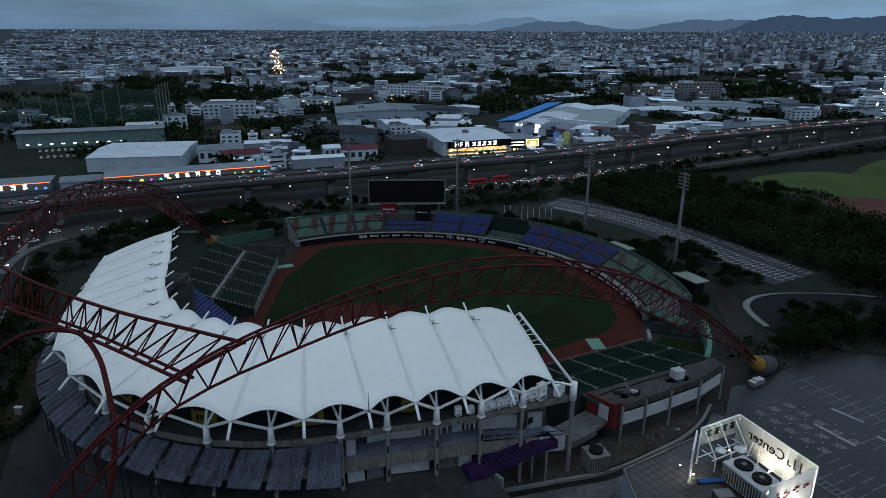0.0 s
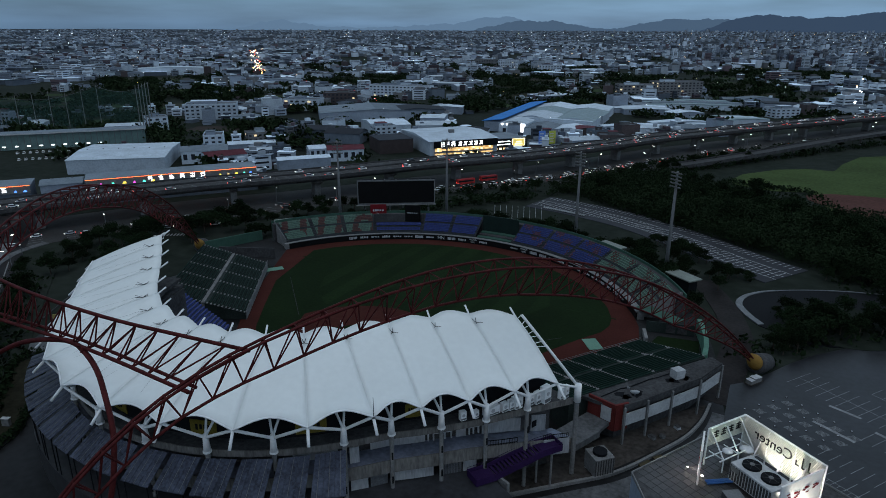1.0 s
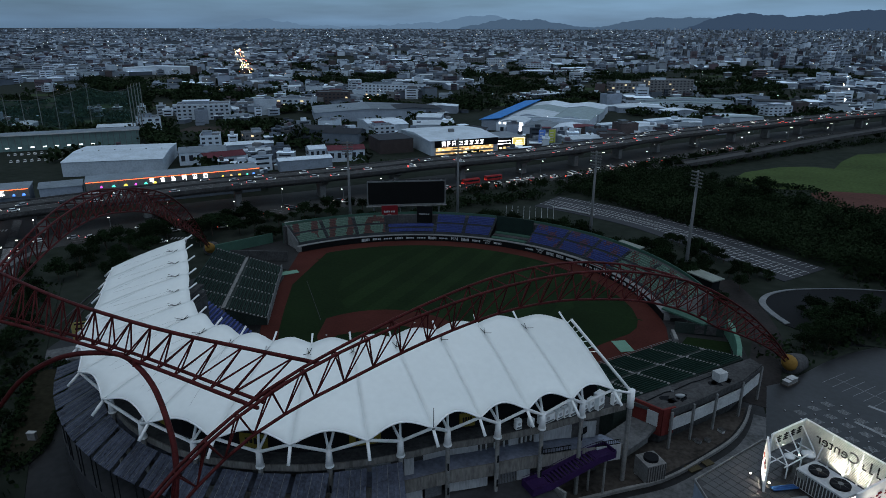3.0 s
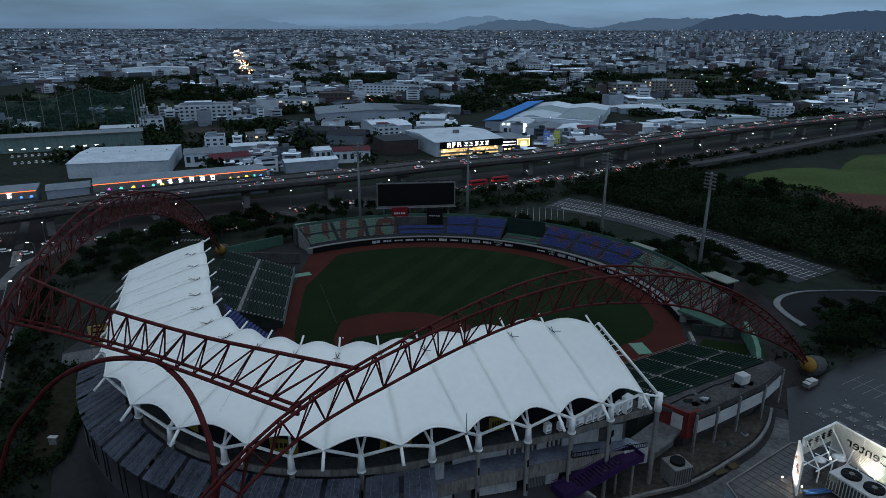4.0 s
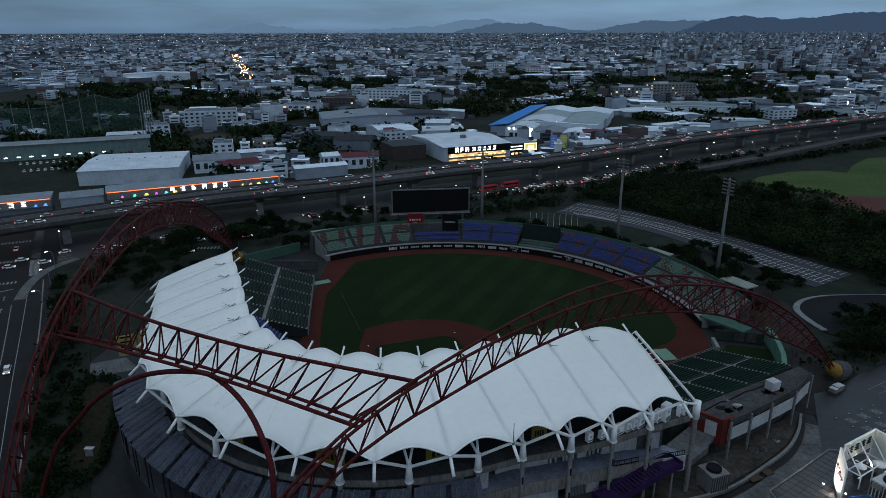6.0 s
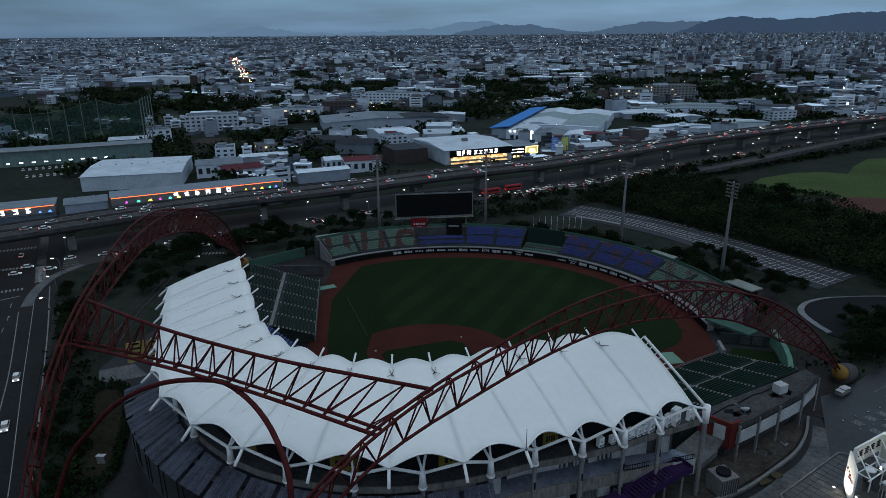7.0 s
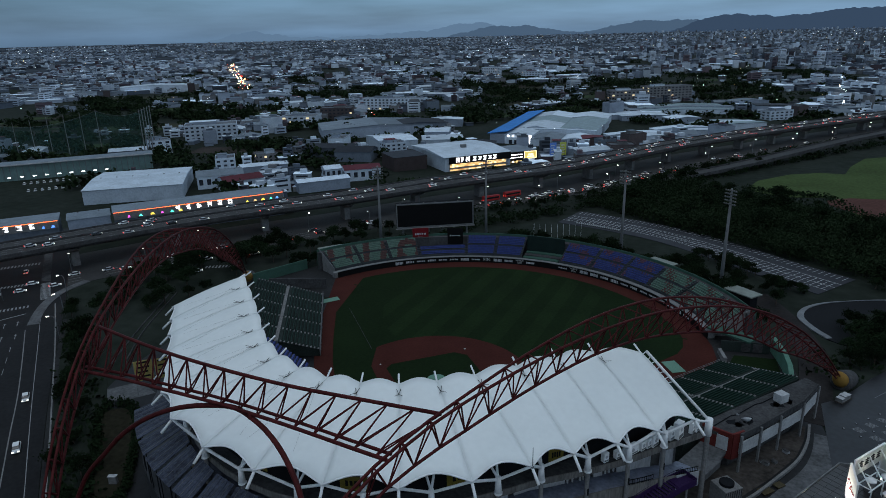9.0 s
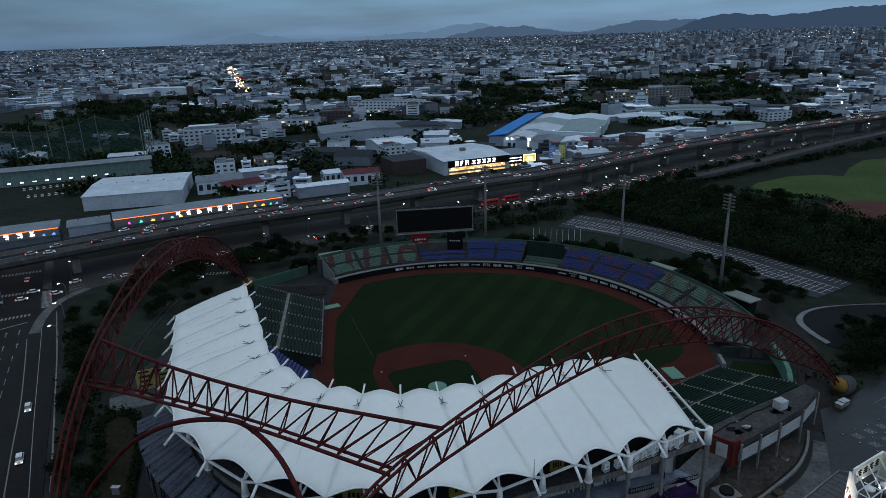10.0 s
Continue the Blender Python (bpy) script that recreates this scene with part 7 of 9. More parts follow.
# allotments, paddies and bare plots between the houses
M_CROPS = [mat("crop_" + n, c, 0.95, var=0.35, scale=0.05, fine=0.5, bump=0.0) for n, c in (("green", (0.03, 0.046, 0.02)), ("olive", (0.032, 0.033, 0.022)), ("fallow", (0.036, 0.03, 0.027)))]
frng = random.Random(8)
for gx, gy, gr in GREEN:
    for k in range(3):
        x, y = gx + frng.uniform(-0.5, 0.5) * gr, gy + frng.uniform(-0.6, 0.6) * gr
        if hw_side(x, y) < 70:
            continue
        structure("farm_field", MB().obox(x, y, -0.4, gr * frng.uniform(0.5, 1.0), gr * frng.uniform(0.25, 0.5), 0.3 + 0.02 * k, radians(frng.choice((45, 20, 50)))), M_CROPS[frng.choice((0, 0, 1, 2))], "flat cultivated field between the houses", "field")

# lean-tos, sheds and small houses that fill the blocks
small = {}
srg = random.Random(52)
for i in range(2900):
    y = 170 + 1150 * srg.random()
    x = srg.uniform(-0.95 * y - 420, 0.4 * y + 40)
    if hw_side(x, y) < 30 or in_green(x, y, 0.8) or built_up(x, y) < -0.12 or not free(x, y, 9):
        continue
    if any((x - a) ** 2 + (y - b) ** 2 < q * q for a, b, q in ((-132, 330, 48), (-290, 165, 48), (-112, 500, 92), (-5, 700, 62), (-390, 192, 50), (-283, 450, 55), (-193, 122, 50), (-470, 235, 60), (-370, 648, 46), (-423, 365, 30))):
        continue
    w, d, h = srg.uniform(5, 14), srg.uniform(4, 9), srg.choice((2.8, 3.2, 3.4, 4.5, 6.2, 6.6, 9.4))
    yaw = radians(srg.choice((45, 50, 20, 110)) + srg.uniform(-8, 8))
    m, r2 = FARW[srg.choice((0, 0, 1, 2, 2, 3, 4))], FARR[srg.choice((0, 0, 1, 1, 2))]
    small.setdefault(m.name, (m, MB()))[1].obox(x, y, -0.3, w, d, h, yaw)
    small.setdefault(r2.name, (r2, MB()))[1].obox(x, y, h - 0.3, w + 0.7, d + 0.7, 0.3, yaw)
    if h > 4:
        for fl in range(int(h / 3.1)):
            small.setdefault(M_WIN.name, (M_WIN, MB()))[1].obox(x, y, 0.9 + 3.1 * fl, w * 0.7, d + 0.2, 1.2, yaw)
        small.setdefault(m.name, (m, MB()))[1].obox(x + srg.uniform(-1, 1), y + srg.uniform(-1, 1), h, w * 0.4, d * 0.5, 2.4, yaw)
for m, mbx in small.values():
    tagged(part("small_houses", mbx, m), "crowded small sheds and houses of the town", "houses", kind="stuff")

# the wide far town, too small to pick apart
far = {}


def far_box(m, x, y, z0, w, d, h, yaw):
    far.setdefault(m.name, (m, MB()))[1].obox(x, y, z0, w, d, h, yaw)


rng = random.Random(33)
for i in range(40000):
    y = 330 + 4300 * rng.random() ** 1.1
    x = rng.uniform(-1.75 * y - 350, 0.52 * y + 130)
    r = math.hypot(x - 75, y + 130)
    if (hw_side(x, y) < 30 and y < 1300) or r > 4800:
        continue
    if y < 620 and x > -560 - 0.25 * y:
        continue
    if y < 1180 and not free(x, y, 19):
        continue
    if in_green(x, y) or (built_up(x, y) < (0.02 if y < 1700 else -0.1) and y < 3300) or (x + 112) ** 2 + (y - 500) ** 2 < 110**2:
        continue
    if y < 1000 and rng.random() < 0.45:
        continue
    z = rise(x, y) - 0.6
    k = max(0.42, min(1.0, 1 - (r - 1100) / 4200))
    yaw = radians(rng.choice((45, 50, 20, 110)) + rng.uniform(-8, 8))
    # far off, the darkest colours are left out to imitate haze
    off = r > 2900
    dense = x > -0.14 * y and y > 1250
    if rng.random() < (0.16 if dense else 0.45):
        w, d, h = k * rng.uniform(20, 60), k * rng.uniform(14, 36), k * rng.uniform(5, 9)
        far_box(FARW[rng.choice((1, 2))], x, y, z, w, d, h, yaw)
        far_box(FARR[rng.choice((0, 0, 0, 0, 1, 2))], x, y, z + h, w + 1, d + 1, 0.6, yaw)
    else:
        tall = dense and y > 1600 and rng.random() < 0.12 + 0.10 * (built_up(x, y) > 0.15)
        w, d = k * rng.uniform(9, 26), k * rng.uniform(9, 18)
        h = k * rng.uniform(22, 40) if tall else k * rng.choice((7, 10, 12, 13, 16, 19))
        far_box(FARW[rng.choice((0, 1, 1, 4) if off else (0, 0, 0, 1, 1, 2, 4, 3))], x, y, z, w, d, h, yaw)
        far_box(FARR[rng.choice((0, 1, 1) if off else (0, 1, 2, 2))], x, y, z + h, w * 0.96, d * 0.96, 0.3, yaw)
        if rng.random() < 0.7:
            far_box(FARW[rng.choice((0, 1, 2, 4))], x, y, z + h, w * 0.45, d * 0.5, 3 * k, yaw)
        # dark bands of windows, each storey its own recessed strip
        if y < 1300 or (tall and r < 2600):
            for fl in range(int(h / 3.2)):
                far_box(M_WIN, x, y, z + 1.2 + 3.2 * fl, w * 0.82, d + 0.3, 1.2, yaw)
                far_box(M_WIN, x, y, z + 1.2 + 3.2 * fl, w + 0.3, d * 0.72, 1.2, yaw)
for m, mbx in far.values():
    tagged(part("far_town", mbx, m), "dense far town of pale low blocks and sheds", "town", kind="stuff")

# street lamps and lit windows far off: points of light
lights = {}
for i in range(900):
    y = 420 + 3700 * rng.random() ** 0.9
    x = rng.uniform(-1.6 * y - 200, 0.5 * y + 100)
    if hw_side(x, y) < 25 or math.hypot(x - 75, y + 130) > 4380:
        continue
    m = L_WHITE if rng.random() < 0.75 else L_WARM
    s = 0.18 + 0.0003 * y * rng.uniform(0.25, 1.1)
    lights.setdefault(m.name, (m, MB()))[1].obox(x, y, rise(x, y) + rng.uniform(6, 13), s, s, s, 0.5)
# the lit street that runs off through the town
for i in range(190):
    f = rng.random() ** 1.2
    x, y = -780 - 700 * f + rng.uniform(-11, 11), 815 + 720 * f + rng.uniform(-11, 11)
    m = rng.choice((L_WARM, L_WARM, L_WARM, L_WHITE, L_RED))
    s = rng.uniform(0.35, 1.1) * (1 + 0.9 * f)
    lights.setdefault(m.name, (m, MB()))[1].obox(x, y, rise(x, y) + rng.uniform(2, 13), s, s, s, 0.5)
for i in range(46):
    f = rng.random() * 3
    px, py = interp(f, [0, 1, 2, 3], [-325, -407, -533, -690]), interp(f, [0, 1, 2, 3], [522, 607, 694, 758])
    m = rng.choice((L_WARM, L_RED, L_RED, L_WHITE))
    s = rng.uniform(0.3, 0.7)
    lights.setdefault(m.name, (m, MB()))[1].obox(px + rng.uniform(-6, 6), py + rng.uniform(-6, 6), rng.uniform(1, 8), s, s, s, 0.5)
for i in range(26):
    f = rng.random()
    x, y = 161 + 40 * f + rng.uniform(-4, 4), 700 + 640 * f
    lights.setdefault(L_WHITE.name, (L_WHITE, MB()))[1].obox(x, y, rng.uniform(6, 11), 1.2, 1.2, 1.2, 0.5)
for m, mbx in lights.values():
    tagged(part("street_lights", mbx, m), "scattered far street lamps", "lights", kind="stuff")

# far hills; haze is put into the glowing colour of each ridge
def hills(pts, dist, col, label, k_near=300):
    """A ridge round the far edge of the plain; pts: bearings to the left of straight ahead, in degrees, and heights."""
    bs, hs = [p[0] for p in pts][::-1], [p[1] for p in pts][::-1]
    line = []
    for k in range(321):
        a = bs[0] + (bs[-1] - bs[0]) * k / 320
        line.append((a, sum(interp(a + o, bs, hs) for o in (-0.7, -0.35, 0, 0.35, 0.7)) / 5))
    mb = MB()
    for a, z in line:
        zz = z + 9 * noise.noise(Vector((a * 0.9, dist / 100, 0.3))) + 8 * noise.noise(Vector((a * 2.6, dist / 50, 4))) + 3.5 * noise.noise(Vector((a * 7.0, 0, 7)))
        for r, h in ((dist - 60, -5), (dist, 97 + (max(zz, 0) - 97) * dist / (dist - k_near)), (dist + 60, -5)):
            mb.v.append((75 - r * math.sin(radians(a)), -130 + r * math.cos(radians(a)), h))
    for i in range(len(line) - 1):
        for j in range(2):
            a = 3 * i + j
            mb.f.append((a, a + 3, a + 4, a + 1))
    # base colour is black, so the hazy blue comes from emission alone
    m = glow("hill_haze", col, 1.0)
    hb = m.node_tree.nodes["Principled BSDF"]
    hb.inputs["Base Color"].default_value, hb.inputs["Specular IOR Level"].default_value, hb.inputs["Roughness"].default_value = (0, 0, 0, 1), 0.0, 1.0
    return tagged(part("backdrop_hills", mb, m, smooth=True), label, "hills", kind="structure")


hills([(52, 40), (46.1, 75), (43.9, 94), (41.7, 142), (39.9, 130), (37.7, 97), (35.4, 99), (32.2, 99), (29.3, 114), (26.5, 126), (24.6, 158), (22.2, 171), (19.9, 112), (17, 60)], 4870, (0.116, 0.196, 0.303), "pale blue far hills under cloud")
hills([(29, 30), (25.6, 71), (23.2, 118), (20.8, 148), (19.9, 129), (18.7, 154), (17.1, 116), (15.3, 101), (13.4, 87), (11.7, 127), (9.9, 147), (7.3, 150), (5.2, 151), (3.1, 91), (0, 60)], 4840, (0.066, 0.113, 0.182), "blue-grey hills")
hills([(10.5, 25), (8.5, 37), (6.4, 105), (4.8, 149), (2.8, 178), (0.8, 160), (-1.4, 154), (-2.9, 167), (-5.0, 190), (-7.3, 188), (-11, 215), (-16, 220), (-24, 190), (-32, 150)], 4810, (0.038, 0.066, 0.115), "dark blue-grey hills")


# ---------------------------------------------------------------- trees
M_LEAF = mat("dark_leaves", (0.0092, 0.0165, 0.0075), 0.95, var=0.4, scale=0.12, fine=1.0, rand=0.35, bump=0.0, spec=0.03)
M_LEAF_W = mat("wild_wood_leaves", (0.0135, 0.0225, 0.0105), 0.95, var=0.5, scale=0.06, fine=0.7, bump=0.0, spec=0.03)
M_BARK = mat("bark", (0.07, 0.055, 0.045), 0.9, var=0.3)


def tree_template(seed, h, spread, clumps):
    r = random.Random(seed)
    ob = thing("tree", "broad dark green tree with an uneven crown", "tree", 0, 0, -500)
    trunk = MB().tube([(0, 0, -0.3), (0.1, 0, h * 0.25), (0.15, 0.1, h * 0.5), (0.1, 0.1, h * 0.75)], [0.28, 0.22, 0.16, 0.06], 7)
    tips = []
    for k in range(7):
        a = 2 * math.pi * k / 7 + r.uniform(-0.4, 0.4)
        L = spread * r.uniform(0.55, 0.95)
        z0 = h * r.uniform(0.28, 0.5)
        tip = (math.cos(a) * L, math.sin(a) * L, h * r.uniform(0.5, 0.85))
        trunk.tube([(0.1, 0, z0), (tip[0] * 0.5, tip[1] * 0.5, (z0 + tip[2]) * 0.52), tip], [0.12, 0.08, 0.03], 5)
        tips.append(tip)
    tips += [(0, 0, h * 0.85), (0.5, 0.3, h * 0.7)]
    part("trunk", trunk, M_BARK, ob)
    crown = MB()
    for k in range(clumps):
        t = Vector(r.choice(tips))
        c = t + Vector((r.gauss(0, 1), r.gauss(0, 1), r.gauss(0, 0.7))) * spread * 0.26
        c.z = max(c.z, h * 0.28)
        s = r.uniform(0.2, 0.46) * spread / 3.2
        ax1 = Vector((r.gauss(0, 1), r.gauss(0, 1), r.gauss(0, 0.6))).normalized()
        ax2 = ax1.cross(Vector((r.gauss(0, 1), r.gauss(0, 1), r.gauss(0, 1)))).normalized()
        up = ax1.cross(ax2)
        crown.add([c - ax1 * s, c - ax2 * s * 0.7 + up * s * 0.25, c + ax1 * s, c + ax2 * s * 0.7 + up * s * 0.25], [(0, 1, 2), (0, 2, 3)])
    cme = bpy.data.meshes.new("crown")
    cme.from_pydata(crown.v, [], crown.f)
    cme.materials.append(M_LEAF)
    part("crown", cme, None, ob)
    return ob


TREES = [tree_template(k, h, s, c) for k, (h, s, c) in enumerate(((8.5, 3.6, 1300), (7.0, 3.2, 1150), (10.0, 4.2, 1500), (6.0, 2.6, 900), (9.0, 3.0, 1200)))]
trng = random.Random(77)
planted = []


def plant(x, y, scale=1.0, gap=2.5, label="", group="trees round the stadium"):
    if any((x - a) ** 2 + (y - b) ** 2 < 81 for a, b in ((77.5, 103.5), (47.0, 123.5), (-85.0, 88.0))):
        return None
    if any((x - a) ** 2 + (y - b) ** 2 < gap * gap for a, b in planted) or (21 < math.hypot(x - 123, y - 107) < 34 and y > 90):
        return None
    if x > 96 and (y < interp(x, EDGE_X, EDGE_Y) + 2.0 or (x < 107 and 60 < y < 122)) or (84 < x <= 96 and 50 < y < 112):
        return None
    if any((x - a) ** 2 + (y - b) ** 2 < 144 for a, b in cpl):
        return None
    if x < -138 and y < 62 and x < -150 - 0.3 * (y - 20):
        return None
    planted.append((x, y))
    t = copy_thing(trng.choice(TREES), Matrix.Translation((x, y, -0.2)) @ Matrix.Rotation(trng.uniform(0, 6.28), 4, "Z") @ Matrix.Diagonal((scale, scale, scale * trng.uniform(0.85, 1.15), 1)))
    tagged(t, label or "broad dark green tree with an uneven crown", "tree", group)
    return t


# belt behind the outfield stands
for k in range(84):
    a = 26 + 84 * k / 83
    r = trng.uniform(99, 106)
    plant(*pol(-3, 41, a, r), trng.uniform(0.65, 1.0))
for k in range(26):
    a = 108 + 50 * k / 25
    plant(*pol(-3, 41, a, trng.uniform(98, 104)), trng.uniform(0.6, 0.9))
for k in range(26):
    a = 24 + 36 * k / 25
    plant(*pol(-3, 41, a, trng.uniform(106, 118)), trng.uniform(0.7, 1.05))
# wood between car park and highway
for k in range(44):
    f = trng.random()
    x, y = 0 + 150 * f + trng.uniform(-30, 30), 236 - 60 * f + trng.uniform(-8, 70)
    if hw_side(x, y) > -48 or (x > 70 and y > 284) or (x > 112 and y > 238) or y < 224 - 0.62 * max(x, 0) + 8:
        continue
    plant(x, y, trng.uniform(0.85, 1.2), 6.0, "dense dark woodland tree", "wood beyond the car park")
for k in range(14):
    x, y = trng.uniform(112, 200), trng.uniform(150, 240)
    plant(x, y, trng.uniform(0.8, 1.15), 7.0, "dense dark woodland tree", "wood beyond the car park")
# round the loop road
for k in range(80):
    a, r = trng.uniform(0, 360), 27 * math.sqrt(trng.random())
    plant(138 + r * math.cos(radians(a)), 84 + 0.8 * r * math.sin(radians(a)), trng.uniform(0.6, 1.0), 3.0)
for k in range(16):
    plant(trng.uniform(112, 165), trng.uniform(66, 92), trng.uniform(0.6, 0.9), 3.0)
for k in range(16):
    plant(trng.uniform(96, 175), trng.uniform(128, 150), trng.uniform(0.6, 1.0), 3.2)
# along the avenue and the highway, left of the stadium
for k in range(20):
    p = offset_line(AVL, -3.5)[min(6 + 2 * k, 46)]
    plant(p[0] + trng.uniform(-2.5, 2.5), p[1] + trng.uniform(-2.5, 2.5), trng.uniform(0.6, 0.95), 2.5)
for k in range(34):
    x, y = trng.uniform(-165, -112), trng.uniform(20, 110)
    if hw_side(x, y) > -36:
        continue
    plant(x, y, trng.uniform(0.7, 1.1), 4.5)
for k in range(40):
    d = 300 + 11.5 * k
    p, yw = along(HWL, d)
    n2 = Vector((math.sin(yw), -math.cos(yw)))
    q = p + n2 * trng.uniform(38, 52)
    plant(q.x, q.y, trng.uniform(0.6, 0.9), 3.0, "", "trees along the highway")
for k in range(16):
    d = 620 + 29 * k
    p, yw = along(HWL, d)
    n2 = Vector((math.sin(yw), -math.cos(yw)))
    q = p + n2 * trng.uniform(40, 60)
    plant(q.x, q.y, trng.uniform(0.45, 0.7), 3.0, "small dark roadside tree", "trees along the highway")
# thicket inside the loop road
for k in range(110):
    x = trng.uniform(105, 158)
    y = trng.uniform(66 + 0.95 * (x - 107), 94 + 0.85 * (x - 109))
    plant(x, y, trng.uniform(0.7, 0.95), 5.0, "dense dark tree of the thicket inside the loop road", "thicket in the loop road")
for k in range(34):
    plant(trng.uniform(106, 124), trng.uniform(70, 104), trng.uniform(0.55, 0.85), 3.2, "dense dark tree of the thicket inside the loop road", "thicket in the loop road")
# clumps along the near edge of the frontage road
for k in range(46):
    p, yw = along(HWL, 235 + 5.2 * k)
    n2 = Vector((math.sin(yw), -math.cos(yw)))
    q = p + n2 * trng.uniform(33, 47)
    plant(q.x, q.y, trng.uniform(0.65, 1.0), 3.2, "", "trees along the highway")
# hedge of round trees between the loop road and the car park
for k in range(24):
    f = k / 23
    plant(80 + 72 * f + trng.uniform(-1.5, 1.5), 123 + 36 * f + trng.uniform(-2, 2), trng.uniform(0.55, 0.8), 2.6)
for k in range(22):
    q = offset_line(cpl, -15.5)[38 + k]
    plant(q[0] + trng.uniform(-1, 1), q[1] + trng.uniform(-1, 1), trng.uniform(0.5, 0.72), 2.4, "round dark tree of the hedge below the car park", "hedge trees by the car park")
for k in range(16):
    plant(110 + 3.4 * k, 142.5 + 0.6 * k + trng.uniform(-0.8, 0.8), trng.uniform(0.5, 0.75), 2.4, "round dark tree of the hedge below the car park", "hedge trees by the car park")
# lawn between the avenue and the roof's far tip
for k in range(22):
    plant(trng.uniform(-158, -126), trng.uniform(4, 44), trng.uniform(0.6, 0.85), 6.0)
for t in TREES:
    for o in (*t.children, t):
        bpy.data.objects.remove(o)

# woods and hedges in the town: one mass of leaf clumps
rng = random.Random(41)
mb = MB()


def copse(cx, cy, rx, ry, n, size):
    for _ in range(n):
        a, r = rng.uniform(0, 6.283), math.sqrt(rng.random())
        x, y = cx + rx * r * math.cos(a), cy + ry * r * math.sin(a)
        if hw_side(x, y) < 24 or not free(x, y, 14) or any((x - a) ** 2 + (y - b) ** 2 < q * q for a, b, q in ((-132, 322, 58), (-290, 165, 48), (-105, 490, 112), (-193, 122, 46), (-390, 192, 40), (-95, 350, 30))):
            continue
        h = size * rng.uniform(0.6, 1.2)
        for _ in range(17):
            c = Vector((x + rng.gauss(0, 1) * size * 0.38, y + rng.gauss(0, 1) * size * 0.35, max(h * rng.uniform(0.25, 1.0), 0.5)))
            s = size * rng.uniform(0.13, 0.26)
            a1 = Vector((rng.gauss(0, 1), rng.gauss(0, 1), rng.gauss(0, 0.5))).normalized()
            a2 = a1.cross(Vector((rng.gauss(0, 1), rng.gauss(0, 1), rng.gauss(0, 1)))).normalized()
            mb.add([c - a1 * s, c - a2 * s, c + a1 * s, c + a2 * s], [(0, 1, 2, 3)])


for gx, gy, gr in GREEN:
    copse(gx, gy, gr, gr, 14, 8)
    for _ in range(4):
        copse(gx + rng.uniform(-1, 1) * gr, gy + rng.uniform(-1, 1) * gr, 26, 6, 22, 7)
for _ in range(560):
    y = 150 + 2300 * rng.random() ** 1.1
    x = rng.uniform(-1.0 * y - 300, 0.45 * y + 60)
    if hw_side(x, y) < 30:
        continue
    copse(x, y, rng.uniform(10, 45), rng.uniform(6, 16), 16, rng.uniform(6, 10))
for _ in range(1350):
    f = rng.random()
    x = 190 * f + rng.uniform(-30, 10)
    y = 228 - 0.62 * max(x, 0) + 92 * rng.random() ** 1.2
    if y < 153 or -hw_side(x, y) < 44 or (x > 72 and y > 282) or (x > 114 and y > 244) or y < 226 - 0.62 * max(x, 0):
        continue
    h = rng.uniform(4.0, 8.5)
    for _ in range(95):
        c = Vector((x + rng.gauss(0, 1.8), y + rng.gauss(0, 1.8), max(h * rng.uniform(0.15, 1.0), 0.4)))
        s = rng.uniform(0.22, 0.55)
        a1 = Vector((rng.gauss(0, 1), rng.gauss(0, 1), rng.gauss(0, 0.5))).normalized()
        a2 = a1.cross(Vector((rng.gauss(0, 1), rng.gauss(0, 1), rng.gauss(0, 1)))).normalized()
        mb.add([c - a1 * s, c - a2 * s, c + a1 * s, c + a2 * s], [(0, 1, 2, 3)])
# the wood goes on past the end of the car park
for _ in range(620):
    x, y = rng.uniform(112, 235), rng.uniform(150, 246)
    if y < 232 - 0.62 * x + 6 or (x > 150 and y > 238):
        continue
    h = rng.uniform(3.0, 7.5)
    for _ in range(70):
        c = Vector((x + rng.gauss(0, 1.9), y + rng.gauss(0, 1.9), max(h * rng.uniform(0.1, 1.0), 0.4)))
        s = rng.uniform(0.22, 0.55)
        a1 = Vector((rng.gauss(0, 1), rng.gauss(0, 1), rng.gauss(0, 0.5))).normalized()
        a2 = a1.cross(Vector((rng.gauss(0, 1), rng.gauss(0, 1), rng.gauss(0, 1)))).normalized()
        mb.add([c - a1 * s, c - a2 * s, c + a1 * s, c + a2 * s], [(0, 1, 2, 3)])
wood = bpy.data.meshes.new("woods")
wood.from_pydata(mb.v, [], mb.f)
wood.materials.append(M_LEAF_W)
tagged(part("woods", wood, None), "dark tree groups and hedges between the houses", "trees", kind="stuff")

# low scrub on the ground of the wood and verges
mb = MB()
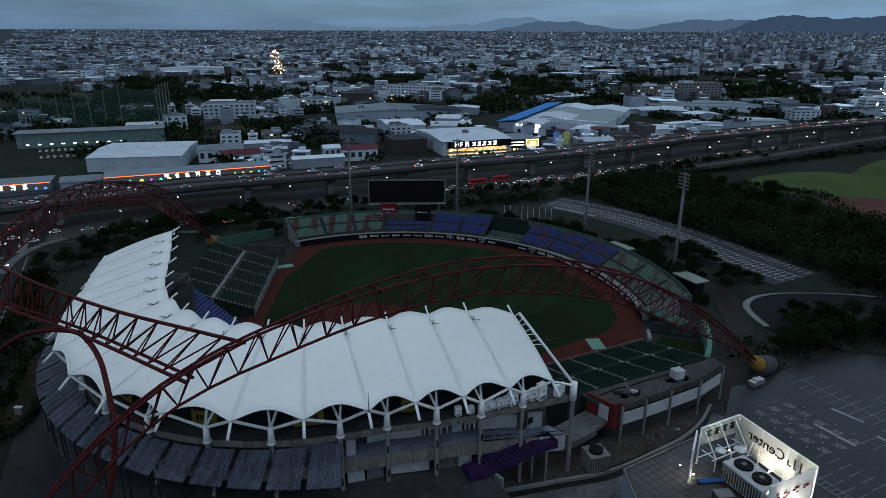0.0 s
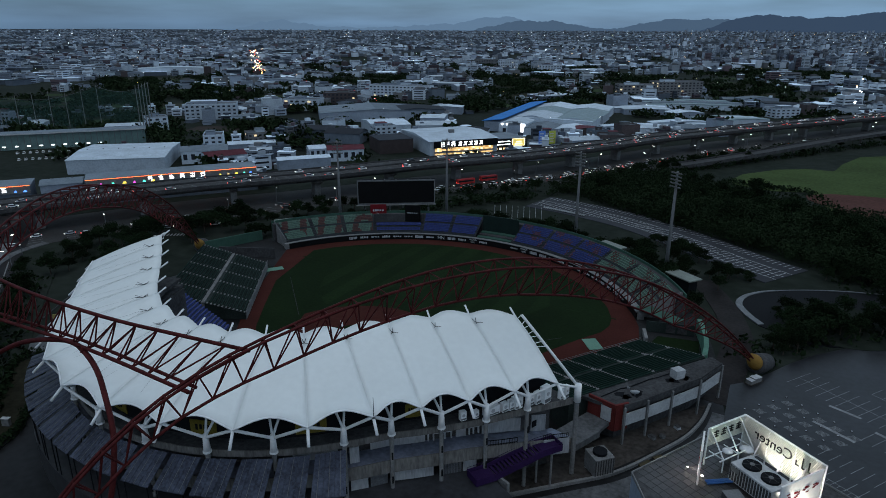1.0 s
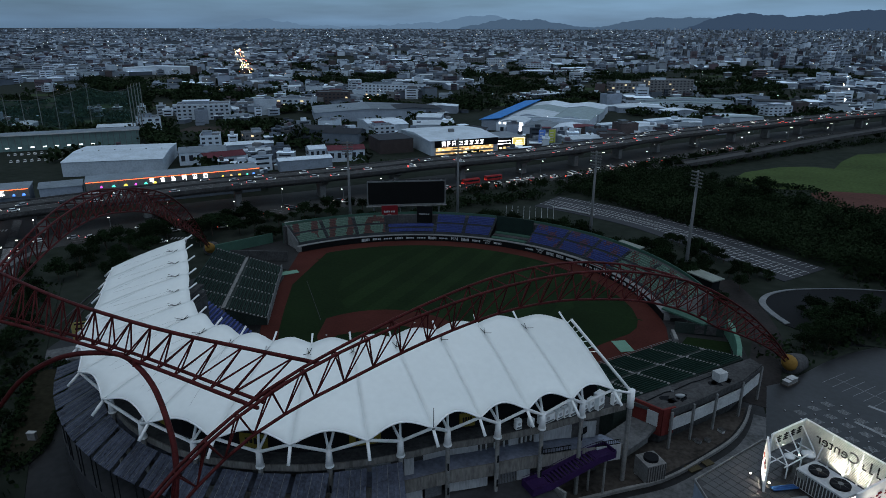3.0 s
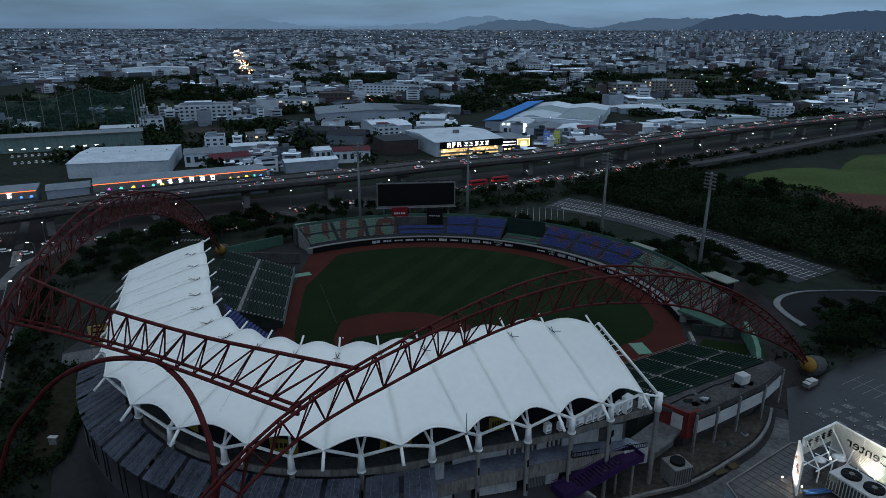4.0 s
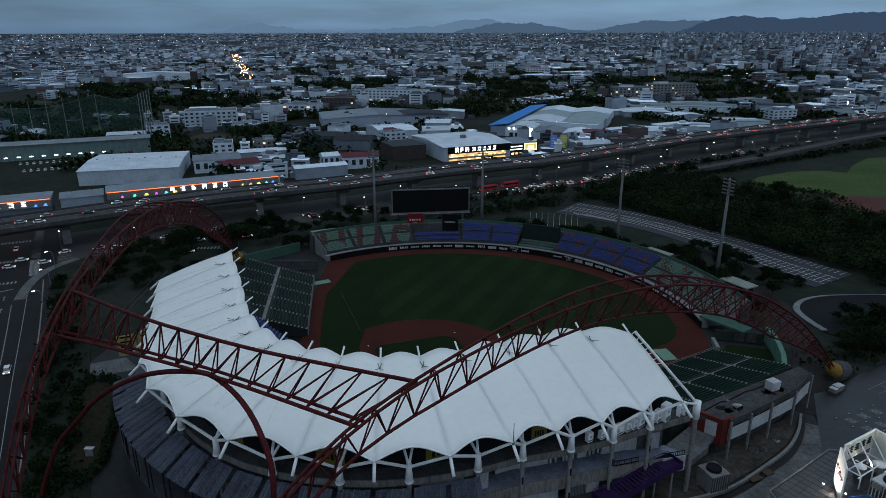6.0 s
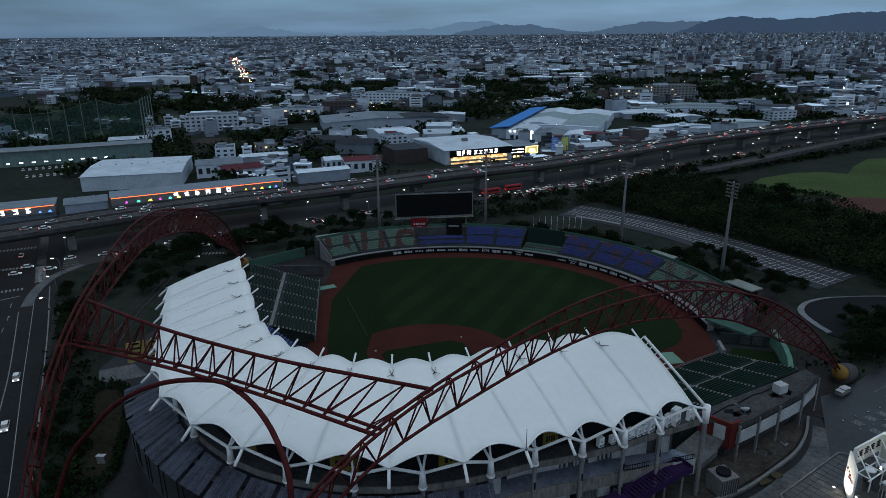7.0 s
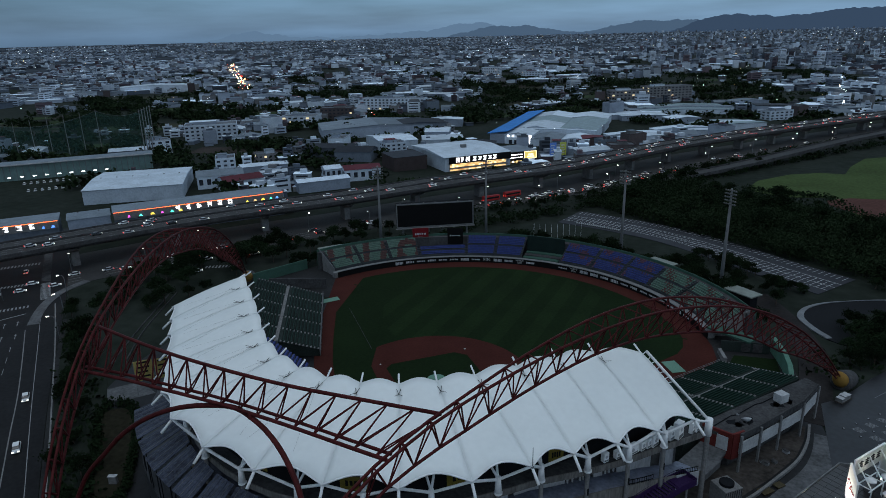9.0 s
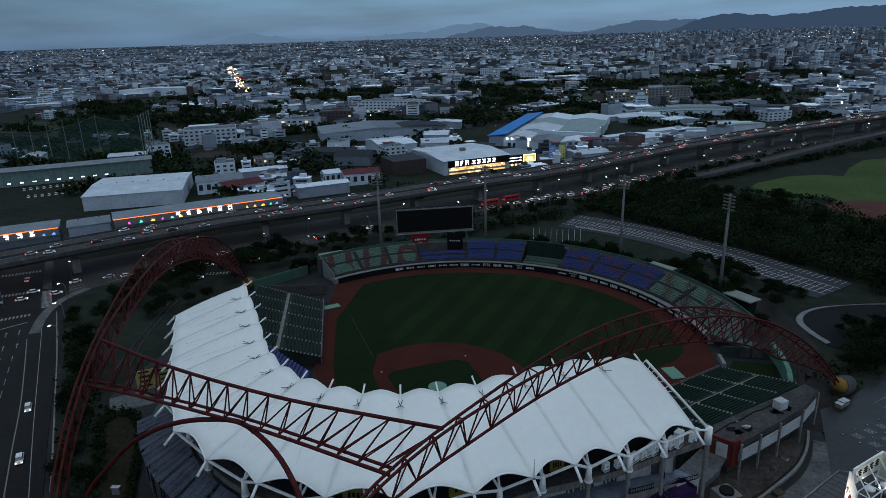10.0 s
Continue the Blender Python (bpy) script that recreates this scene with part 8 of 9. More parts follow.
for _ in range(5200):
    f = rng.random()
    if f < 0.6:
        x, y = rng.uniform(-5, 200), rng.uniform(185, 285)
        if y < 226 - 0.62 * max(x, 0) or hw_side(x, y) > -40 or (x > 74 and y > 284) or (x > 116 and y > 244):
            continue
    elif f < 0.66:
        g = rng.random()
        x, y = 72 + 58 * g + rng.gauss(0, 2.5), 304 - 8 * min(g * 2, 1) - 44 * max(0, g - 0.75) * 4 * 0.8 + rng.gauss(0, 2.5)
    elif f < 0.92:
        x, y = rng.uniform(96, 175), rng.uniform(62, 150)
        if (x - 123) ** 2 + (y - 107) ** 2 < 31**2 and (x - 138) ** 2 + (y - 84) ** 2 > 26**2:
            continue
        if any((x - a) ** 2 + (y - b) ** 2 < 200 for a, b in cpl):
            continue
        if y < interp(x, EDGE_X, EDGE_Y) + 1.0 or (x < 107 and 78 < y < 122):
            continue
    else:
        p = offset_line(AVL, rng.uniform(-10.0, 0.5))[rng.randint(4, 46)]
        x, y = p[0] + rng.uniform(-1, 1), p[1] + rng.uniform(-1, 1)
    for _ in range(3):
        c = Vector((x + rng.gauss(0, 0.8), y + rng.gauss(0, 0.8), rng.uniform(0.1, 1.8)))
        s = rng.uniform(0.35, 0.8)
        a1 = Vector((rng.gauss(0, 1), rng.gauss(0, 1), rng.gauss(0, 0.4))).normalized()
        a2 = a1.cross(Vector((rng.gauss(0, 1), rng.gauss(0, 1), rng.gauss(0, 1)))).normalized()
        mb.add([c - a1 * s, c - a2 * s, c + a1 * s, c + a2 * s], [(0, 1, 2, 3)])
# clipped hedge round the rounded lawn
for _ in range(5200):
    x, y = rng.choice(lawn)
    k = rng.uniform(0.82, 1.0)
    c = Vector((lcx + (x - lcx) * k + rng.gauss(0, 0.5), lcy + (y - lcy) * k + rng.gauss(0, 0.5), rng.uniform(0.1, 1.3)))
    s = rng.uniform(0.15, 0.38)
    a1 = Vector((rng.gauss(0, 1), rng.gauss(0, 1), rng.gauss(0, 0.4))).normalized()
    a2 = a1.cross(Vector((rng.gauss(0, 1), rng.gauss(0, 1), rng.gauss(0, 1)))).normalized()
    mb.add([c - a1 * s, c - a2 * s, c + a1 * s, c + a2 * s], [(0, 1, 2, 3)])
# bushes on both sides of the ramp beside the highway
for _ in range(900):
    p, yw = along(HWL, rng.uniform(470, 1050))
    n2 = Vector((math.sin(yw), -math.cos(yw)))
    q = p + n2 * (rng.uniform(52, 62) if rng.random() < 0.7 else rng.uniform(31, 35))
    if min((q - Vector(v)).length for v in V2L) < 7.5:
        continue
    h = rng.uniform(2.0, 5.0)
    for _ in range(24):
        c = Vector((q.x + rng.gauss(0, 1.3), q.y + rng.gauss(0, 1.3), max(h * rng.uniform(0.1, 1.0), 0.3)))
        s = rng.uniform(0.3, 0.75)
        a1 = Vector((rng.gauss(0, 1), rng.gauss(0, 1), rng.gauss(0, 0.4))).normalized()
        a2 = a1.cross(Vector((rng.gauss(0, 1), rng.gauss(0, 1), rng.gauss(0, 1)))).normalized()
        mb.add([c - a1 * s, c - a2 * s, c + a1 * s, c + a2 * s], [(0, 1, 2, 3)])
scr = bpy.data.meshes.new("scrub")
scr.from_pydata(mb.v, [], mb.f)
scr.materials.append(M_LEAF)
tagged(part("scrub", scr, None), "low dark undergrowth", "bushes", kind="stuff")


# ---------------------------------------------------------------- traffic and street lamps
M_GLASS = mat("car_glass", (0.015, 0.017, 0.02), 0.15, var=0.1, bump=0.0, spec=0.6)
M_TYRE = mat("tyre", (0.015, 0.015, 0.015), 0.8, var=0.1, bump=0.0)
L_HEAD = glow("head_lamp", (1.0, 0.95, 0.85), 2.0)


def far_car_template(paint, label, parked=False):
    """A car seen only from afar: body with bonnet, glazed cabin and its lamps."""
    ob = thing("car", label, "car", 0, 0, -500)
    part("body", MB().add([(-2.2, -0.85, 0.2), (2.2, -0.85, 0.2), (2.2, 0.85, 0.2), (-2.2, 0.85, 0.2), (-2.15, -0.85, 0.85), (2.1, -0.8, 0.73), (2.1, 0.8, 0.73), (-2.15, 0.85, 0.85)],
                          [(4, 5, 6, 7), (0, 1, 5, 4), (1, 2, 6, 5), (2, 3, 7, 6), (3, 0, 4, 7)]).box(-1.3, -0.68, 1.37, 0.6, 0.68, 1.45), paint, ob)
    part("glazing", MB().add([(-1.9, -0.8, 0.85), (1.2, -0.78, 0.79), (1.2, 0.78, 0.79), (-1.9, 0.8, 0.85), (-1.25, -0.66, 1.37), (0.55, -0.64, 1.37), (0.55, 0.64, 1.37), (-1.25, 0.66, 1.37)],
                             [(0, 1, 5, 4), (1, 2, 6, 5), (2, 3, 7, 6), (3, 0, 4, 7)]), M_GLASS, ob)
    if not parked:
        for sy in (-0.62, 0.62):
            part("head_lamp", MB().box(2.1, sy - 0.2, 0.5, 2.26, sy + 0.2, 0.75), L_HEAD, ob)
            part("tail_lamp", MB().box(-2.28, sy - 0.2, 0.6, -2.16, sy + 0.2, 0.84), L_RED, ob)
    return ob


def car_template(paint, label, van=False, parked=False, wheels=True):
    ob = thing("car", label, "car", 0, 0, -500)
    hb, hc = (0.95, 2.0) if van else (0.85, 1.45)
    lo = MB().add([(-2.2, -0.85, 0.3), (2.2, -0.85, 0.3), (2.2, 0.85, 0.3), (-2.2, 0.85, 0.3), (-2.15, -0.85, hb), (2.1, -0.8, hb - 0.12), (2.1, 0.8, hb - 0.12), (-2.15, 0.85, hb)],
                  [(0, 3, 2, 1), (4, 5, 6, 7), (0, 1, 5, 4), (1, 2, 6, 5), (2, 3, 7, 6), (3, 0, 4, 7)])
    part("body", lo, paint, ob)
    x0, x1, x2, x3 = (-2.1, -2.0, 1.0, 1.6) if van else (-1.9, -1.25, 0.55, 1.2)
    part("glazing", MB().add([(x0, -0.8, hb), (x3, -0.78, hb - 0.06), (x3, 0.78, hb - 0.06), (x0, 0.8, hb), (x1, -0.66, hc - 0.08), (x2, -0.64, hc - 0.08), (x2, 0.64, hc - 0.08), (x1, 0.66, hc - 0.08)],
                             [(4, 5, 6, 7), (0, 1, 5, 4), (1, 2, 6, 5), (2, 3, 7, 6), (3, 0, 4, 7)]), M_GLASS, ob)
    part("roof", MB().box(x1 - 0.05, -0.68, hc - 0.08, x2 + 0.05, 0.68, hc), paint, ob)
    for sx in (-1.35, 1.35) if wheels else ():
        for sy in (-0.82, 0.82):
            part("wheel", MB().tube([(sx, sy - 0.1, 0.32), (sx, sy + 0.1, 0.32)], 0.32, 10), M_TYRE, ob)
    for sy in (-0.62, 0.62):
        part("head_lamp", MB().box(2.1, sy - 0.2, 0.5, 2.24, sy + 0.2, 0.72), M_LETTER if parked else L_HEAD, ob)
        part("tail_lamp", MB().box(-2.26, sy - 0.18, 0.6, -2.16, sy + 0.18, 0.8), M_SIGNRED if parked else L_RED, ob)
    return ob


CARS = [car_template(mat("car_paint_" + n, c, 0.35, var=0.05, bump=0.0, spec=0.5), f"{n.replace('_', ' ')} car driving with its lamps on", v) for n, c, v in (
    ("white", (0.6, 0.61, 0.62), False), ("silver_grey", (0.3, 0.31, 0.33), False), ("black", (0.02, 0.02, 0.022), False), ("dark_red", (0.22, 0.02, 0.02), False), ("white_van", (0.62, 0.62, 0.62), True), ("dark_blue", (0.02, 0.035, 0.09), False))]
CARS.append(car_template(CARS[0].children[0].data.materials[0], "white car parked in a bay", False, True))
CARS.append(car_template(CARS[1].children[0].data.materials[0], "grey car parked in a bay", False, True))
for k in range(3):
    CARS.append(far_car_template(CARS[k].children[0].data.materials[0], CARS[k]["label"]))
CARS.append(far_car_template(CARS[0].children[0].data.materials[0], "white car parked behind the shops", True))
crng = random.Random(3)


def drive(x, y, z, yaw, kind=None):
    t = CARS[kind] if kind is not None else crng.choice(CARS[:2] * 3 + CARS[:6])
    c = copy_thing(t, Matrix.Translation((x, y, z)) @ Matrix.Rotation(yaw, 4, "Z"))
    tagged(c, group="cars on the roads")
    return c


for off, dirn in ((-9.2, 1), (-5.9, 1), (-2.6, 1), (2.6, -1), (5.9, -1), (9.2, -1)):
    d = crng.uniform(150, 190)
    while d < 1000:
        p, yw = along(HWL, d)
        n2 = Vector((-math.sin(yw), math.cos(yw)))
        q = p + n2 * off
        drive(q.x, q.y, HZ, yw if dirn > 0 else yw + math.pi, None if d < 380 else crng.choice((8, 8, 9, 10, 9)))
        d += crng.uniform(15, 62) if d > 520 else crng.uniform(20, 75)
for off, dirn in ((-5.0, 1), (-1.7, 1), (1.7, 1), (5.0, 1)):
    d = crng.uniform(250, 300)
    while d < 900:
        p, yw = along(SRL, d)
        n2 = Vector((-math.sin(yw), math.cos(yw)))
        q = p + n2 * off
        drive(q.x, q.y, -0.1, yw if off < 0 else yw + math.pi, None if d < 400 else crng.choice((8, 8, 9, 10)))
        d += crng.uniform(8, 24) if 480 < d < 640 else crng.uniform(20, 70)
for x, y, yaw, k in ((-205, 30, 2.48, 0), (-188.3, 22, 0.9, 0), (-184.6, 14.4, 0.9, 0), (-101.4, -37.2, -0.64, 0), (-80, -53.4, -0.64, 0), (-222, 14, 2.48, 2), (-150, 62, 0.95, 0), (-143, 74, 0.95, 1), (-128, 88, 0.95, 0), (-135, 60, 0.9, 0)):
    drive(x, y, -0.05, yaw, k)
# parked cars in rows behind the warehouse
for k in range(18):
    a, b = ((-392, 150), (-372, 176)) if k % 2 else ((-366, 136), (-346, 162))
    f = (k // 2) / 8
    drive(a[0] + (b[0] - a[0]) * f, a[1] + (b[1] - a[1]) * f, -0.2, 2.5, 11)
# a row of parked scooters at the head of the car park
def scooter(x, y, yaw):
    ob = thing("scooter", "small pale scooter parked in a row", "scooter", x, y, -0.1, yaw, "parked scooters")
    part("body", MB().add([(-0.8, -0.2, 0.3), (0.7, -0.15, 0.3), (0.7, 0.15, 0.3), (-0.8, 0.2, 0.3), (-0.7, -0.15, 0.85), (0.5, -0.1, 0.95), (0.5, 0.1, 0.95), (-0.7, 0.15, 0.85)],
                          [(0, 3, 2, 1), (4, 5, 6, 7), (0, 1, 5, 4), (1, 2, 6, 5), (2, 3, 7, 6), (3, 0, 4, 7)]), M_WALLW, ob)
    part("handlebar", MB().box(0.4, -0.35, 0.95, 0.5, 0.35, 1.1), M_DARK, ob)
    for sx in (-0.65, 0.65):
        part("wheel", MB().tube([(sx, -0.08, 0.28), (sx, 0.08, 0.28)], 0.28, 8), M_TYRE, ob)


for k in range(22):
    i = 4 + k // 2
    p = Vector(offset_line(cpl, -9.5)[i]).lerp(Vector(offset_line(cpl, -9.5)[i + 1]), 0.5 * (k % 2))
    v = Vector(cpl[i + 1]) - Vector(cpl[i])
    scooter(p.x, p.y, math.atan2(v.y, v.x) + math.pi / 2)


def bus(x, y, yaw):
    ob = thing("bus", "red city bus with dark windows", "bus", x, y, -0.1, yaw, "red buses")
    part("body", MB().box(-5.6, -1.25, 0.35, 5.6, 1.25, 3.2), mat("bus_red", (0.33, 0.03, 0.03), 0.4, bump=0.0), ob)
    for sy in (-1, 1):
        part("window_band", MB().box(-5.2, sy * 1.26 - 0.02, 1.5, 5.0, sy * 1.26 + 0.02, 2.5), M_GLASS, ob)
    part("windscreen", MB().box(5.58, -1.1, 1.2, 5.64, 1.1, 2.7), M_GLASS, ob)
    for sx in (-3.6, 3.6):
        for sy in (-1.1, 1.1):
            part("wheel", MB().tube([(sx, sy - 0.15, 0.5), (sx, sy + 0.15, 0.5)], 0.5, 10), M_TYRE, ob)
    for sy in (-0.9, 0.9):
        part("tail_lamp", MB().box(-5.66, sy - 0.2, 0.8, -5.58, sy + 0.2, 1.2), L_RED, ob)


bus(-63.0, 221.0, 0.95)
bus(-55.0, 236.0, 0.95)
for t in CARS:
    for o in (*t.children, t):
        bpy.data.objects.remove(o)


def lamp_template():
    ob = thing("street_lamp", "tall curved steel street lamp", "street lamp", 0, 0, -500)
    part("pole", MB().tube([(0, 0, 0), (0, 0, 8), (0.5, 0, 9.2), (1.8, 0, 9.6)], [0.13, 0.1, 0.08, 0.06], 6), M_STEEL, ob, smooth=True)
    head = part("lamp_head", MB().box(1.5, -0.2, 9.5, 2.5, 0.2, 9.7), M_STEEL, ob)
    part("diffuser", MB().box(1.55, -0.26, 9.36, 2.5, 0.26, 9.5), L_LAMP, head, "glowing diffuser")
    return ob


L_LAMP = glow("street_lamp_glow", (1.0, 0.9, 0.75), 12.0)
lt = lamp_template()
for k in range(34):
    p, yw = along(SRL, 190 + 27 * k)
    n2 = Vector((-math.sin(yw), math.cos(yw)))
    q = p + n2 * (-9.0 if k % 2 else 9.0)
    tagged(copy_thing(lt, Matrix.Translation((q.x, q.y, -0.2)) @ Matrix.Rotation(yw + (math.pi / 2 if k % 2 else -math.pi / 2), 4, "Z")), group="street lamps")
for k in range(6, 9):
    p, yw = along(AVL, 45 + 22 * k)
    n2 = Vector((-math.sin(yw), math.cos(yw)))
    q = p + n2 * 2.0
    tagged(copy_thing(lt, Matrix.Translation((q.x, q.y, -0.1)) @ Matrix.Rotation(yw + math.pi / 2, 4, "Z")), group="street lamps")
for o in (*lt.children_recursive, lt):
    bpy.data.objects.remove(o)

# row of pale flag poles beyond centre field
for k in range(9):
    ob = thing("flag_pole", "thin pale flag pole beyond the outfield", "pole", -14 + 2.6 * k, 152 + 0.8 * k, -0.2, 0, "flag poles")
    part("pole", MB().tube([(0, 0, 0), (0, 0, 9.5)], [0.09, 0.05], 6), M_WHITE, ob)
    part("base", MB().box(-0.4, -0.4, 0, 0.4, 0.4, 0.5), M_CONC, ob)

# scooters parked in a row behind the centre field stand
srng = random.Random(12)
for k in range(46):
    a = 88.0 - 31.0 * k / 45
    x, y = pol(-3, 41, a, 99.2 + srng.uniform(-0.3, 0.3))
    scooter(x, y, radians(a) + srng.uniform(-0.2, 0.2))


# ---------------------------------------------------------------- building with the lit roof enclosure
RZ = 13.2
bld = thing("roof_terrace_building", "commercial building with a dark tiled flat roof and white edges", "building")
poly = [(97.4, -0.8), (87.3, -18.8), (92.0, -27.0), (118.0, -34.0), (130.0, -14.0), (105.5, 1.5)]
part("wall", MB().prism(poly, -0.2, RZ - 0.3), PALETTE[1], bld)
M_TILE = mat("dark_roof_tile", (0.026, 0.024, 0.024), 0.35, var=0.3, scale=0.4, rand=0.25, spec=0.5)
part("roof_bed", MB().prism(poly, RZ - 0.3, RZ - 0.02), M_CONC_D, bld, "pale joints under the tiles")
u1 = (Vector((87.3, -18.8)) - Vector((97.4, -0.8))).normalized()
v1 = Vector((-u1.y, u1.x))
tile = MB().box(-0.68, -0.68, -0.02, 0.68, 0.68, 0.03).mesh("roof_tile", M_TILE)
O2 = Vector((97.4, -0.8))
yaw1 = math.atan2(u1.y, u1.x)
for i in range(14):
    for j in range(20):
        p = O2 + u1 * (0.9 + 1.5 * i) + v1 * (0.9 + 1.5 * j)
        inside = True
        n = len(poly)
        for k in range(n):
            a, b = Vector(poly[k]), Vector(poly[(k + 1) % n])
            e = b - a
            if (e.x * (p - a).y - e.y * (p - a).x) / e.length < 0.75:
                inside = False
        if inside:
            ob = part("roof_tile", tile, None, bld)
            ob.matrix_basis = Matrix.Translation((p.x, p.y, RZ)) @ Matrix.Rotation(yaw1, 4, "Z")
for k in range(len(poly)):
    a, b = Vector(poly[k]), Vector(poly[(k + 1) % len(poly)])
    wall_strip(tuple(a), tuple(b), RZ - 0.3, RZ + 0.3, 0.2, M_CONC, bld, "roof_edge", "grey roof edge")

enc = thing("sign_enclosure", "white mesh sign enclosure lit from inside on the roof", "sign")
EA, EB, EC = Vector((98.1, -10.3)), Vector((103.5, -2.3)), Vector((116.2, -12.2))
EZ0, EZ1 = RZ + 0.2, 20.6
M_MESH = mat("white_slatted_panel", (0.5, 0.5, 0.46), 0.6, var=0.12, scale=0.5)


def sheet(p, q, z0, z1, name, n_slats):
    v = q - p
    yaw = math.atan2(v.y, v.x)
    c = (p + q) / 2
    part(name, MB().obox(c.x, c.y, z0, v.length, 0.06, z1 - z0, yaw), M_MESH, enc)
    slat = MB().box(-v.length / 2, -0.06, -0.05, v.length / 2, 0.06, 0.05).mesh("slat", M_MESH)
    for k in range(n_slats):
        for side in (-1,):
            ob = part("slat", slat, None, enc)
            nrm = Vector((math.sin(yaw), -math.cos(yaw))) * 0.1
            ob.matrix_basis = Matrix.Translation((c.x + nrm.x, c.y + nrm.y, z0 + (z1 - z0) * (k + 0.5) / n_slats)) @ Matrix.Rotation(yaw, 4, "Z")


sheet(EB, EC, EZ0 + 1.0, EZ1, "back_panel", 22)
sheet(EA, EB, EZ0 + 3.6, EZ1, "side_panel", 12)
for p in (EA, EB, EC, EB.lerp(EC, 0.33), EB.lerp(EC, 0.66)):
    rod("post", (p.x, p.y, RZ), (p.x, p.y, EZ1 + 0.1), 0.16, M_WHITE, enc)
for p, q in ((EA, EB), (EB, EC)):
    rod("top_rail", (p.x, p.y, EZ1 + 0.05), (q.x, q.y, EZ1 + 0.05), 0.16, M_WHITE, enc)
    rod("low_rail", (p.x, p.y, EZ0 + 1.0), (q.x, q.y, EZ0 + 1.0), 0.12, M_WHITE, enc)
# letters seen from behind stand as plain dark bars on the slats
v = EC - EB
yawb = math.atan2(v.y, v.x)
mid = EB.lerp(EC, 0.4)
nrm = Vector((math.sin(yawb), -math.cos(yawb))) * 0.2
out_m = Matrix.Translation((mid.x + nrm.x, mid.y + nrm.y, EZ1 - 2.2)) @ Matrix.Rotation(yawb + math.pi, 4, "Z") @ Matrix.Rotation(math.pi / 2, 4, "X")
lettering("lettering", "Center", 2.7, M_BLACK, enc, out_m)
for k, hgt in enumerate((1.0, 2.0, 2.0, 1.0)):
    p = EB + v * (0.70 + 0.075 * k)
    ob = part("letter_bar", MB().box(-0.3, -0.05, -hgt / 2, -0.08, 0.05, hgt / 2).box(-0.08, -0.05, -hgt / 2, 0.42, 0.05, -hgt / 2 + 0.22), M_BLACK, enc, "dark sign letter seen from behind")
    ob.matrix_basis = Matrix.Translation((p.x + nrm.x, p.y + nrm.y, EZ1 - 3.1 + hgt / 2)) @ Matrix.Rotation(yawb, 4, "Z")
for k in range(4):
    p = EA.lerp(EB, 0.2 + 0.2 * k)
    w2 = EB - EA
    yw2 = math.atan2(w2.y, w2.x)
    mb = MB().box(-0.6, -0.05, -0.7, 0.6, 0.05, -0.45).box(-0.6, -0.05, 0.3, 0.6, 0.05, 0.5).box(-0.1, -0.05, -0.45, 0.12, 0.05, 0.7).box(-0.55, -0.05, -0.2, 0.55, 0.05, 0.0)
    ob = part("letter_bar", mb, M_BLACK, enc)
    nn = Vector((math.sin(yw2), -math.cos(yw2))) * 0.22
    ob.matrix_basis = Matrix.Translation((p.x + nn.x, p.y + nn.y, EZ1 - 1.4)) @ Matrix.Rotation(yw2, 4, "Z")
# steel braces inside
for f in (0.25, 0.55, 0.8):
    p = EB.lerp(EC, f)
    q = p + Vector((math.sin(yawb), -math.cos(yawb))) * 2.2
    rod("brace", (p.x, p.y, EZ1 - 2.6), (q.x, q.y, RZ), 0.12, M_WHITE, enc)
    rod("brace", (p.x, p.y, RZ + 1.6), (q.x, q.y, RZ + 1.6), 0.1, M_WHITE, enc)
for f in (0.1, 0.5, 0.9):
    p = EA.lerp(EB, f)
    q = p + Vector((2.6, -1.7))
    rod("brace", (p.x, p.y, EZ1 - 0.8), (q.x, q.y, RZ + 2.6), 0.13, M_WHITE, enc)
    rod("brace", (q.x, q.y, RZ + 2.6), (q.x, q.y, RZ), 0.13, M_WHITE, enc)
    rod("brace", (p.x, p.y, RZ + 2.6), (q.x, q.y, RZ + 2.6), 0.11, M_WHITE, enc)
rod("brace", (*(EA + Vector((2.6, -1.7))), RZ + 2.6), (*(EB + Vector((2.0, -2.2))), RZ + 2.6), 0.12, M_WHITE, enc)


def lit_board(name, p, q, z0, z1):
    ob = thing(name, "white lit billboard with red brush lettering", "billboard")
    v = q - p
    yw = math.atan2(v.y, v.x)
    c = (p + q) / 2
    part("board", MB().obox(c.x, c.y, z0, v.length, 0.3, z1 - z0, yw), mat("billboard_white", (0.7, 0.68, 0.66), 0.6, var=0.06), ob)
    r2 = random.Random(6)
    for side in (-1, 1):
        for k in range(4):
            mb = MB()
            for _ in range(5):
                a, b = r2.uniform(-0.8, 0.3), r2.uniform(-0.9, 0.5)
                mb.box(a, -0.03, b, a + r2.uniform(0.2, 0.9), 0.03, b + r2.uniform(0.12, 0.35))
            pt = part("mark", mb, M_SIGNRED, ob, "red painted mark")
            f = -v.length * 0.33 + v.length * 0.22 * k
            nn = Vector((math.sin(yw), -math.cos(yw))) * 0.19 * side
            pt.matrix_basis = Matrix.Translation((c.x + math.cos(yw) * f + nn.x, c.y + math.sin(yw) * f + nn.y, (z0 + z1) / 2 + 0.3)) @ Matrix.Rotation(yw, 4, "Z")
    for f in (0.1, 0.9):
        pp = p.lerp(q, f)
        rod("post", (pp.x, pp.y, RZ), (pp.x, pp.y, z0 + 0.2), 0.12, M_STEEL, ob)


lit_board("billboard", EC + Vector((-0.4, -0.5)), EC + Vector((-6.2, -8.6)), RZ + 1.6, EZ1 - 0.3)
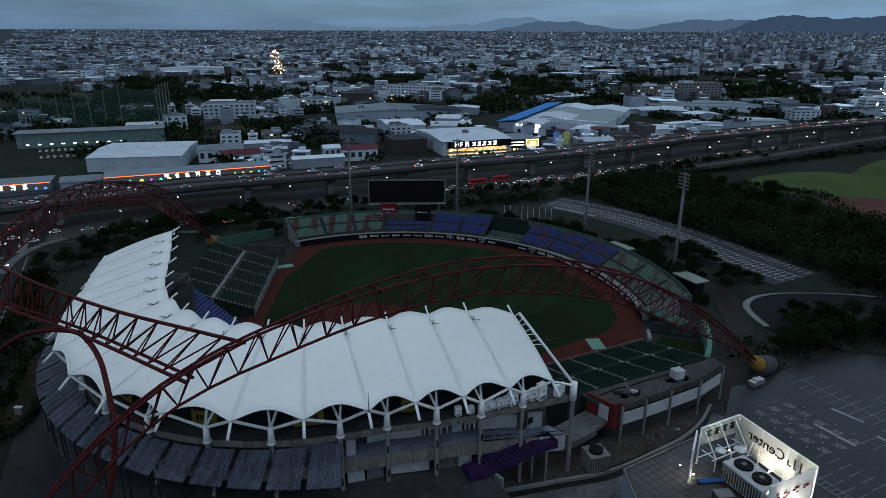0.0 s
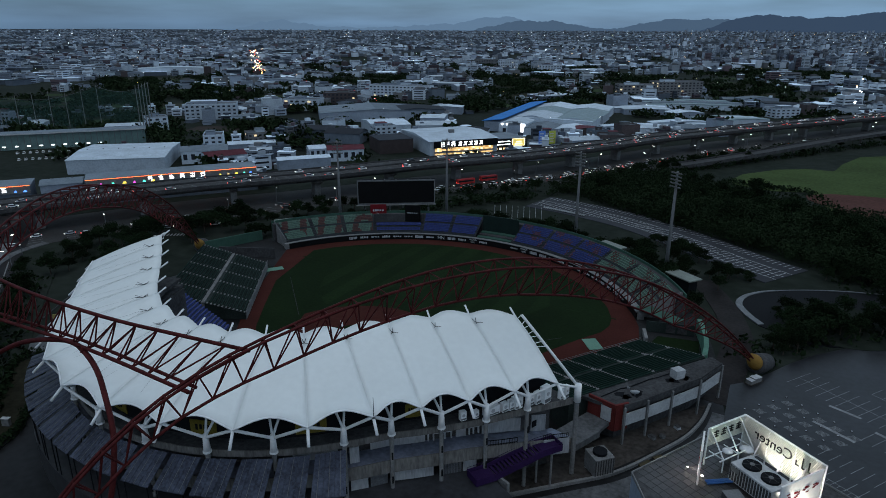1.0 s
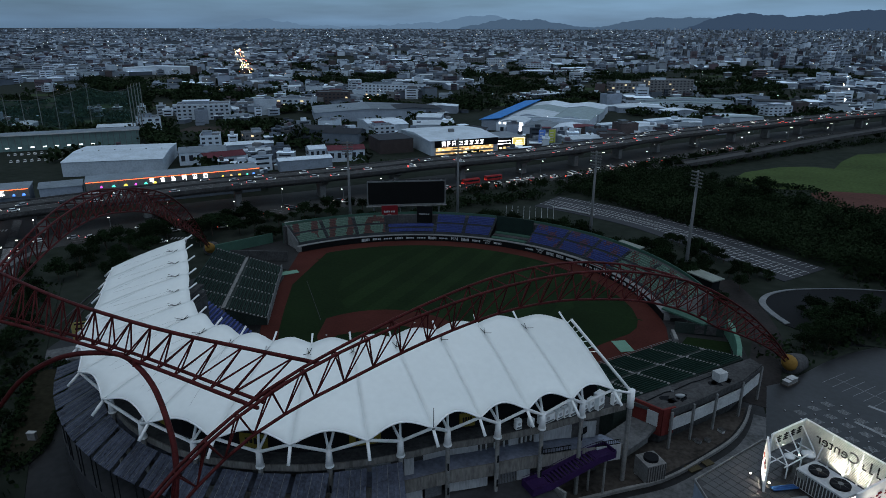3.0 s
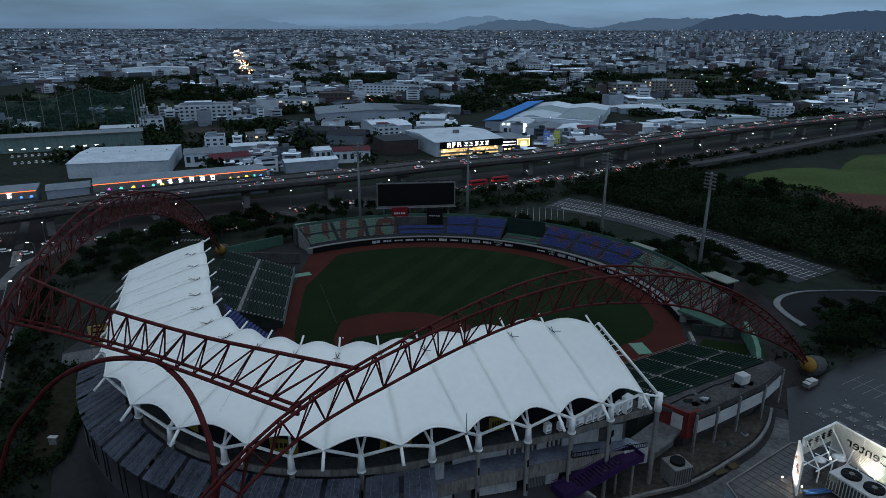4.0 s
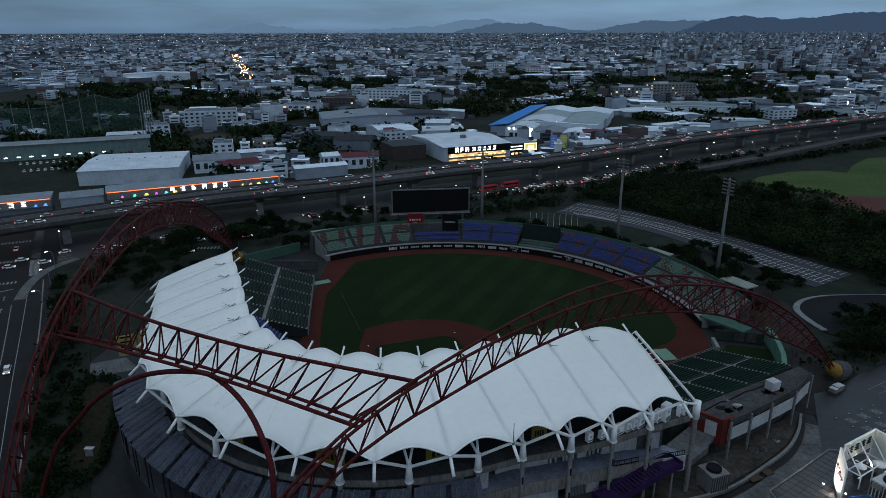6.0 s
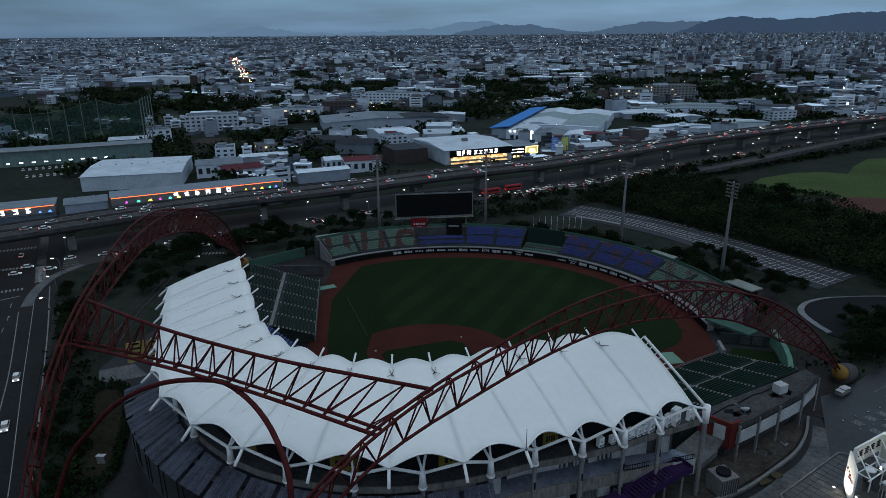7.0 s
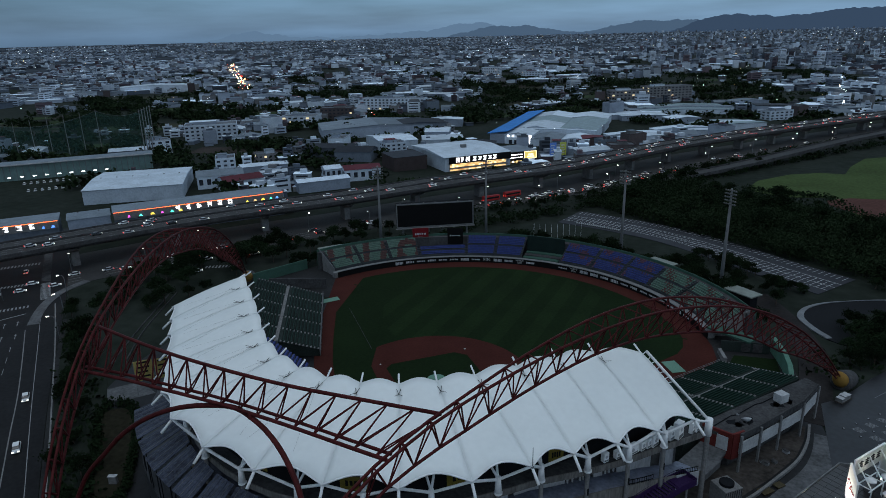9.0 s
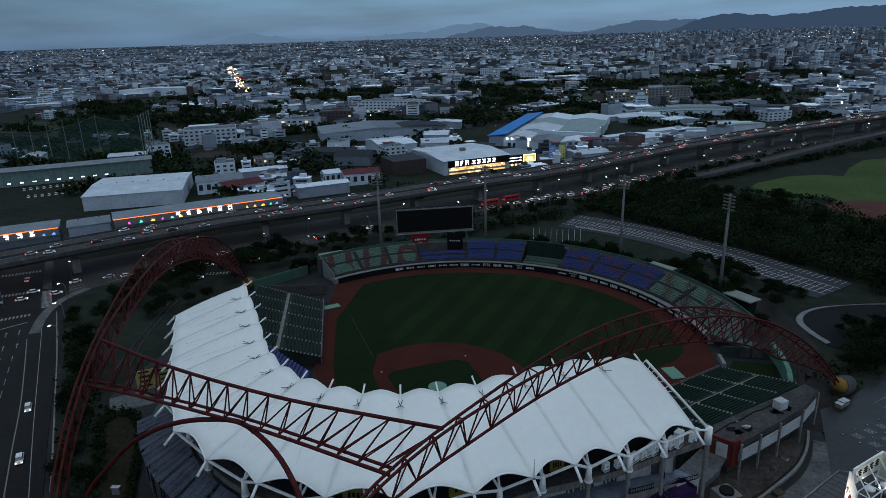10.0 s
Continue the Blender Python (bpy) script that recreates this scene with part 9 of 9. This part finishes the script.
lit_board("billboard", EA + Vector((-0.6, -0.6)), EA + Vector((-0.2, -7.0)), RZ + 0.4, EZ1 - 0.2)

# big condenser with two fans
cd = thing("condenser_unit", "large grey rooftop condenser with two round fans", "air conditioner", 107.2, -13.4, RZ + 0.05, yawb)
part("casing", MB().box(-4.2, -2.4, 0.3, 4.2, 2.4, 3.6), M_WALLW, cd)
for k in range(15):
    part("fin", MB().box(-4.1 + k * 0.56, -2.47, 0.5, -3.75 + k * 0.56, -2.4, 3.3), M_CONC_D, cd)
for sx in (-1.9, 1.9):
    shroud = part("fan_shroud", MB().tube([(sx, 0, 3.6), (sx, 0, 4.0)], 1.55, 24), M_DARK, cd, "dark round fan shroud")
    part("fan_hub", MB().tube([(sx, 0, 4.0), (sx, 0, 4.1)], 0.42, 14), M_CONC, shroud)
    for a in range(6):
        part("fan_guard", MB().obox(sx + 0.95 * math.cos(a * 1.047), 0.95 * math.sin(a * 1.047), 4.0, 1.1, 0.07, 0.05, a * 1.047), M_CONC_D, shroud)
part("label_plate", MB().box(-3.9, -2.5, 2.3, -2.2, -2.44, 3.2), M_CONC, cd)
part("skid", MB().box(-4.0, -2.2, 0, 4.0, 2.2, 0.3), M_DARK, cd)
for x, y, r in ((101.6, -7.6, 0.9), (104.6, -5.4, 1.15)):
    ob = thing("rooftop_fan", "round white roof ventilator", "ventilator", x, y, RZ, 0, "roof ventilators")
    part("drum", MB().tube([(0, 0, 0), (0, 0, 2.2)], r * 0.85, 16), M_CONC, ob, smooth=True)
    part("cap", MB().tube([(0, 0, 2.2), (0, 0, 2.4), (0, 0, 2.7)], [r, r * 1.05, r * 0.5], 16), M_WHITE, ob, smooth=True)
ob = thing("pipe_bundle", "blue insulated pipes along the roof", "pipes", 101.5, -14.5, RZ, 0.6)
for k in range(3):
    part("pipe", MB().tube([(-2.5, 0.4 * k, 0.3), (2.0, 0.4 * k, 0.3), (2.4, 0.4 * k, 0.9)], 0.16, 8), mat("blue_pipe", (0.03, 0.09, 0.25), 0.5), ob, smooth=True)
ob = thing("water_tank", "grey box tank on the roof", "tank", 103.6, -18.4, RZ, 0.6)
part("box", MB().box(-1.4, -1.0, 0, 1.4, 1.0, 1.5), M_CONC_D, ob)
part("lid", MB().box(-1.45, -1.05, 1.5, 1.45, 1.05, 1.6), M_STEEL, ob)


def flood(x, y, z, tx, ty, tz, watts, col=(1.0, 0.95, 0.8)):
    ob = thing("spotlight", "small glowing floodlight on the roof", "floodlight", 0, 0, 0, 0, "roof floodlights")
    part("housing", MB().obox(x, y, z - 0.15, 0.3, 0.3, 0.25, 0.4), M_STEEL, ob)
    part("lens", MB().obox(x, y, z + 0.1, 0.26, 0.26, 0.06, 0.4), L_LAMP, ob)
    lamp = new("spotlight_beam", bpy.data.lights.new("spotlight_beam", "SPOT"))
    lamp.data.energy, lamp.data.spot_size, lamp.data.spot_blend, lamp.data.color, lamp.data.shadow_soft_size = watts, radians(120), 0.6, col, 0.1
    lamp.matrix_world = look((x, y, z + 0.3), (tx, ty, tz))


for f in (0.2, 0.5, 0.8):
    p = EB.lerp(EC, f)
    q = p + Vector((math.sin(yawb), -math.cos(yawb))) * 2.2
    flood(q.x, q.y, RZ + 0.6, p.x, p.y, RZ + 5.6, 6000)
p = EA.lerp(EB, 0.5)
flood(p.x + 2.2, p.y - 1.5, RZ + 3.0, p.x, p.y, RZ + 6.0, 4200)
flood(98.5, -17.0, RZ + 2.2, 95.0, -15.0, RZ, 5000, (1.0, 0.85, 0.6))
flood(112.5, -19.0, RZ + 0.5, 113.5, -16.0, RZ + 5, 6000)
# lamp that washes the white billboard beside the tiled roof
flood(95.8, -13.2, RZ + 0.5, 98.0, -13.6, RZ + 4.0, 3600)
